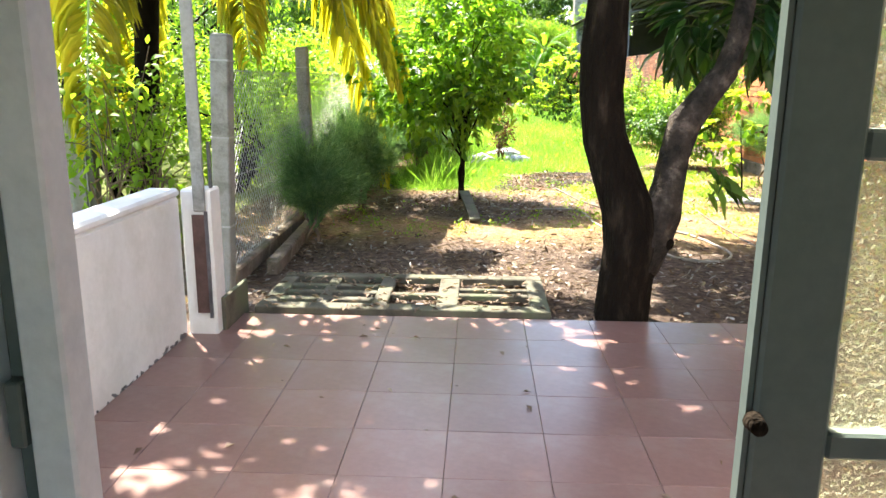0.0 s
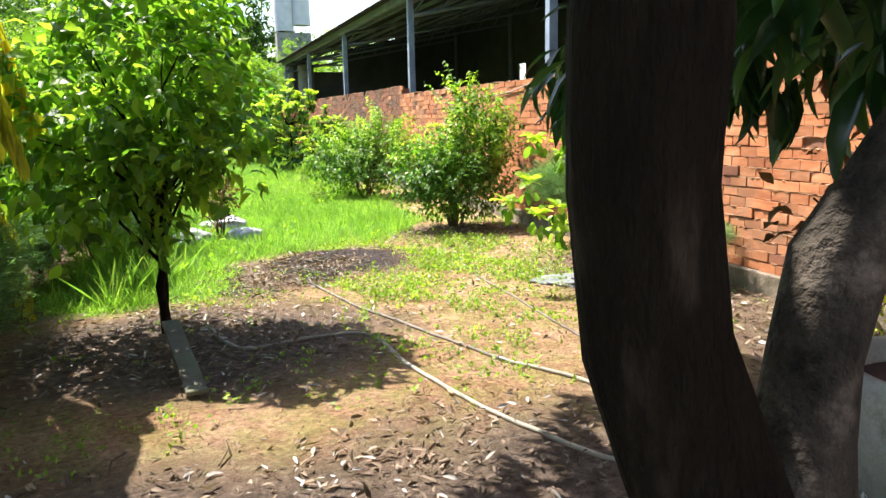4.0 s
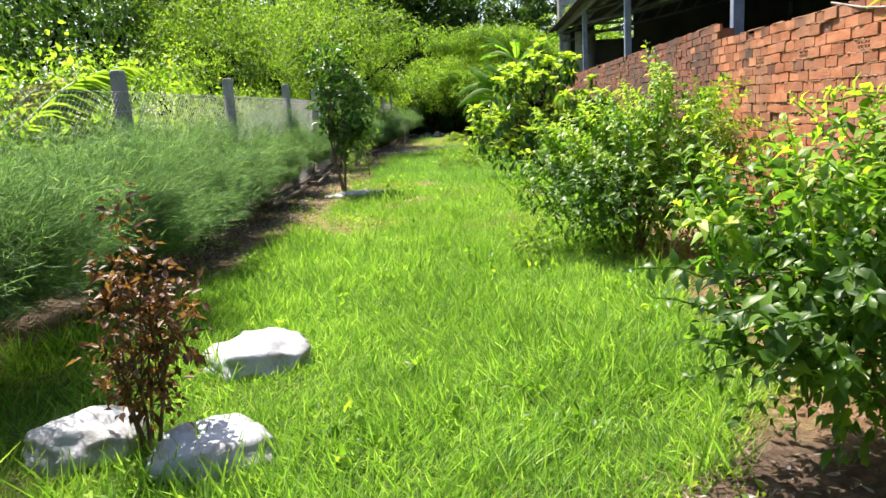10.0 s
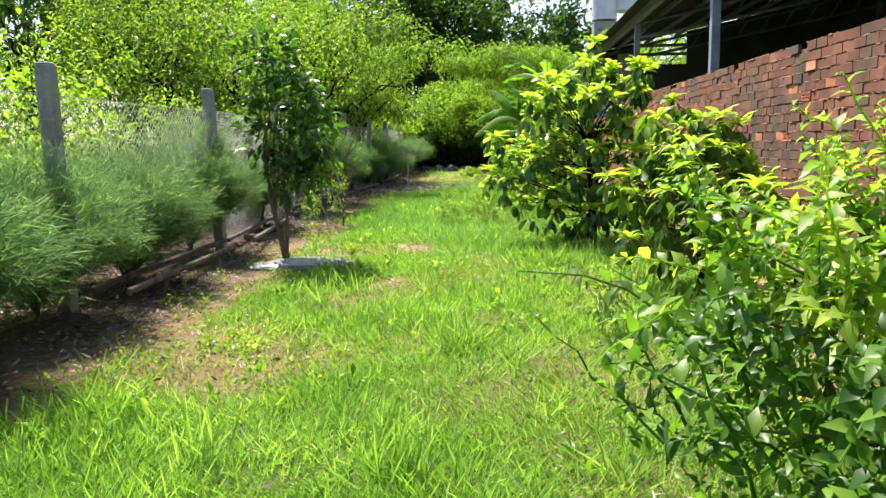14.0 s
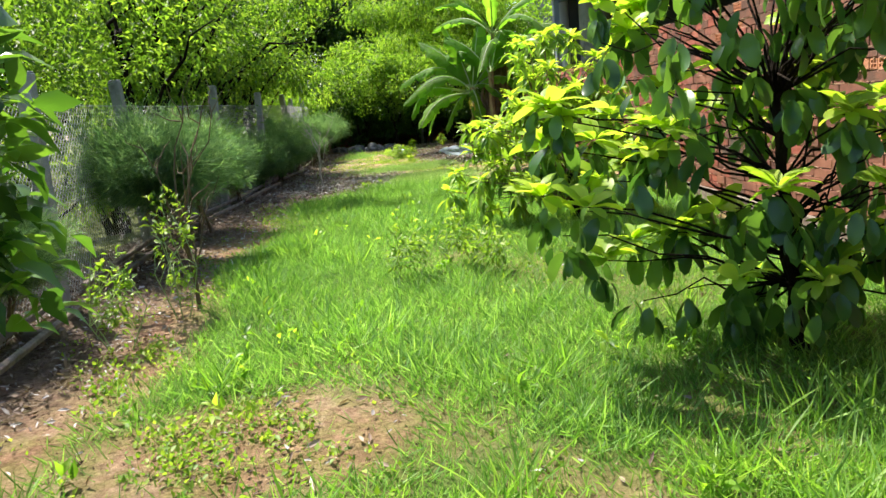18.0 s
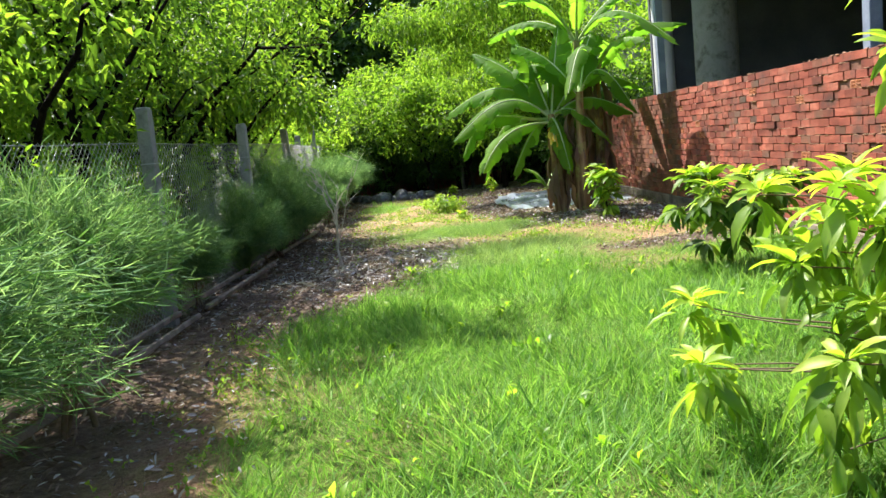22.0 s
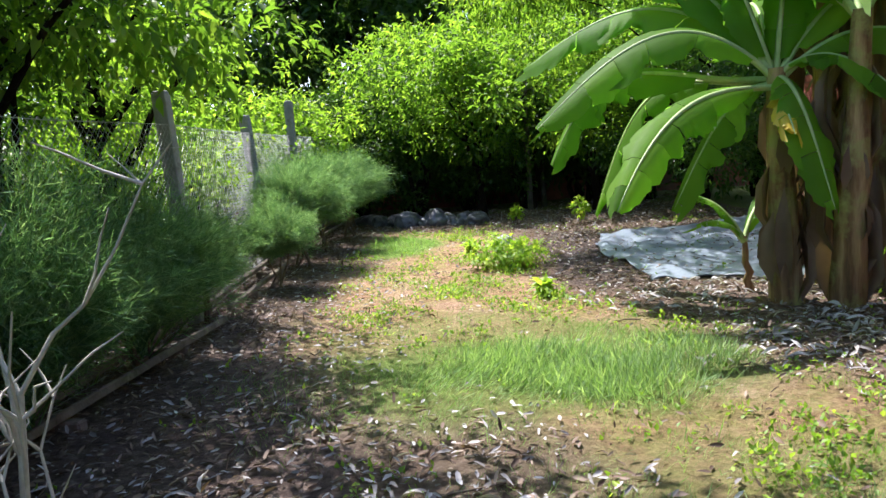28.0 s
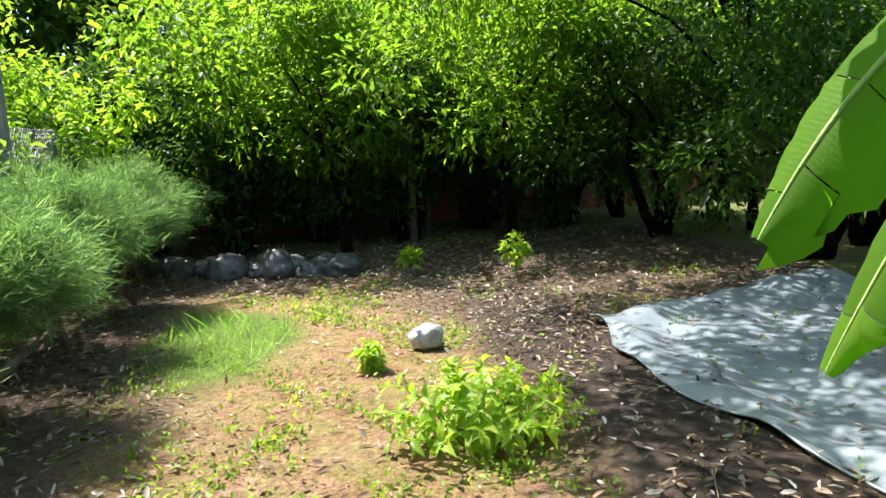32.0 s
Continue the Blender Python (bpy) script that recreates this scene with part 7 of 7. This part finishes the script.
for nm, q in (("terrace_leaves", lp), ("tarpaulin_leaves", tl), ("pallet_leaves", pl2)):
    m = len(q)
    ln = rng.uniform(0.02, 0.07, m)
    lv, lf = leaves(q, np.column_stack([rng.normal(0, 1, (m, 2)), np.zeros(m)]), np.tile([0.1, 0.1, 1.0], (m, 1)), ln, ln * 0.4, DIAMOND)
    tagged(put(nm, mesh_of(nm, lv, lf, M_DRYLEAF)), "few small dry leaves scattered on it", "fallen leaves", kind="stuff")

# ---- terrace tiles ----
terr = tagged(new("terrace_paving"), "worn brown-red glazed terrace paving", "paving", kind="structure")
TX, TY = 0.4, 0.38
shapes = {}
for i in range(-4, 12):
    for j in range(0, 9):
        x0, y1 = -0.09 + i * TX, 4.53 - j * TY
        x1, y0 = x0 + TX, y1 - TY
        x0, y0, x1 = max(x0, -1.64), max(y0, 1.14), min(x1, 4.5)
        if x1 - x0 < 0.05 or y1 - y0 < 0.05:
            continue
        key = (round(x1 - x0, 3), round(y1 - y0, 3))
        if key not in shapes:
            bm = box((0.001, 0.001, -0.008), (key[0] - 0.001, key[1] - 0.001, 0.0))
            bmesh.ops.bevel(bm, geom=[e for e in bm.edges if all(v.co.z > -0.001 for v in e.verts)], offset=0.0015, segments=1, affect="EDGES")
            me = bpy.data.meshes.new("tile")
            bm.to_mesh(me)
            bm.free()
            me.materials.append(M_TILE)
            shapes[key] = me
        put("tile", shapes[key], terr, at=pose(x0, y0, rngw.uniform(-0.0006, 0.0006), rngw.uniform(-0.06, 0.06), rngw.uniform(-0.06, 0.06), 0))

# ---- bricks of the boundary wall ----
BL, BH = 0.195, 0.0875
bm = box((0, 0.0025, 0.005), (0.03, BL - 0.0025, BH - 0.005))
bmesh.ops.bevel(bm, geom=[e for e in bm.edges if all(v.co.x < 0.001 for v in e.verts)], offset=0.0015, segments=1, affect="EDGES")
brick_mesh = bpy.data.meshes.new("brick")
bm.to_mesh(brick_mesh)
bm.free()
brick_dark = brick_mesh.copy()
brick_mesh.materials.append(M_BRICK)
brick_dark.materials.append(M_BRICK_DARK)
KINDS = {"clean": M_BRICK, "mossy": M_BRICK_DARK, "red": M_BRICK_RED}
bvv = np.array([v.co[:] for v in brick_mesh.vertices])
tris = []
for pg in brick_mesh.polygons:
    vs = list(pg.vertices)
    tris += [(vs[0], vs[q], vs[q + 1]) for q in range(1, len(vs) - 1)]
tris = np.array(tris)
rb = np.random.default_rng(41)
rest = {kind: [] for kind in KINDS}
headers, lumps = [], []
for y0, y1 in ((1.3, 19.3), (19.3, 33.4), (33.4, 44.3)):
    rows = round((wall_top((y0 + y1) / 2) - 0.14) / BH)
    for k in range(rows):
        z = 0.14 + k * BH
        for q in range(int((y1 - y0) / BL) + 1):
            y = y0 + q * BL + (BL / 2 if k % 2 else 0) - BL / 2
            if y + BL > y1 + 0.1 or rb.uniform() < 0.012 or (k == rows - 1 and rb.uniform() < 0.08):
                continue
            out = rb.uniform(-0.005, 0.004) - (rb.uniform(0.004, 0.014) if rb.uniform() < 0.06 else 0)
            dark = 19.3 < y < 29.5 and rb.uniform() < 0.96 or 29.5 <= y < 33.4 and rb.uniform() < 0.5 or 39.2 < y < 41.8 and rb.uniform() < 0.8 or rb.uniform() < 0.05
            turn = rb.uniform(-1.4, 1.4)
            if rb.uniform() < 0.2:
                lumps.append((WALL_X + 0.0, y + rb.uniform(0, BL), z + rb.choice([0.0, BH]), rb.uniform(0.01, 0.04)))
            if rb.uniform() < 0.02:
                headers.append((WALL_X - 0.008 + out, y, z))
                headers.append((WALL_X - 0.008 + out, y + BL / 2, z))
                continue
            if 11.6 < y < 14.0 and 0.3 < z < 1.95:
                put("brick", brick_dark if dark else brick_mesh, bw, at=pose(WALL_X - 0.008 + out, y + rb.uniform(-0.006, 0.006), z + rb.uniform(-0.004, 0.004), rb.uniform(-1.2, 1.2), 0, turn))
            else:
                rest["mossy" if dark else "red" if y > 27.5 else "clean"].append((WALL_X - 0.008 + out, y + rb.uniform(-0.006, 0.006), z + rb.uniform(-0.005, 0.005), math.tan(radians(turn))))
# hollow brick ends: a face with four deep holes
hv, hf = [], []
cut = [0.004, 0.02, 0.043, 0.055, 0.078, 0.0935]
cut_z = [0.004, 0.018, 0.04, 0.05, 0.07, 0.0835]
for i in range(5):
    for j in range(5):
        x = 0.028 if i % 2 and j % 2 else 0.0
        c = [(x, cut[i], cut_z[j]), (x, cut[i], cut_z[j + 1]), (x, cut[i + 1], cut_z[j + 1]), (x, cut[i + 1], cut_z[j])]
        hf.append([len(hv) + q for q in range(4)])
        hv += c
        if x:
            for q in range(4):
                a, e = c[q], c[(q + 1) % 4]
                hf.append([len(hv) + s for s in range(4)])
                hv += [a, e, (0.0, *e[1:]), (0.0, *a[1:])]
for lo, hi in (((cut[0], cut_z[0]), (cut[5], cut_z[0])), ((cut[5], cut_z[0]), (cut[5], cut_z[5])), ((cut[5], cut_z[5]), (cut[0], cut_z[5])), ((cut[0], cut_z[5]), (cut[0], cut_z[0]))):
    hf.append([len(hv) + s for s in range(4)])
    hv += [(0.0, *lo), (0.0, *hi), (0.03, *hi), (0.03, *lo)]
hv, hf = np.array(hv), np.array(hf)
arr = np.array(headers)
v = (hv[None] + arr[:, None]).reshape(-1, 3)
f = (hf[None] + (np.arange(len(arr)) * len(hv))[:, None, None]).reshape(-1, 4)
put("hollow_brickwork", mesh_of("hollow_brickwork", v, f, M_BRICK, False), bw, "bricks laid with their hollow ends outward")["kind"] = "stuff"
# squeezed-out lumps of mortar
ball = np.array([(-1, 0, 0), (0, 1, 0), (0, -1, 0), (0, 0, 0.6), (0, 0, -0.6), (0.3, 0, 0)], float)
arr = np.array(lumps)
v = ball[None] * (arr[:, 3:, None] * rb.uniform(0.4, 1.2, (len(arr), 6, 3)) * np.array([0.6, 1.3, 0.45])) + arr[:, None, :3]
f = (np.array([(0, 1, 3), (0, 3, 2), (0, 2, 4), (0, 4, 1)])[None] + (np.arange(len(arr)) * 6)[:, None, None]).reshape(-1, 3)
put("mortar_lumps", mesh_of("mortar_lumps", v.reshape(-1, 3), f, M_MORTAR_PALE, False), bw, "pale lumps of squeezed mortar")["kind"] = "stuff"
# bed joints: uneven runs of mortar, broken off in places
jv, jf = [], []
for y0, y1 in ((1.3, 19.3), (19.3, 33.4), (33.4, 44.3)):
    for k in range(1, round((wall_top((y0 + y1) / 2) - 0.14) / BH) + 1):
        along = np.arange(y0, y1, 0.035)
        n = len(along)
        there = rb.uniform(size=n // 6 + 2).repeat(6)[:n] + 0.25 * rb.normal(size=n) > (0.42 if y0 < 33 else 0.8)
        mid = 0.14 + k * BH + 0.0025 * np.sin(along * 3.1 + k) + rb.normal(0, 0.0015, n)
        half = rb.uniform(0.003, 0.0085, n)
        face = WALL_X - rb.uniform(0.003, 0.016, n)
        first = sum(len(q) for q in jv)
        jv.append(np.stack([np.column_stack([np.full(n, WALL_X + 0.01), along, mid - half]), np.column_stack([face, along, mid - half * 0.7]), np.column_stack([face, along, mid + half * 0.7]), np.column_stack([np.full(n, WALL_X + 0.01), along, mid + half])], 1).reshape(-1, 3))
        i = np.nonzero(there[:-1])[0] * 4 + first
        for c in range(3):
            jf.append(np.stack([i + c, i + c + 1, i + c + 5, i + c + 4], -1))
put("mortar_joints", mesh_of("mortar_joints", np.concatenate(jv), np.concatenate(jf), M_MORTAR_PALE, False), bw, "rough bed joints of squeezed pale mortar")["kind"] = "stuff"
rope = np.array([(4.62, 11.6, 2.03), (4.585, 12.5, 1.965), (4.57, 13.0, 1.905), (4.57, 13.6, 1.825), (4.57, 14.4, 1.775), (4.57, 15.2, 1.82), (4.58, 16.05, 1.92), (4.62, 16.6, 2.02)])
tagged(put("cable", mesh_of("cable", *tube_arrays(rope, np.full(len(rope), 0.009), 6), M_HOSE, True)), "pale cable hanging along the brick wall", "cable")
for kind, rows in rest.items():
    arr = np.array(rows)
    v = bvv[None] + arr[:, None, :3]
    v[..., 0] += bvv[None, :, 1] * arr[:, None, 3]
    f = (tris[None] + (np.arange(len(arr)) * len(bvv))[:, None, None]).reshape(-1, 3)
    ob = put("brickwork", mesh_of("brickwork", v.reshape(-1, 3), f, KINDS[kind], False), bw)
    ob["kind"] = "stuff"
